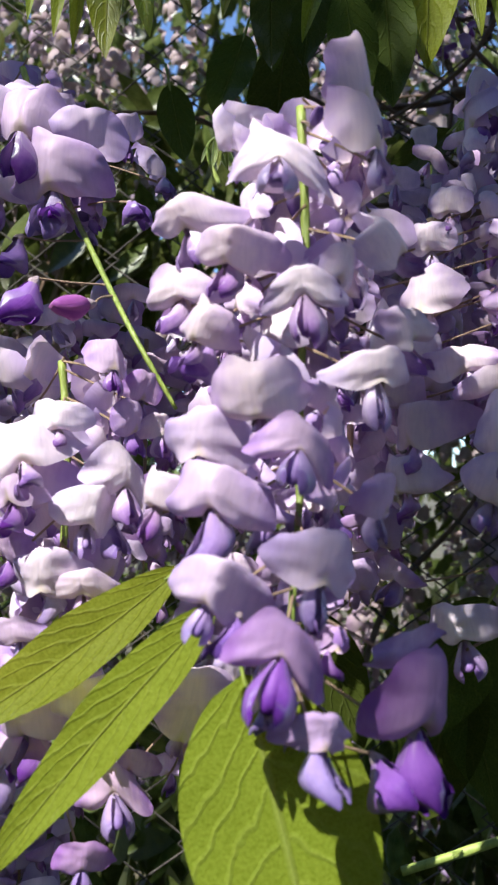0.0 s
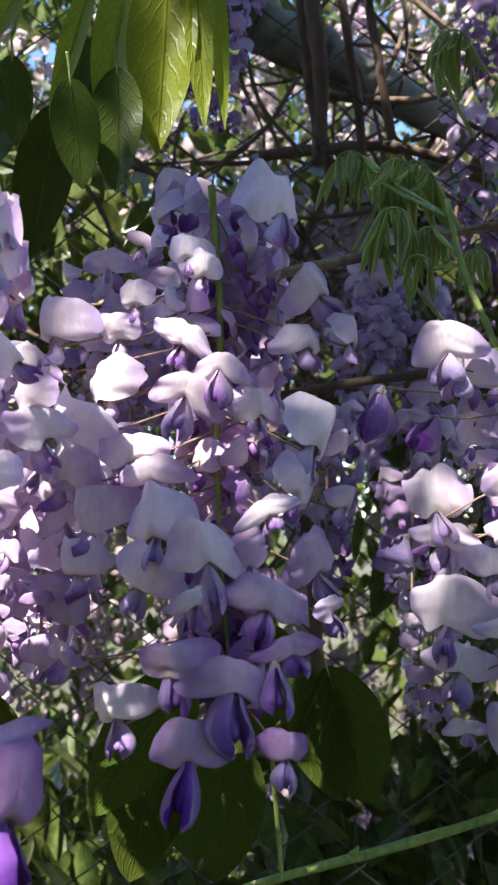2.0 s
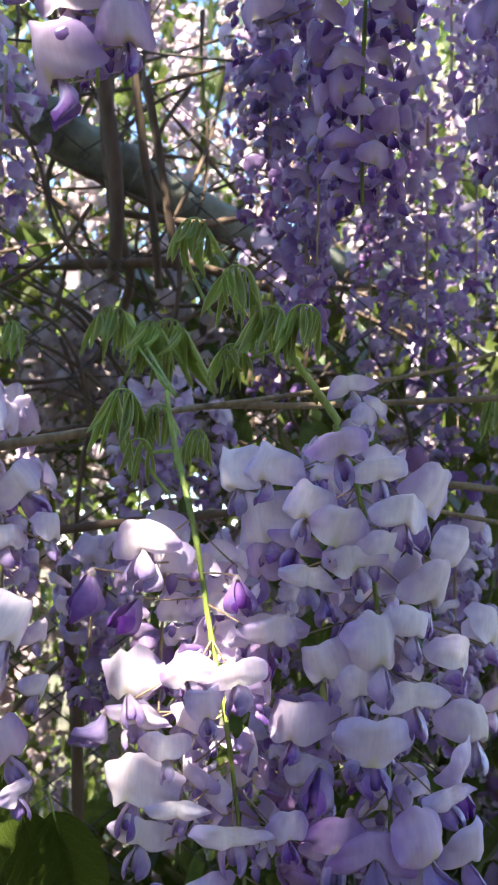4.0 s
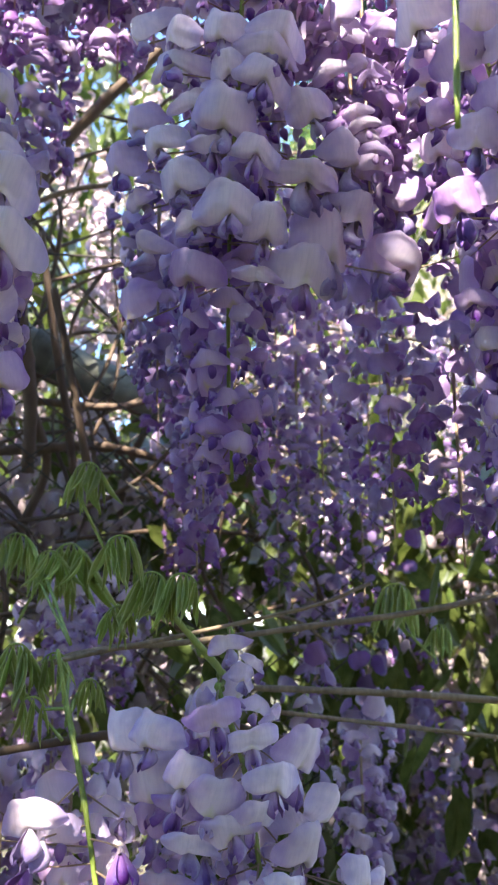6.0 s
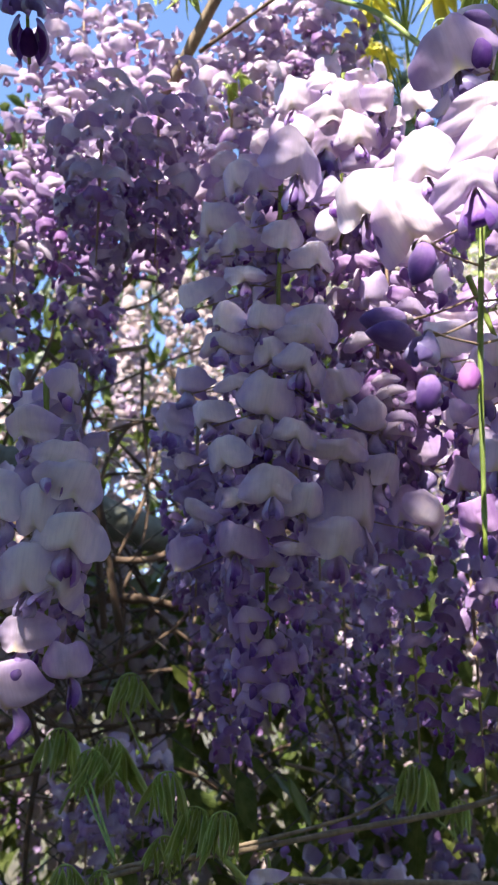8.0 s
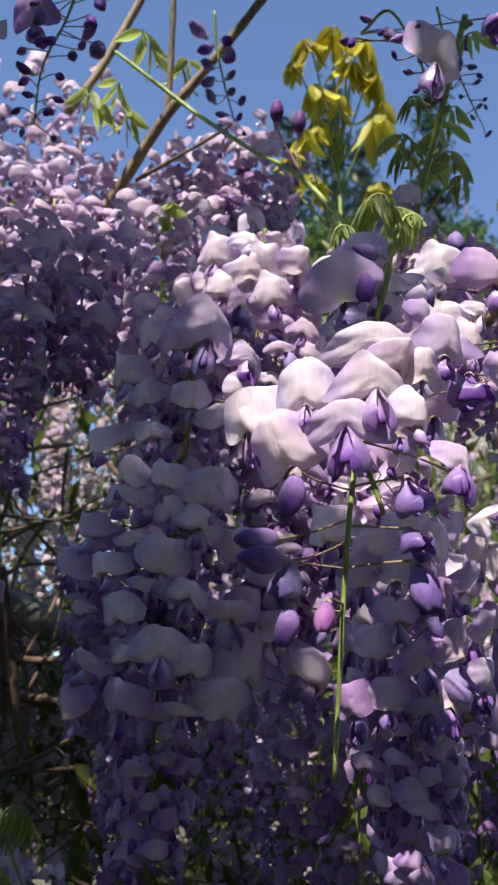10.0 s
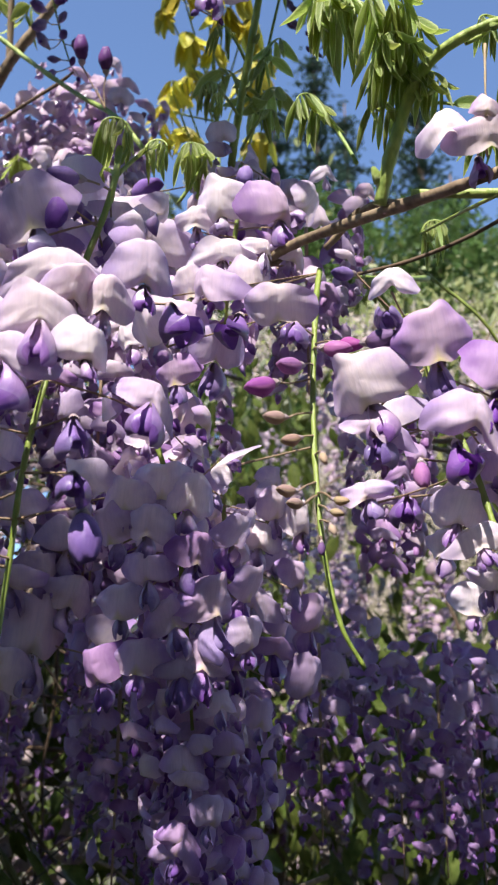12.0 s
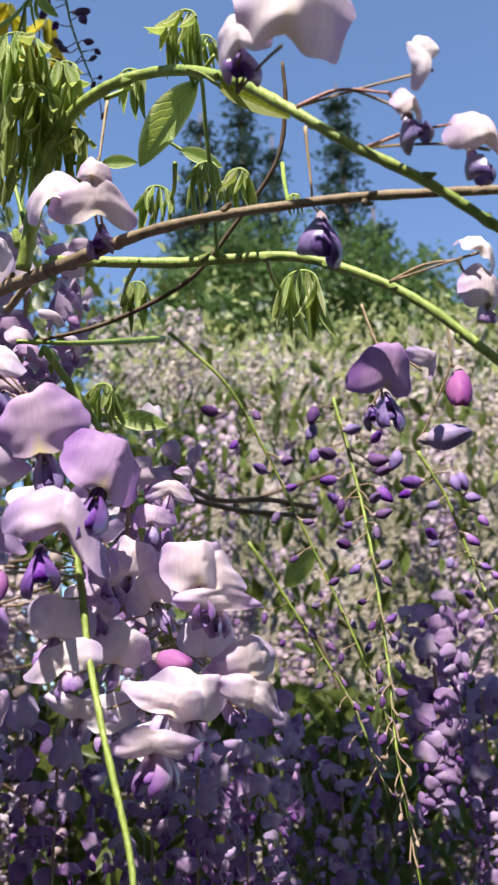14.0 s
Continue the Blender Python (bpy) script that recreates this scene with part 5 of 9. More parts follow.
ob, line = raceme_thing('sunlit lilac raceme with a roofed crown', [(0.3508, 0.2777, 2.1878), (0.3522, 0.2863, 2.1480), (0.3525, 0.2909, 2.1046), (0.3528, 0.2979, 2.0549)])
add_florets(ob, line, [
    ('d', 8.9, -30.8, -44.6, 33.8, 0, 9, -10, -1),
    ('d', -20.8, -21.6, -52.8, 37.5, 0, -31, -11, 0),
    ('d', -39.6, 3.5, -49.1, 34.4, 0, -57, -7, -2),
    ('n', -1.3, -33.6, -31.1, 25.8, 0, -8, -20, 4),
    ('r', -22.7, -24.6, -34.1, 25.8, 0, -27, -16, 0),
    ('r', -22.5, -17.5, -72.1, 34.5, 1, -33, -16, 3),
    ('n', -0.2, -25.1, -88.3, 37.0, 1, -10, -9, -3),
    ('r', -41.3, 17.2, -83.0, 43.8, 0, -59, -7, -0),
    ('b', -10.1, -20.5, -108.7, 20.8, 1, -27, -52, -2),
    ('b', 11.0, -22.1, -114.0, 22.9, 1, -4, -53, -0),
])
add_florets(ob, line, [
    ('d', -32.1, -9.1, -61.5, 31.8, 0, -37, -10, -0),
    ('d', -4.7, -26.3, -67.7, 31.4, 0, -14, -15, -1),
    ('d', 22.4, -25.7, -51.9, 28.2, 0, 17, -11, 3),
    ('d', -47.5, 31.6, -49.7, 29.3, 0, -79, -22, -3),
    ('d', -36.9, -7.5, -35.2, 28.2, 0, -50, -13, 4),
    ('d', -11.4, -28.4, -44.3, 27.6, 0, -13, -18, -1),
    ('d', 27.2, -21.2, -75.1, 28.1, 1, 19, -23, -1),
    ('d', -46.7, 37.4, -101.1, 32.9, 1, -68, -23, 2),
    ('k', -30.0, -8.0, -99.3, 19.1, 2, -43, -44, -3),
    ('k', -0.9, -19.9, -131.2, 22.5, 1, -8, -47, 2),
])
fill_florets(ob, line, 26, 0.040, 0.000, 0.120, 0, 1, side=158)

ob, line = raceme_thing('cream and lilac flowers crowded under a twig', [(0.4271, 0.1754, 2.1500), (0.4223, 0.1688, 2.1102), (0.4193, 0.1759, 2.0621), (0.4192, 0.1811, 2.0157)])
add_florets(ob, line, [
    ('d', -24.6, -37.9, -55.2, 29.3, 0, -33, -18, -3),
    ('d', -1.7, -47.4, -59.2, 36.3, 1, 5, -10, -2),
    ('n', -25.9, -37.4, -86.5, 34.7, 0, -37, -16, 2),
    ('r', -6.7, -45.1, -82.9, 22.7, 0, 1, -22, -1),
    ('d', -49.5, -8.4, -72.8, 33.1, 0, -76, -20, 2),
    ('n', 9.6, -44.1, -84.9, 26.1, 0, 12, -20, -8),
    ('d', 22.5, -43.0, -46.5, 25.5, 0, 31, -11, 24),
    ('d', -37.3, -29.1, -63.8, 24.7, 0, -48, -12, 3),
    ('d', -61.7, 19.5, -38.9, 30.2, 0, -74, -22, 4),
    ('d', -12.1, -41.9, -101.6, 27.0, 0, -11, -6, -2),
])
add_florets(ob, line, [
    ('d', -38.0, -26.3, -99.5, 27.2, 0, -49, -20, -2),
    ('d', -41.5, -20.5, -120.5, 27.1, 0, -55, -9, -1),
    ('b', -12.6, -38.7, -35.0, 18.5, 2, -9, -53, 41),
    ('b', -53.0, 19.7, -17.6, 25.2, 2, 37, -10, 1),
    ('d', -26.2, -32.7, -138.5, 26.5, 1, -30, -21, 1),
    ('d', -42.3, -17.2, -147.8, 23.8, 1, -54, -21, 3),
    ('d', -55.8, 24.3, -114.6, 25.9, 0, -75, -21, -3),
])
fill_florets(ob, line, 16, 0.040, 0.000, 0.120, 0, 1, side=157)

ob, line = raceme_thing('lilac flowers over a bare stem set with tight buds', [(0.4455, 0.1115, 2.0507), (0.4356, 0.0979, 2.0207), (0.4258, 0.0836, 1.9603), (0.4185, 0.0644, 1.9011), (0.4213, 0.0566, 1.8653), (0.4304, 0.0537, 1.8468)])
add_florets(ob, line, [
    ('R', -50.7, 16.4, -12.8, 36.2, 1, -70, -22, -1),
    ('k', -48.3, 0.8, -41.3, 25.6, 2, -59, -39, -3),
    ('D', -34.3, -24.5, -37.9, 31.3, 0, -48, -21, 8),
    ('k', -32.6, -35.1, -57.3, 17.5, 1, -30, -53, 3),
    ('d', -82.0, 21.3, -37.4, 32.2, 0, -86, -22, -2),
    ('n', -98.8, 42.6, -12.8, 40.4, 0, -88, -9, 3),
    ('b', -46.2, -28.8, -81.7, 17.2, 0, -83, -10, -1),
    ('b', -36.4, -38.6, -74.0, 14.6, 0, -83, -10, 3),
    ('b', -16.1, -45.8, -65.5, 14.8, 0, 37, -10, -4),
    ('b', -9.2, -45.6, -62.4, 13.7, 0, 37, -10, 2),
])
add_florets(ob, line, [
    ('b', -45.2, -41.6, -100.4, 11.3, 4, -83, -10, 2),
    ('b', -42.0, -50.8, -112.8, 10.0, 4, -83, -10, -2),
    ('b', -47.3, -57.0, -136.3, 9.6, 4, -83, -10, -3),
    ('b', -46.0, -61.9, -142.7, 8.6, 4, -83, -10, -1),
    ('b', -29.7, -70.0, -141.8, 7.3, 4, 37, -10, -1),
    ('b', -32.7, -71.7, -147.3, 6.3, 4, 37, -10, -0),
    ('b', -32.5, -61.2, -122.8, 6.7, 4, -5, -52, 43),
    ('b', -40.7, -73.7, -162.3, 5.8, 3, -27, -70, 2),
    ('b', -36.1, -74.2, -154.8, 5.8, 4, 1, -65, 3),
    ('r', -55.1, -22.0, -118.5, 18.4, 0, -69, -15, -80),
])

ob, line = raceme_thing('purple flowers with swollen keels on a bright bare stem', [(0.4615, 0.0514, 1.9918), (0.4647, 0.0452, 1.9638), (0.4711, 0.0320, 1.9291), (0.4734, 0.0226, 1.8981), (0.4747, 0.0061, 1.8692), (0.4786, -0.0108, 1.8351), (0.4771, -0.0185, 1.8168)])
add_florets(ob, line, [
    ('d', -8.5, -23.8, -14.0, 31.6, 1, -17, -17, -2),
    ('d', 15.3, -28.1, -31.0, 32.3, 2, -7, -9, 8),
    ('d', -27.1, -4.0, -27.1, 35.2, 0, -52, -21, 1),
    ('R', -22.5, -0.6, -47.5, 30.8, 1, -47, -9, 4),
    ('k', -22.7, -3.3, -57.4, 22.9, 2, -40, -58, -0),
    ('R', -3.1, -37.0, -55.4, 34.6, 1, -29, -12, -0),
    ('k', -9.1, -39.7, -70.7, 21.9, 2, -22, -58, -4),
    ('n', -30.2, -3.6, -76.8, 25.0, 1, -56, -8, -2),
    ('k', -18.4, -13.1, -85.5, 20.8, 1, -38, -38, 1),
    ('b', -19.4, -26.9, -74.2, 12.8, 0, -33, -67, -2),
])
add_florets(ob, line, [
    ('R', -24.9, -20.7, 9.6, 22.5, 0, -47, -22, 4),
    ('k', -24.1, -15.9, -3.0, 16.3, 1, -40, -42, 1),
    ('b', -33.3, 5.4, 26.0, 12.4, 2, -83, -10, -1),
    ('b', -24.9, -12.0, -11.6, 17.4, 3, 37, -10, -4),
])
fill_florets(ob, line, 4, 0.020, 0.020, 0.080, 0, 1, side=157)

ob, line = raceme_thing('pale translucent flowers round a pink opening bud', [(0.5006, 0.0579, 1.9644), (0.5070, 0.0557, 1.9406), (0.5161, 0.0539, 1.9091), (0.5240, 0.0549, 1.8811)])
add_florets(ob, line, [
    ('R', 21.9, -29.0, -36.7, 27.7, 0, -3, -17, 1),
    ('k', 19.6, -31.9, -53.3, 18.0, 0, -2, -54, 3),
    ('d', 37.9, -26.5, -69.9, 28.6, 0, 6, -20, 13),
    ('d', 14.0, -30.2, -81.7, 30.3, 0, -13, -24, -2),
    ('r', 7.5, -20.7, -96.1, 26.2, 0, -27, -17, -8),
    ('d', -14.7, 10.7, -44.8, 26.6, 0, -72, -22, 3),
    ('d', -4.0, 11.6, -83.8, 24.4, 0, -48, -16, 4),
    ('b', 7.3, -28.9, -69.2, 17.5, 0, 33, -10, -1),
    ('d', -14.6, -14.7, -34.5, 17.6, 0, -59, -20, -4),
    ('r', 4.9, -28.5, -4.6, 19.0, 0, -22, -10, -2),
])
add_florets(ob, line, [
    ('d', -1.6, -27.6, -15.2, 15.4, 1, -25, -7, 2),
    ('d', -15.6, 14.3, -61.1, 22.9, 0, -64, -22, 1),
    ('d', -35.8, 20.5, -3.6, 21.6, 0, -89, -8, -1),
])
add_florets(ob, line, [
    ('d', 15.9, -28.5, -33.1, 28.2, 0, -20, -14, 6),
    ('n', 20.0, -39.5, -47.2, 30.8, 0, -24, -18, -8),
    ('d', -34.5, -23.6, -56.3, 23.3, 0, -34, -16, 14),
    ('n', -35.0, -32.3, -70.9, 24.8, 0, -30, -14, -10),
    ('n', -27.5, -33.9, -85.8, 24.8, 0, -34, -20, 12),
    ('n', 2.3, -36.8, -82.1, 29.0, 0, -24, -24, 8),
    ('D', 35.3, -27.8, -67.3, 29.0, 0, -6, -14, -16),
    ('N', 36.8, -33.1, -82.0, 29.3, 0, -12, -12, 10),
    ('n', -3.5, -38.7, -96.4, 29.5, 0, -28, -22, -4),
    ('d', -9.9, -21.8, -63.4, 20.5, 0, -30, -8, 20),
    ('d', 3.4, -14.4, -43.5, 21.4, 0, -26, -12, -20),
    ('D', 27.8, -13.1, -58.1, 24.4, 0, -22, -12, 8),
    ('d', -2.1, -9.2, -28.8, 19.3, 0, -30, -12, 0),
])
fill_florets(ob, line, 5, 0.020, 0.020, 0.100, 0, 1, side=153)

ob, line = raceme_thing('single white open flower hanging from a thread-like stalk', [(0.4617, -0.0109, 2.0985), (0.4596, -0.0104, 2.0698)], girth=0.0006, material=PEDICEL)
add_florets(ob, line, [
    ('D', -1.8, 6.2, -43.4, 30.9, 0, -17, -26, 3),
    ('k', 3.3, 14.1, -51.9, 17.0, 1, -28, -75, 0),
    ('D', -12.7, 13.2, -41.0, 26.8, 0, -49, 8, -14),
    ('D', -3.7, -0.8, -35.4, 12.6, 0, -28, 10, 3),
])

ob, line = raceme_thing('large pale flower with a lilac keel close by', [(0.4796, -0.0850, 2.0511), (0.4797, -0.0924, 2.0546)], girth=0.0006, material=PEDICEL)
add_florets(ob, line, [
    ('U', 9.2, -17.7, 16.5, 33.0, 0, -30, -34, 24),
    ('D', -4.7, -11.5, 8.1, 15.9, 0, -43, 0, -1),
    ('k', -2.1, -6.3, 3.5, 15.9, 1, -41, -75, 1),
])

ob, line = raceme_thing('pale flower with violet keel on a reddish stalk', [(0.5017, -0.0827, 2.0558), (0.5101, -0.0945, 2.0564), (0.5190, -0.1078, 2.0482)], girth=0.0006, material=RED_STALK)
add_florets(ob, line, [
    ('N', 24.2, -32.3, 1.8, 22.3, 0, -12, 0, -51),
    ('D', 23.6, -24.5, -11.1, 12.1, 0, -13, 0, 9),
    ('k', 25.5, -25.2, -18.0, 17.7, 2, -5, -60, -33),
])

ob, line = raceme_thing('white-topped violet flower on a reddish stalk', [(0.5233, -0.0890, 2.0433), (0.5295, -0.1013, 2.0423), (0.5356, -0.1147, 2.0378)], girth=0.0006, material=RED_STALK)
add_florets(ob, line, [
    ('D', 20.2, -28.2, -9.5, 18.8, 0, -4, 0, 3),
    ('k', 21.4, -25.7, -17.4, 15.0, 2, -13, -70, -1),
])

ob, line = raceme_thing('pale wilting flower on a thin stalk', [(0.5587, -0.0496, 2.0241), (0.5630, -0.0639, 2.0245), (0.5672, -0.0766, 2.0209)], girth=0.0006, material=PEDICEL)
add_florets(ob, line, [
    ('U', 15.0, -31.4, -0.6, 15.7, 0, -5, 0, 27),
    ('d', 16.8, -27.3, -13.3, 18.7, 0, -7, 0, -4),
])

ob, line = raceme_thing('purple half-open flower hanging below a shoot', [(0.5743, -0.0095, 2.0380), (0.5789, -0.0112, 2.0213), (0.5840, -0.0128, 2.0127)], girth=0.0006, material=PEDICEL)
add_florets(ob, line, [
    ('D', 2.2, -9.2, -32.8, 27.3, 2, -23, -10, -1),
    ('N', 21.2, -8.7, -26.5, 20.0, 1, -3, -23, 7),
    ('k', 6.3, -5.2, -48.7, 21.2, 2, -18, -60, -2),
    ('k', 1.6, -0.4, -48.9, 15.7, 2, -43, -42, 0),
])

ob, line = raceme_thing('dark violet hanging bud on a thin stalk', [(0.5147, -0.0667, 2.0646), (0.5184, -0.0632, 2.0418)], girth=0.0006, material=PEDICEL)
add_florets(ob, line, [
    ('k', 9.2, 7.3, -39.4, 21.0, 2, -26, -80, 10),
])

ob, line = raceme_thing('pale lilac bud on a thin stalk', [(0.6094, -0.0206, 2.0353), (0.6128, -0.0173, 2.0164)], girth=0.0006, material=PEDICEL)
add_florets(ob, line, [
    ('b', 8.2, 5.2, -30.0, 22.5, 0, -31, -75, 8),
    ('b', 6.7, 13.3, -48.2, 21.3, 1, 33, 0, 0),
])

ob, line = raceme_thing('two dark violet buds upright on thin stalks', [(0.3523, 0.2267, 2.2062), (0.3458, 0.2270, 2.2201)], girth=0.0006, material=PEDICEL)
add_florets(ob, line, [
    ('b', -18.5, -3.3, 39.1, 19.0, 3, -30, 70, 7),
    ('b', -3.3, -7.7, 32.0, 17.5, 3, -21, 70, 1),
])

ob, line = raceme_thing('slender raceme of small violet buds on a yellow-green stem', [(0.6716, 0.1633, 2.0773), (0.6756, 0.1515, 2.0267), (0.6710, 0.1321, 1.9761), (0.6628, 0.1110, 1.9046), (0.6538, 0.0964, 1.8627), (0.6547, 0.0871, 1.8098), (0.6588, 0.0879, 1.7874)], group='budding racemes', girth=0.0010)
add_florets(ob, line, [
    ('b', -18.5, -4.1, -16.5, 14.8, 3, -81, -77, -2),
    ('b', -1.3, -21.4, -28.7, 13.8, 2, 5, -6, -2),
    ('b', -16.7, 1.6, -25.2, 14.5, 2, -65, -68, -0),
    ('b', 20.2, -15.6, -28.7, 12.0, 2, 1, 20, -4),
    ('b', -15.5, -14.1, -43.7, 15.4, 3, -71, -5, -2),
    ('b', 13.7, -25.2, -47.4, 15.8, 3, 32, -21, 1),
    ('b', -16.1, 0.5, -41.5, 13.0, 2, -56, -61, 2),
    ('b', 15.6, -26.4, -54.4, 13.3, 3, 17, 6, 3),
    ('b', -16.7, -15.2, -61.7, 12.1, 2, -98, -9, 1),
    ('b', 9.9, -34.6, -72.8, 13.9, 2, 31, -49, -4),
])
add_florets(ob, line, [
    ('b', -17.5, -21.6, -74.3, 9.9, 2, -85, 23, 3),
    ('b', 1.4, -36.1, -75.6, 11.2, 3, -1, 3, 3),
    ('b', -16.7, -27.7, -80.8, 9.8, 3, -99, -80, 4),
    ('b', 4.0, -40.3, -85.8, 11.4, 3, 29, 16, 2),
    ('b', -17.0, -34.6, -93.5, 8.3, 2, -55, -19, 3),
    ('b', -5.1, -45.1, -99.3, 9.2, 3, 4, -80, 3),
    ('b', -20.6, -34.4, -104.5, 10.8, 3, -72, 10, -1),
    ('b', -5.5, -51.6, -118.2, 9.3, 2, 35, 18, 2),
    ('b', -20.4, -43.2, -120.8, 8.9, 2, -102, -36, 1),
    ('b', -7.3, -54.4, -128.4, 7.6, 3, 58, -50, -0),
])
add_florets(ob, line, [
    ('b', -21.6, -50.1, -139.5, 6.6, 3, -80, -10, -1),
    ('b', -10.6, -60.7, -149.0, 8.0, 2, 26, 20, -3),
    ('b', -21.0, -57.1, -153.1, 7.3, 3, -81, -49, -0),
    ('b', -12.2, -64.4, -160.2, 6.1, 3, 6, -43, -2),
    ('b', -25.1, -58.2, -164.3, 6.4, 2, -68, -60, 2),
    ('b', -12.1, -69.8, -174.3, 5.1, 3, 25, -74, 4),
    ('b', -25.1, -66.5, -179.5, 7.9, 3, -47, -82, 0),
    ('b', -17.4, -73.9, -187.5, 9.2, 3, 9, -25, 1),
    ('b', -27.6, -71.1, -192.0, 6.4, 3, -102, -82, -2),
    ('b', -20.2, -78.1, -198.9, 6.3, 3, 15, -16, -2),
])
add_florets(ob, line, [
    ('b', -33.2, -76.5, -209.6, 7.5, 3, -95, -47, 1),
    ('b', -24.4, -82.0, -209.8, 5.6, 4, -7, 17, 0),
    ('b', -34.4, -79.1, -217.6, 5.3, 4, -75, 12, 4),
    ('b', -25.3, -85.7, -224.0, 5.2, 4, 22, -67, 1),
    ('b', -32.8, -83.4, -233.8, 4.1, 3, -73, 24, -2),
    ('b', -27.0, -88.0, -239.8, 5.1, 3, 50, -63, -1),
    ('b', -32.0, -85.8, -243.2, 4.6, 4, -54, -37, -2),
    ('b', -27.3, -90.8, -253.9, 3.5, 4, 2, -78, 0),
    ('b', -32.0, -89.8, -261.7, 4.0, 3, -54, 17, 1),
    ('b', -27.5, -92.7, -262.9, 3.2, 3, 50, 20, 2),
])

ob, line = raceme_thing('slender arching raceme of dark buds on a green stem', [(0.5705, 0.1943, 2.1163), (0.6037, 0.1812, 2.0819), (0.6298, 0.1795, 2.0400), (0.6464, 0.1754, 2.0044), (0.6737, 0.1722, 1.9467), (0.6933, 0.1650, 1.8940), (0.7035, 0.1662, 1.8626)], group='budding racemes', girth=0.0010)
add_florets(ob, line, [
    ('b', 25.3, -5.7, -50.9, 13.4, 3, -95, 0, 4),
    ('b', 45.3, -31.2, -60.1, 9.9, 3, 18, -57, 3),
    ('b', 37.6, -14.5, -74.8, 9.4, 2, -67, -64, -3),
    ('b', 64.6, -32.9, -86.5, 11.6, 3, -4, -17, -1),
    ('b', 49.6, -26.0, -91.8, 11.6, 2, -91, 20, -2),
    ('b', 66.3, -34.3, -103.8, 9.1, 2, 25, -10, 1),
    ('b', 60.3, -23.8, -121.0, 10.1, 3, -65, -45, -1),
    ('b', 75.6, -36.2, -124.5, 7.7, 3, 45, -20, 0),
    ('b', 71.5, -24.3, -145.2, 7.4, 3, -96, -32, -2),
    ('b', 90.6, -37.9, -159.4, 8.9, 3, 10, 18, 1),
])
add_florets(ob, line, [
    ('b', 84.2, -26.4, -172.3, 7.6, 3, -69, -21, 3),
    ('b', 101.1, -40.4, -184.4, 6.5, 2, 2, -57, 1),
    ('b', 96.0, -32.6, -202.7, 7.2, 3, -94, -73, 2),
    ('b', 114.5, -45.8, -220.9, 7.4, 3, 13, 22, 2),
    ('b', 108.8, -40.1, -230.8, 6.1, 2, -68, 16, 2),
    ('b', 120.8, -45.9, -237.4, 5.4, 2, 45, -16, -0),
    ('b', 112.8, -38.7, -245.6, 5.4, 3, -54, -18, 0),
    ('b', 127.3, -45.9, -251.3, 5.7, 3, 43, -34, 2),
])

ob, line = raceme_thing('slender arching raceme of dark buds on a green stem', [(0.6515, 0.2467, 1.9988), (0.6719, 0.2380, 1.9639), (0.6958, 0.2298, 1.9231), (0.7150, 0.2222, 1.8871), (0.7299, 0.2122, 1.8326)], group='budding racemes', girth=0.0010)
add_florets(ob, line, [
    ('b', 10.2, -1.3, -51.3, 9.4, 3, -48, -68, -1),
    ('b', 29.8, -31.0, -64.7, 9.5, 3, 42, -55, -0),
    ('b', 21.1, -5.5, -67.6, 8.2, 3, -63, -24, -3),
    ('b', 41.3, -33.9, -72.5, 8.7, 3, 38, -48, -1),
    ('b', 30.7, -24.2, -87.1, 8.3, 4, -91, -1, -3),
    ('b', 47.3, -37.8, -95.2, 6.1, 3, 26, -62, -1),
    ('b', 35.8, -26.3, -96.6, 7.9, 3, -79, -14, 3),
    ('b', 54.1, -40.7, -110.0, 7.5, 3, 36, -58, 1),
    ('b', 44.7, -32.2, -111.7, 5.4, 3, -59, -12, 1),
    ('b', 58.8, -42.9, -118.2, 5.7, 3, 28, 6, -3),
])
add_florets(ob, line, [
    ('b', 50.3, -35.2, -133.4, 4.6, 3, -44, -48, -1),
    ('b', 66.5, -48.2, -145.9, 4.5, 4, 22, -53, 1),
    ('b', 57.5, -42.1, -155.5, 3.8, 4, -54, -36, 4),
    ('b', 71.8, -51.7, -162.1, 4.1, 4, 22, 6, -4),
])

ob, line = raceme_thing('slender raceme of violet buds on a green stem', [(0.7158, 0.1377, 2.0390), (0.7289, 0.1307, 2.0093), (0.7393, 0.1273, 1.9742), (0.7424, 0.1093, 1.9252)], group='budding racemes', girth=0.0010)
add_florets(ob, line, [
    ('b', -17.9, 0.7, -8.1, 15.6, 2, -97, -74, 1),
    ('b', 9.5, -21.1, -25.3, 12.6, 2, 18, -77, -1),
    ('b', -11.9, -6.0, -22.7, 15.4, 2, -100, -15, -3),
    ('b', 16.6, -19.7, -23.0, 13.7, 2, 50, -79, 3),
    ('b', -8.9, 5.0, -27.3, 11.1, 2, -76, -23, 2),
    ('b', 20.6, -22.2, -33.2, 12.6, 1, 12, -24, -2),
    ('b', -4.2, -14.5, -38.9, 10.4, 2, -99, -33, -1),
    ('b', 26.2, -23.2, -47.2, 10.1, 1, 33, -58, 4),
    ('b', -1.1, -7.4, -54.2, 12.2, 2, -65, 22, 2),
    ('b', 14.8, -25.3, -60.7, 10.9, 1, 48, -38, 4),
])
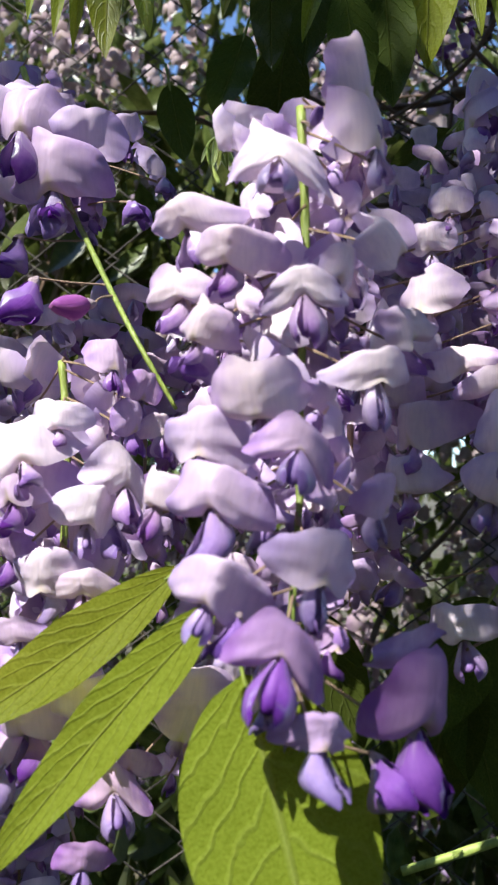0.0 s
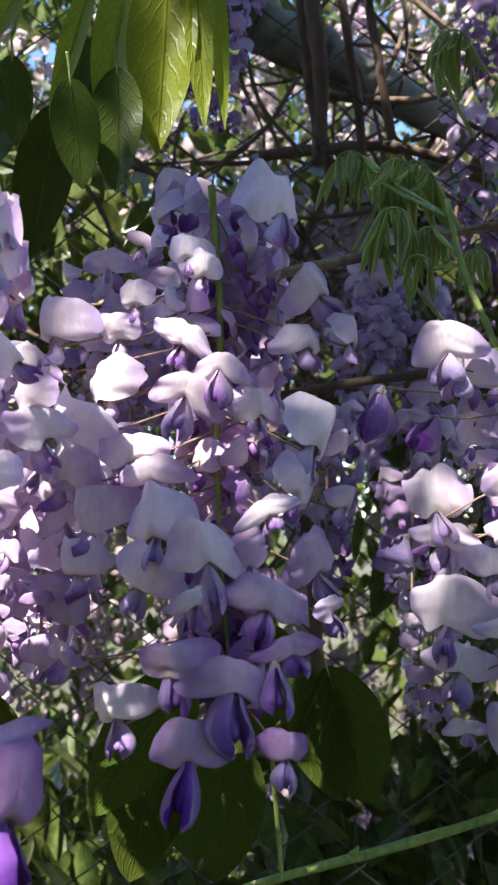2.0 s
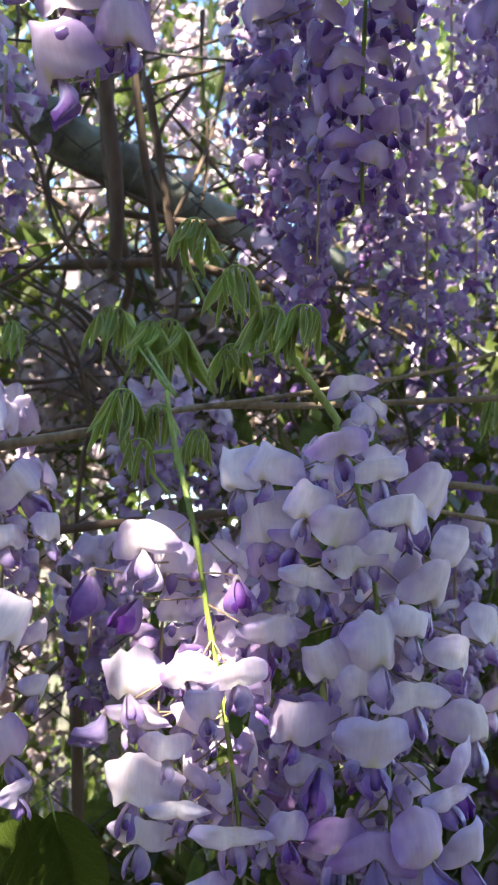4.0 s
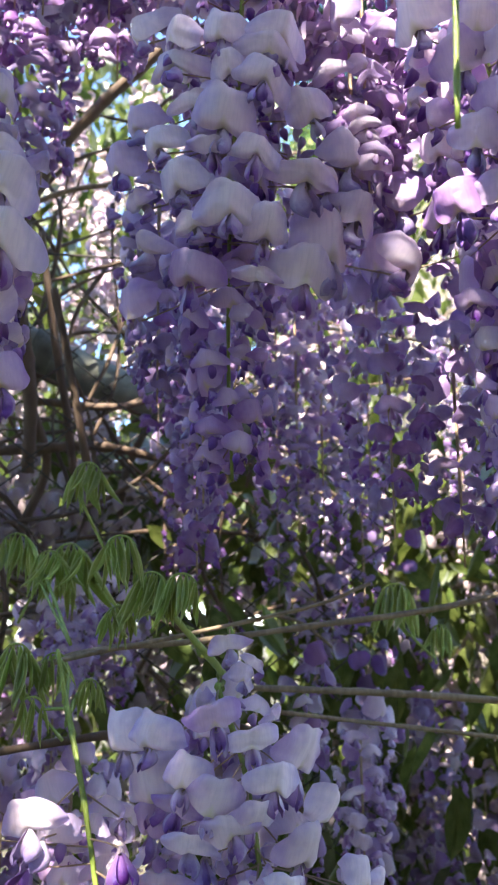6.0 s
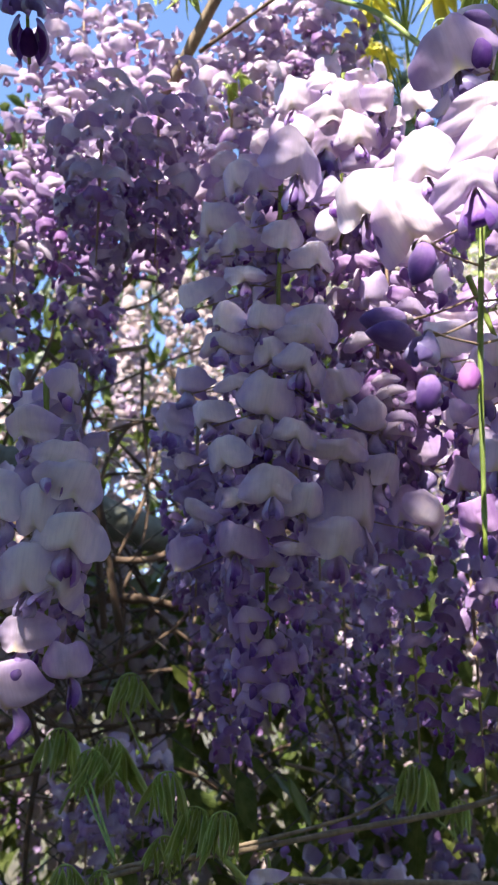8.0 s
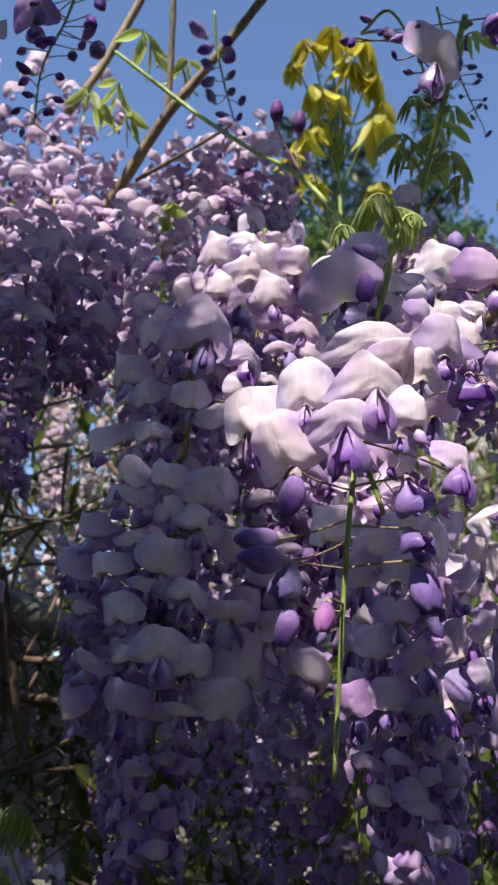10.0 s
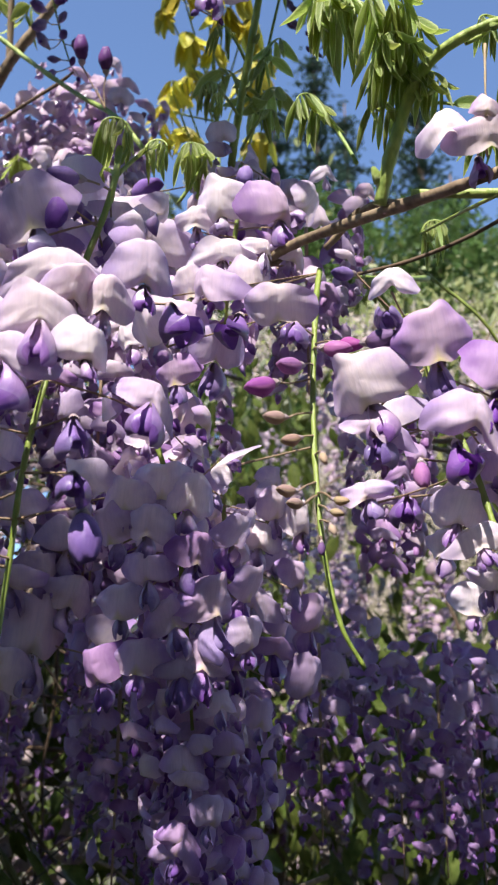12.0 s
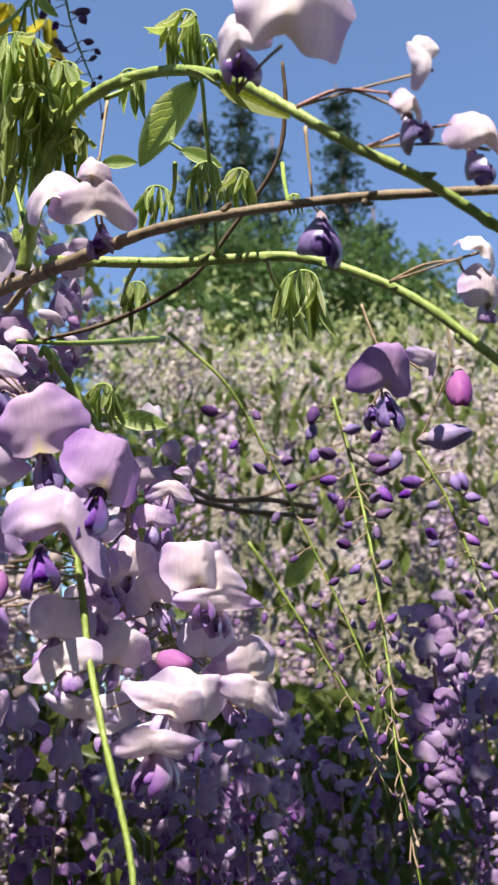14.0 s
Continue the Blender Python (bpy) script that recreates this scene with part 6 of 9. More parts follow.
add_florets(ob, line, [
    ('b', 0.8, -6.9, -59.8, 10.1, 2, -67, -46, -2),
    ('b', 18.8, -29.4, -76.9, 7.8, 2, 45, -32, 4),
    ('b', 3.2, -16.6, -73.7, 9.6, 2, -61, -42, -3),
    ('b', 24.3, -31.8, -82.2, 8.1, 1, 31, -30, 4),
    ('b', 6.1, -27.5, -93.4, 8.3, 2, -75, 10, 3),
    ('b', 16.1, -38.5, -103.6, 7.2, 1, 41, 10, 2),
    ('b', 6.7, -34.1, -110.4, 6.3, 2, -107, -68, 1),
    ('b', 17.6, -43.7, -116.3, 5.6, 2, 37, -64, -3),
])

ob, line = raceme_thing('cluster of brown-violet buds against the sky', [(0.5028, 0.2650, 2.4483), (0.5119, 0.2650, 2.4063), (0.5239, 0.2615, 2.3694), (0.5360, 0.2605, 2.3410)], group='budding racemes', girth=0.0010)
add_florets(ob, line, [
    ('b', -11.4, -0.3, -31.0, 11.9, 3, -58, -57, -2),
    ('b', 23.6, -9.9, -16.5, 13.9, 3, 18, -42, 2),
    ('b', -10.9, 9.5, -34.2, 12.5, 3, -60, -82, 3),
    ('b', 13.7, -16.6, -44.3, 13.9, 3, 40, -12, -0),
    ('b', -4.1, -4.8, -55.8, 11.3, 3, -56, -78, 0),
    ('b', 14.9, -16.7, -51.0, 13.0, 3, 27, -69, 3),
    ('b', -0.2, -4.6, -69.9, 10.8, 3, -50, 9, -2),
    ('b', 19.7, -18.4, -72.4, 10.3, 3, 40, -38, -3),
    ('b', 2.2, -6.6, -75.5, 10.3, 3, -84, 19, 0),
    ('b', 26.5, -19.2, -80.0, 8.6, 3, 18, -53, -3),
])
add_florets(ob, line, [
    ('b', 3.6, 1.5, -83.4, 10.9, 3, -62, 14, 3),
    ('b', 23.1, -19.7, -87.8, 7.7, 3, 15, 6, -1),
    ('b', 4.6, -3.5, -86.6, 8.6, 3, -107, 8, -1),
    ('b', 24.6, -18.2, -110.8, 7.2, 3, -2, 0, 2),
    ('b', 12.3, -10.7, -99.6, 7.7, 3, -57, -22, 2),
    ('b', 29.2, -20.5, -104.0, 6.4, 3, -6, -12, 1),
    ('b', 15.1, -6.2, -110.7, 6.4, 3, -85, 22, 2),
    ('b', 29.7, -20.2, -112.0, 5.9, 3, 36, -71, -1),
    ('b', 21.4, -12.6, -119.1, 5.9, 3, -57, 11, 2),
    ('b', 34.5, -16.0, -133.4, 6.8, 3, 8, 21, 2),
])

ob, line = raceme_thing('spray of dark buds and one open pale flower against the sky', [(0.3549, 0.1433, 2.2520), (0.3689, 0.1323, 2.2660), (0.3849, 0.1269, 2.2324), (0.3923, 0.1247, 2.1994)], group='budding racemes', girth=0.0010)
add_florets(ob, line, [
    ('b', -14.7, -5.5, -16.5, 10.3, 3, -62, -33, 1),
    ('b', 9.2, -19.1, -14.2, 13.3, 3, 40, -66, 2),
    ('b', -11.7, -7.8, -18.5, 10.6, 2, -60, -72, 2),
    ('b', 11.4, -25.5, -20.7, 10.5, 2, 48, 12, 0),
    ('b', -6.1, -16.0, -4.9, 8.9, 2, -90, 0, 1),
    ('b', 18.0, -32.5, -18.3, 8.7, 3, 5, 12, -0),
    ('b', 4.8, -14.7, -10.0, 8.6, 2, -53, -58, -2),
    ('b', 25.0, -29.4, -33.8, 9.7, 3, 5, -21, -1),
    ('b', 11.0, -19.5, -28.4, 6.4, 3, -44, 15, 1),
    ('b', 30.9, -27.9, -40.4, 7.4, 2, 21, -41, -2),
])
add_florets(ob, line, [
    ('b', 18.0, -22.9, -41.6, 7.1, 2, -97, -5, 2),
    ('b', 26.6, -33.4, -56.2, 6.9, 2, 43, -3, 3),
    ('b', 20.2, -27.7, -57.8, 6.9, 2, -94, -58, -1),
    ('b', 33.7, -32.8, -63.7, 5.3, 3, 46, -72, 2),
    ('u', 31.1, -31.2, -29.6, 37.8, 0, -7, -10, 16),
    ('k', 49.1, -23.3, -22.3, 24.3, 2, -7, -51, 4),
    ('k', 73.8, -38.8, 5.0, 24.5, 2, -6, -50, 2),
])

ob, line = raceme_thing('spray of dark violet buds hanging from a twig', [(0.1960, 0.2541, 2.3448), (0.1906, 0.2691, 2.3105), (0.1794, 0.2823, 2.2724), (0.1797, 0.2917, 2.2316)], group='budding racemes', girth=0.0010)
add_florets(ob, line, [
    ('b', -21.9, 3.0, -20.3, 18.0, 3, -67, -30, 1),
    ('b', 15.7, -8.6, -27.4, 14.1, 2, 18, -57, 1),
    ('b', -26.8, 17.0, -30.4, 13.8, 3, -73, -43, -2),
    ('b', 13.2, -7.1, -35.1, 16.0, 2, 34, -70, 0),
    ('b', -24.6, 11.6, -45.5, 18.3, 2, -40, -84, -3),
    ('b', 9.1, -2.9, -48.9, 14.0, 2, 49, -58, 4),
    ('b', -24.5, 11.2, -47.2, 14.8, 2, -97, -67, -0),
    ('b', 7.0, -2.9, -51.7, 12.0, 2, 19, -18, 1),
    ('b', -16.5, 4.5, -68.9, 11.9, 2, -75, -43, -2),
    ('b', 8.7, 0.3, -54.1, 15.2, 2, 27, 23, 1),
])
add_florets(ob, line, [
    ('b', -21.1, 7.8, -69.3, 15.3, 2, -60, -54, 1),
    ('b', 5.4, 3.7, -64.7, 10.9, 2, 11, -12, -3),
    ('b', -32.5, 20.9, -70.4, 10.9, 2, -59, -60, -2),
    ('b', -0.0, 4.7, -74.7, 13.5, 3, -4, -35, -1),
    ('b', -29.7, 17.0, -87.0, 13.0, 3, -90, 24, -3),
    ('b', -6.0, 8.6, -92.0, 11.1, 3, 29, -34, 2),
    ('b', -28.7, 18.3, -97.0, 11.1, 2, -66, -66, 3),
    ('b', -4.7, 12.4, -107.7, 9.9, 2, 52, -36, 1),
    ('b', -24.7, 17.2, -107.2, 8.7, 2, -97, 2, -3),
    ('b', -8.7, 14.0, -117.7, 10.3, 2, 19, -56, -3),
])
add_florets(ob, line, [
    ('b', -30.3, 24.6, -116.9, 8.4, 3, -89, -49, -2),
    ('b', -11.4, 14.4, -119.3, 9.9, 2, -6, -72, 1),
    ('b', -24.4, 24.0, -133.2, 7.6, 2, -96, -79, -2),
    ('b', -3.7, 18.9, -134.0, 9.1, 2, 5, -32, 2),
    ('b', 18.1, 11.5, -56.9, 23.8, 1, -1, -51, 28),
    ('d', -28.0, 23.2, -31.3, 32.5, 2, -20, -22, -1),
])

ob, line = raceme_thing('spray of lilac buds against the sky', [(0.3174, 0.3247, 2.4202), (0.3249, 0.3335, 2.3884), (0.3355, 0.3366, 2.3533), (0.3462, 0.3414, 2.3286)], group='budding racemes', girth=0.0010)
add_florets(ob, line, [
    ('b', -13.6, 1.3, -23.3, 20.9, 1, -65, 9, 0),
    ('b', 9.9, -9.1, -35.4, 17.5, 2, 2, -51, 3),
    ('b', -6.3, 0.7, -41.8, 17.9, 1, -75, -41, -1),
    ('b', 14.9, -6.5, -45.4, 17.0, 1, 47, -78, -0),
    ('b', -2.8, 2.7, -55.2, 16.0, 1, -65, -19, 3),
    ('b', 12.3, -6.1, -51.4, 13.7, 1, 36, -34, 1),
    ('b', -0.2, 6.5, -69.2, 17.0, 1, -81, -50, 1),
    ('b', 15.9, -4.9, -65.4, 11.7, 1, 23, 8, 1),
    ('b', 3.6, 8.5, -80.7, 14.6, 1, -51, 16, 1),
    ('b', 17.7, -3.2, -80.0, 13.1, 1, -4, -15, 1),
])
add_florets(ob, line, [
    ('b', 3.9, 8.9, -81.5, 9.9, 2, -48, -39, -1),
    ('b', 27.9, -2.3, -84.9, 12.2, 1, -3, 2, 4),
    ('b', 13.1, 7.3, -97.2, 10.3, 2, -106, 0, 0),
    ('b', 27.1, 0.5, -99.6, 9.4, 2, 1, 10, -1),
    ('b', 13.6, 12.8, -105.5, 10.8, 1, -56, -41, 4),
    ('b', 33.5, 3.8, -112.0, 7.5, 2, 9, -56, -1),
])

# ---------------------------------------------------------------- twigs, shoots and vines

stem_thing('brown_twig', 'smooth tan-brown woody twig with a dark ring', 'twig', [(0.4180, 0.1428, 2.0601, 0.00260), (0.4369, 0.1098, 2.0658, 0.00272), (0.4619, 0.0264, 2.0494, 0.00263), (0.4838, -0.0209, 2.0437, 0.00192), (0.5192, -0.0643, 2.0375, 0.00163), (0.5468, -0.0890, 2.0336, 0.00158), (0.5758, -0.1091, 2.0313, 0.00140)], TWIG)
stem_thing('green_shoot', 'arching yellow-green climbing shoot', 'shoot', [(0.4479, 0.0548, 2.0563, 0.00316), (0.4486, 0.0436, 2.0775, 0.00315), (0.4522, 0.0234, 2.1057, 0.00272), (0.4631, 0.0023, 2.1147, 0.00229), (0.4801, -0.0219, 2.1113, 0.00204), (0.4919, -0.0522, 2.0881, 0.00187), (0.5017, -0.0739, 2.0636, 0.00174), (0.5174, -0.0883, 2.0432, 0.00167), (0.5389, -0.0985, 2.0287, 0.00164), (0.5615, -0.1061, 2.0123, 0.00163)], SHOOT)
stem_thing('green_shoot', 'straight green climbing shoot with nodes', 'shoot', [(0.4563, 0.0410, 2.0559, 0.00219), (0.4967, 0.0109, 2.0489, 0.00213), (0.5191, -0.0051, 2.0480, 0.00192), (0.5386, -0.0201, 2.0454, 0.00190), (0.5579, -0.0371, 2.0328, 0.00184), (0.5739, -0.0519, 2.0160, 0.00178), (0.5965, -0.0669, 1.9882, 0.00171)], SHOOT)
stem_thing('thin_twig', 'thin dark dry twig with small thorns', 'twig', [(0.4703, 0.1257, 2.0591, 0.00085), (0.4990, 0.0973, 2.0628, 0.00111), (0.5238, 0.0574, 2.0708, 0.00105), (0.5363, 0.0315, 2.0897, 0.00103), (0.5459, 0.0086, 2.1110, 0.00101), (0.5454, -0.0024, 2.1333, 0.00100), (0.5416, -0.0079, 2.1522, 0.00075)], BARK)
stem_thing('thin_shoot', 'thin upright green stalk', 'shoot', [(0.4962, -0.0222, 2.1121, 0.00086), (0.5006, -0.0166, 2.0922, 0.00086), (0.5062, -0.0108, 2.0702, 0.00086), (0.5120, -0.0017, 2.0488, 0.00087)], SHOOT)
stem_thing('thin_shoot', 'pale green side shoot with nodes', 'shoot', [(0.4609, 0.1202, 2.0550, 0.00108), (0.4981, 0.1320, 2.0669, 0.00139), (0.5611, 0.1802, 2.1040, 0.00191)], SHOOT)
stem_thing('green_shoot', 'grey-green side stem under flowers', 'shoot', [(0.4791, 0.1109, 2.0443, 0.00183), (0.4716, 0.1061, 2.0465, 0.00189), (0.4862, 0.1057, 2.0285, 0.00189), (0.5010, 0.1057, 2.0091, 0.00167)], SHOOT)
stem_thing('brown_twig', 'thin brown twig in the sunlit growth', 'twig', [(0.6401, 0.3640, 2.0793, 0.00181), (0.6759, 0.3535, 2.0590, 0.00218), (0.7084, 0.3260, 2.0556, 0.00215), (0.7408, 0.3012, 2.0458, 0.00211)], TWIG)
stem_thing('brown_twig', 'thin brown twig in the sunlit growth', 'twig', [(0.6671, 0.3796, 2.0648, 0.00224), (0.7065, 0.3630, 2.0550, 0.00224), (0.7519, 0.3198, 2.0444, 0.00181)], TWIG)
stem_thing('woody_branch', 'brown woody branch rising against the sky', 'branch', [(0.2561, 0.4853, 2.2723, 0.00464), (0.2729, 0.4558, 2.3022, 0.00495), (0.3005, 0.4006, 2.3582, 0.00482), (0.3216, 0.3743, 2.3902, 0.00414), (0.3388, 0.3519, 2.4158, 0.00411), (0.3648, 0.3146, 2.4563, 0.00371)], TWIG)
stem_thing('woody_branch', 'brown woody branch rising against the sky', 'branch', [(0.3031, 0.4000, 2.3568, 0.00274), (0.2985, 0.3831, 2.4073, 0.00274), (0.2905, 0.3630, 2.4698, 0.00274)], TWIG)
stem_thing('woody_branch', 'brown woody branch among pale flowers', 'branch', [(0.2234, 0.4580, 2.3814, 0.00395), (0.2473, 0.4416, 2.4295, 0.00400), (0.2734, 0.4163, 2.4992, 0.00405), (0.2799, 0.4058, 2.5199, 0.00367)], TWIG)
stem_thing('thin_shoot', 'long thin green tendril', 'shoot', [(0.2467, 0.3757, 2.3921, 0.00151), (0.2907, 0.3520, 2.3459, 0.00186), (0.3153, 0.3313, 2.3132, 0.00181), (0.3452, 0.2917, 2.2636, 0.00170), (0.3658, 0.2530, 2.2220, 0.00193), (0.3888, 0.2192, 2.1646, 0.00181)], SHOOT)
stem_thing('thin_twig', 'thin dark twig against the sky', 'twig', [(0.2857, 0.4263, 2.3056, 0.00203), (0.3171, 0.3958, 2.3221, 0.00150), (0.3421, 0.3790, 2.3397, 0.00150), (0.3517, 0.3627, 2.3421, 0.00099)], BARK)
stem_thing('green_shoot', 'upright fresh green shoot', 'shoot', [(0.4339, 0.2099, 2.1736, 0.00256), (0.4325, 0.1965, 2.1966, 0.00254), (0.4308, 0.1753, 2.2258, 0.00250), (0.4299, 0.1477, 2.2721, 0.00217), (0.4297, 0.1353, 2.2912, 0.00215)], SHOOT)
stem_thing('woody_branch', 'brown twig end above the flowers', 'branch', [(0.4554, 0.1227, 2.0717, 0.00184), (0.4642, 0.0927, 2.0810, 0.00197), (0.4736, 0.0688, 2.0728, 0.00188)], TWIG)
old_vine = stem_thing('old_vine', 'thick mossy grey vine trunk', 'vine trunk', [(0.0357, 0.7861, 2.0711, 0.02268), (0.1111, 0.7923, 2.0360, 0.02322), (0.1788, 0.8000, 2.0040, 0.02489), (0.2493, 0.8065, 1.9769, 0.02314), (0.3129, 0.8240, 1.9587, 0.02152), (0.4288, 0.8698, 1.9437, 0.01928), (0.5981, 0.9327, 1.9370, 0.01838)], MOSSY)
for i, (x, y, z, g) in enumerate([(0.060, 0.000, -0.028, 0.0245), (0.130, 0.004, -0.060, 0.0262), (0.205, 0.016, -0.090, 0.0248)]):
    # swollen rings where old shoots were cut
    ring = [(x - 0.009 + 0.006 * q, y, z + 0.004 - 0.0026 * q, g * (0.93 + 0.09 * math.sin(math.pi * q / 4))) for q in range(5)]
    part("branch_collar", tube("branch_collar", ring, 14, 3, 0.06, 0.0, i, [MOSSY]), old_vine)
stem_thing('woody_vine', 'dark upright woody vine', 'vine stem', [(0.2159, 0.7392, 2.0977, 0.00702), (0.2158, 0.7401, 1.9957, 0.00694), (0.2319, 0.7665, 1.9087, 0.00601), (0.2513, 0.7888, 1.8507, 0.00503), (0.2228, 0.8045, 1.7719, 0.00503)], BARK)
stem_thing('woody_vine', 'dark upright woody vine', 'vine stem', [(0.1847, 0.8048, 2.1352, 0.00579), (0.1912, 0.8108, 2.0663, 0.00579), (0.1739, 0.8202, 2.0197, 0.00521)], BARK)
stem_thing('woody_vine', 'reddish-brown upright vine before a trunk', 'vine stem', [(0.2289, 0.6974, 2.0724, 0.00360), (0.2473, 0.7053, 1.9603, 0.00411), (0.2626, 0.7193, 1.8932, 0.00417), (0.2726, 0.7336, 1.8346, 0.00369)], BARK)
stem_thing('woody_vine', 'thin looping vine in the shade', 'vine stem', [(0.1282, 0.6815, 1.9704, 0.00193), (0.1543, 0.6808, 1.9184, 0.00193), (0.1711, 0.6825, 1.8660, 0.00193), (0.2061, 0.6786, 1.8238, 0.00193)], BARK)
stem_thing('woody_vine', 'thin slanting vine in the shade', 'vine stem', [(0.2005, 0.6731, 1.8861, 0.00193), (0.1768, 0.6832, 1.8470, 0.00193), (0.1453, 0.6936, 1.8221, 0.00193), (0.1089, 0.7048, 1.8019, 0.00145)], BARK)
stem_thing('woody_twig', 'grey-brown level twig below young leaves', 'twig', [(0.0804, 0.4203, 1.6283, 0.00292), (0.1137, 0.4113, 1.6364, 0.00292), (0.1554, 0.4001, 1.6448, 0.00272), (0.1979, 0.3939, 1.6543, 0.00252), (0.2269, 0.3909, 1.6641, 0.00163), (0.2855, 0.3806, 1.6752, 0.00140), (0.3690, 0.3634, 1.6929, 0.00118), (0.4089, 0.3625, 1.7069, 0.00120)], TWIG)
stem_thing('woody_twig', 'grey-brown level twig below young leaves', 'twig', [(0.1985, 0.3987, 1.6562, 0.00183), (0.2435, 0.3967, 1.6686, 0.00187), (0.3057, 0.3914, 1.6733, 0.00191), (0.3851, 0.3917, 1.6820, 0.00199), (0.4819, 0.3874, 1.6941, 0.00207), (0.5870, 0.3901, 1.7184, 0.00194)], TWIG)
stem_thing('woody_twig', 'dark level twig behind flowers', 'twig', [(0.1334, 0.5254, 1.5901, 0.00252), (0.1878, 0.5006, 1.6009, 0.00276), (0.2560, 0.4829, 1.6106, 0.00276), (0.3349, 0.4732, 1.6173, 0.00252), (0.3915, 0.4608, 1.6045, 0.00223)], BARK)
stem_thing('woody_post', 'dark slender upright stem', 'vine stem', [(0.1867, 0.5762, 1.5752, 0.00478), (0.1950, 0.5811, 1.5120, 0.00438), (0.2039, 0.5864, 1.4448, 0.00438), (0.2107, 0.5965, 1.3379, 0.00438)], BARK)
stem_thing('green_shoot', 'green stem that carries young leaves and a raceme', 'shoot', [(0.2561, 0.3318, 1.7126, 0.00104), (0.2728, 0.3302, 1.6905, 0.00147), (0.2872, 0.3336, 1.6750, 0.00189), (0.3063, 0.3414, 1.6557, 0.00216), (0.2981, 0.3242, 1.6497, 0.00196)], SHOOT)
stem_thing('green_shoot', 'green stem that carries a pale raceme', 'shoot', [(0.2187, 0.3612, 1.6703, 0.00108), (0.2237, 0.3579, 1.6420, 0.00150), (0.2276, 0.3536, 1.6250, 0.00189)], SHOOT)
stem_thing('green_shoot', 'long sunlit green shoot near the ground', 'shoot', [(0.0880, 0.5023, 1.2893, 0.00251), (0.1607, 0.4917, 1.3162, 0.00251), (0.2304, 0.4818, 1.3366, 0.00276), (0.2937, 0.4728, 1.3569, 0.00251), (0.3571, 0.4637, 1.3772, 0.00225)], SHOOT)
stem_thing('green_shoot', 'thin green hanging stem', 'shoot', [(0.1587, 0.4856, 1.3930, 0.00125), (0.1621, 0.4878, 1.3610, 0.00125), (0.1671, 0.4909, 1.3163, 0.00125)], SHOOT)
stem_thing('tree_trunk', 'greenish shaded trunk behind flowers', 'trunk', [(0.8664, 1.4216, 2.0911, 0.02263), (0.8854, 1.4416, 1.9806, 0.02263), (0.9151, 1.4581, 1.8698, 0.02036), (0.9375, 1.4875, 1.7151, 0.02036), (0.9539, 1.5296, 1.5164, 0.02036), (0.9950, 1.6479, 0.9647, 0.02036)], MOSSY)
stem_thing('tree_trunk', 'pale grey trunk half hidden by flowers', 'trunk', [(1.0125, 1.8513, 2.0793, 0.02546), (1.0392, 1.8886, 1.8859, 0.02828), (1.0585, 1.9482, 1.6101, 0.02828), (1.0956, 2.0678, 1.0584, 0.03111)], MOSSY)
stem_thing('woody_vine', 'dark slanting vine among flowers', 'vine stem', [(0.5795, 1.1328, 1.8502, 0.01389), (0.6511, 1.1550, 1.7919, 0.01331), (0.7121, 1.1674, 1.7440, 0.00900), (0.7692, 1.1555, 1.7122, 0.00630)], BARK)
stem_thing('woody_vine', 'dark upright vine among flowers', 'vine stem', [(0.9197, 1.2197, 1.6829, 0.01928), (0.9320, 1.2494, 1.5418, 0.01736), (0.9470, 1.2894, 1.3536, 0.01736), (0.9717, 1.3487, 1.0714, 0.01736)], BARK)
stem_thing('woody_twig', 'thin sunlit twig in the shade', 'twig', [(0.4660, 0.7205, 1.6982, 0.00179), (0.5050, 0.7101, 1.6862, 0.00179), (0.5463, 0.7041, 1.6527, 0.00133)], TWIG)
stem_thing('woody_twig', 'level brown twigs tangled together', 'twig', [(0.3540, 0.4690, 1.6408, 0.00219), (0.4221, 0.4466, 1.6376, 0.00247), (0.4932, 0.4454, 1.6324, 0.00255), (0.5683, 0.4433, 1.6249, 0.00263)], TWIG)
stem_thing('woody_twig', 'level thin twig among young leaves', 'twig', [(0.3778, 0.4430, 1.6253, 0.00150), (0.4422, 0.4450, 1.6159, 0.00155), (0.5495, 0.4337, 1.6013, 0.00160)], TWIG)
stem_thing('woody_branch', 'brown branch behind violet flowers', 'branch', [(0.1715, 0.8021, 2.0014, 0.00666), (0.2171, 0.7583, 2.1195, 0.00623), (0.2454, 0.7338, 2.1814, 0.00580), (0.2861, 0.7080, 2.2312, 0.00623), (0.3190, 0.6891, 2.2633, 0.00623), (0.3683, 0.6604, 2.3129, 0.00580)], BARK)
stem_thing('woody_branch', 'tan level branch behind flowers', 'branch', [(0.2181, 0.7363, 2.1194, 0.00287), (0.2598, 0.7188, 2.1331, 0.00287), (0.3064, 0.7112, 2.1440, 0.00248)], TWIG)
stem_thing('woody_vine', 'dark upright vine among flowers', 'vine stem', [(0.1969, 0.6750, 2.0437, 0.00765), (0.2143, 0.6883, 1.9635, 0.00710), (0.2259, 0.7010, 1.8941, 0.00656), (0.2268, 0.7160, 1.8302, 0.00601)], BARK)
stem_thing('woody_vine', 'thin brown upright vine', 'vine stem', [(0.2357, 0.6223, 1.9826, 0.00360), (0.2512, 0.6315, 1.9222, 0.00360), (0.2736, 0.6468, 1.8266, 0.00360)], BARK)
stem_thing('woody_branch', 'dark level branch behind flowers', 'branch', [(0.1831, 0.7776, 1.8613, 0.00550), (0.2323, 0.7604, 1.8632, 0.00550), (0.3067, 0.7555, 1.8684, 0.00485), (0.3936, 0.7618, 1.8544, 0.00373)], BARK)
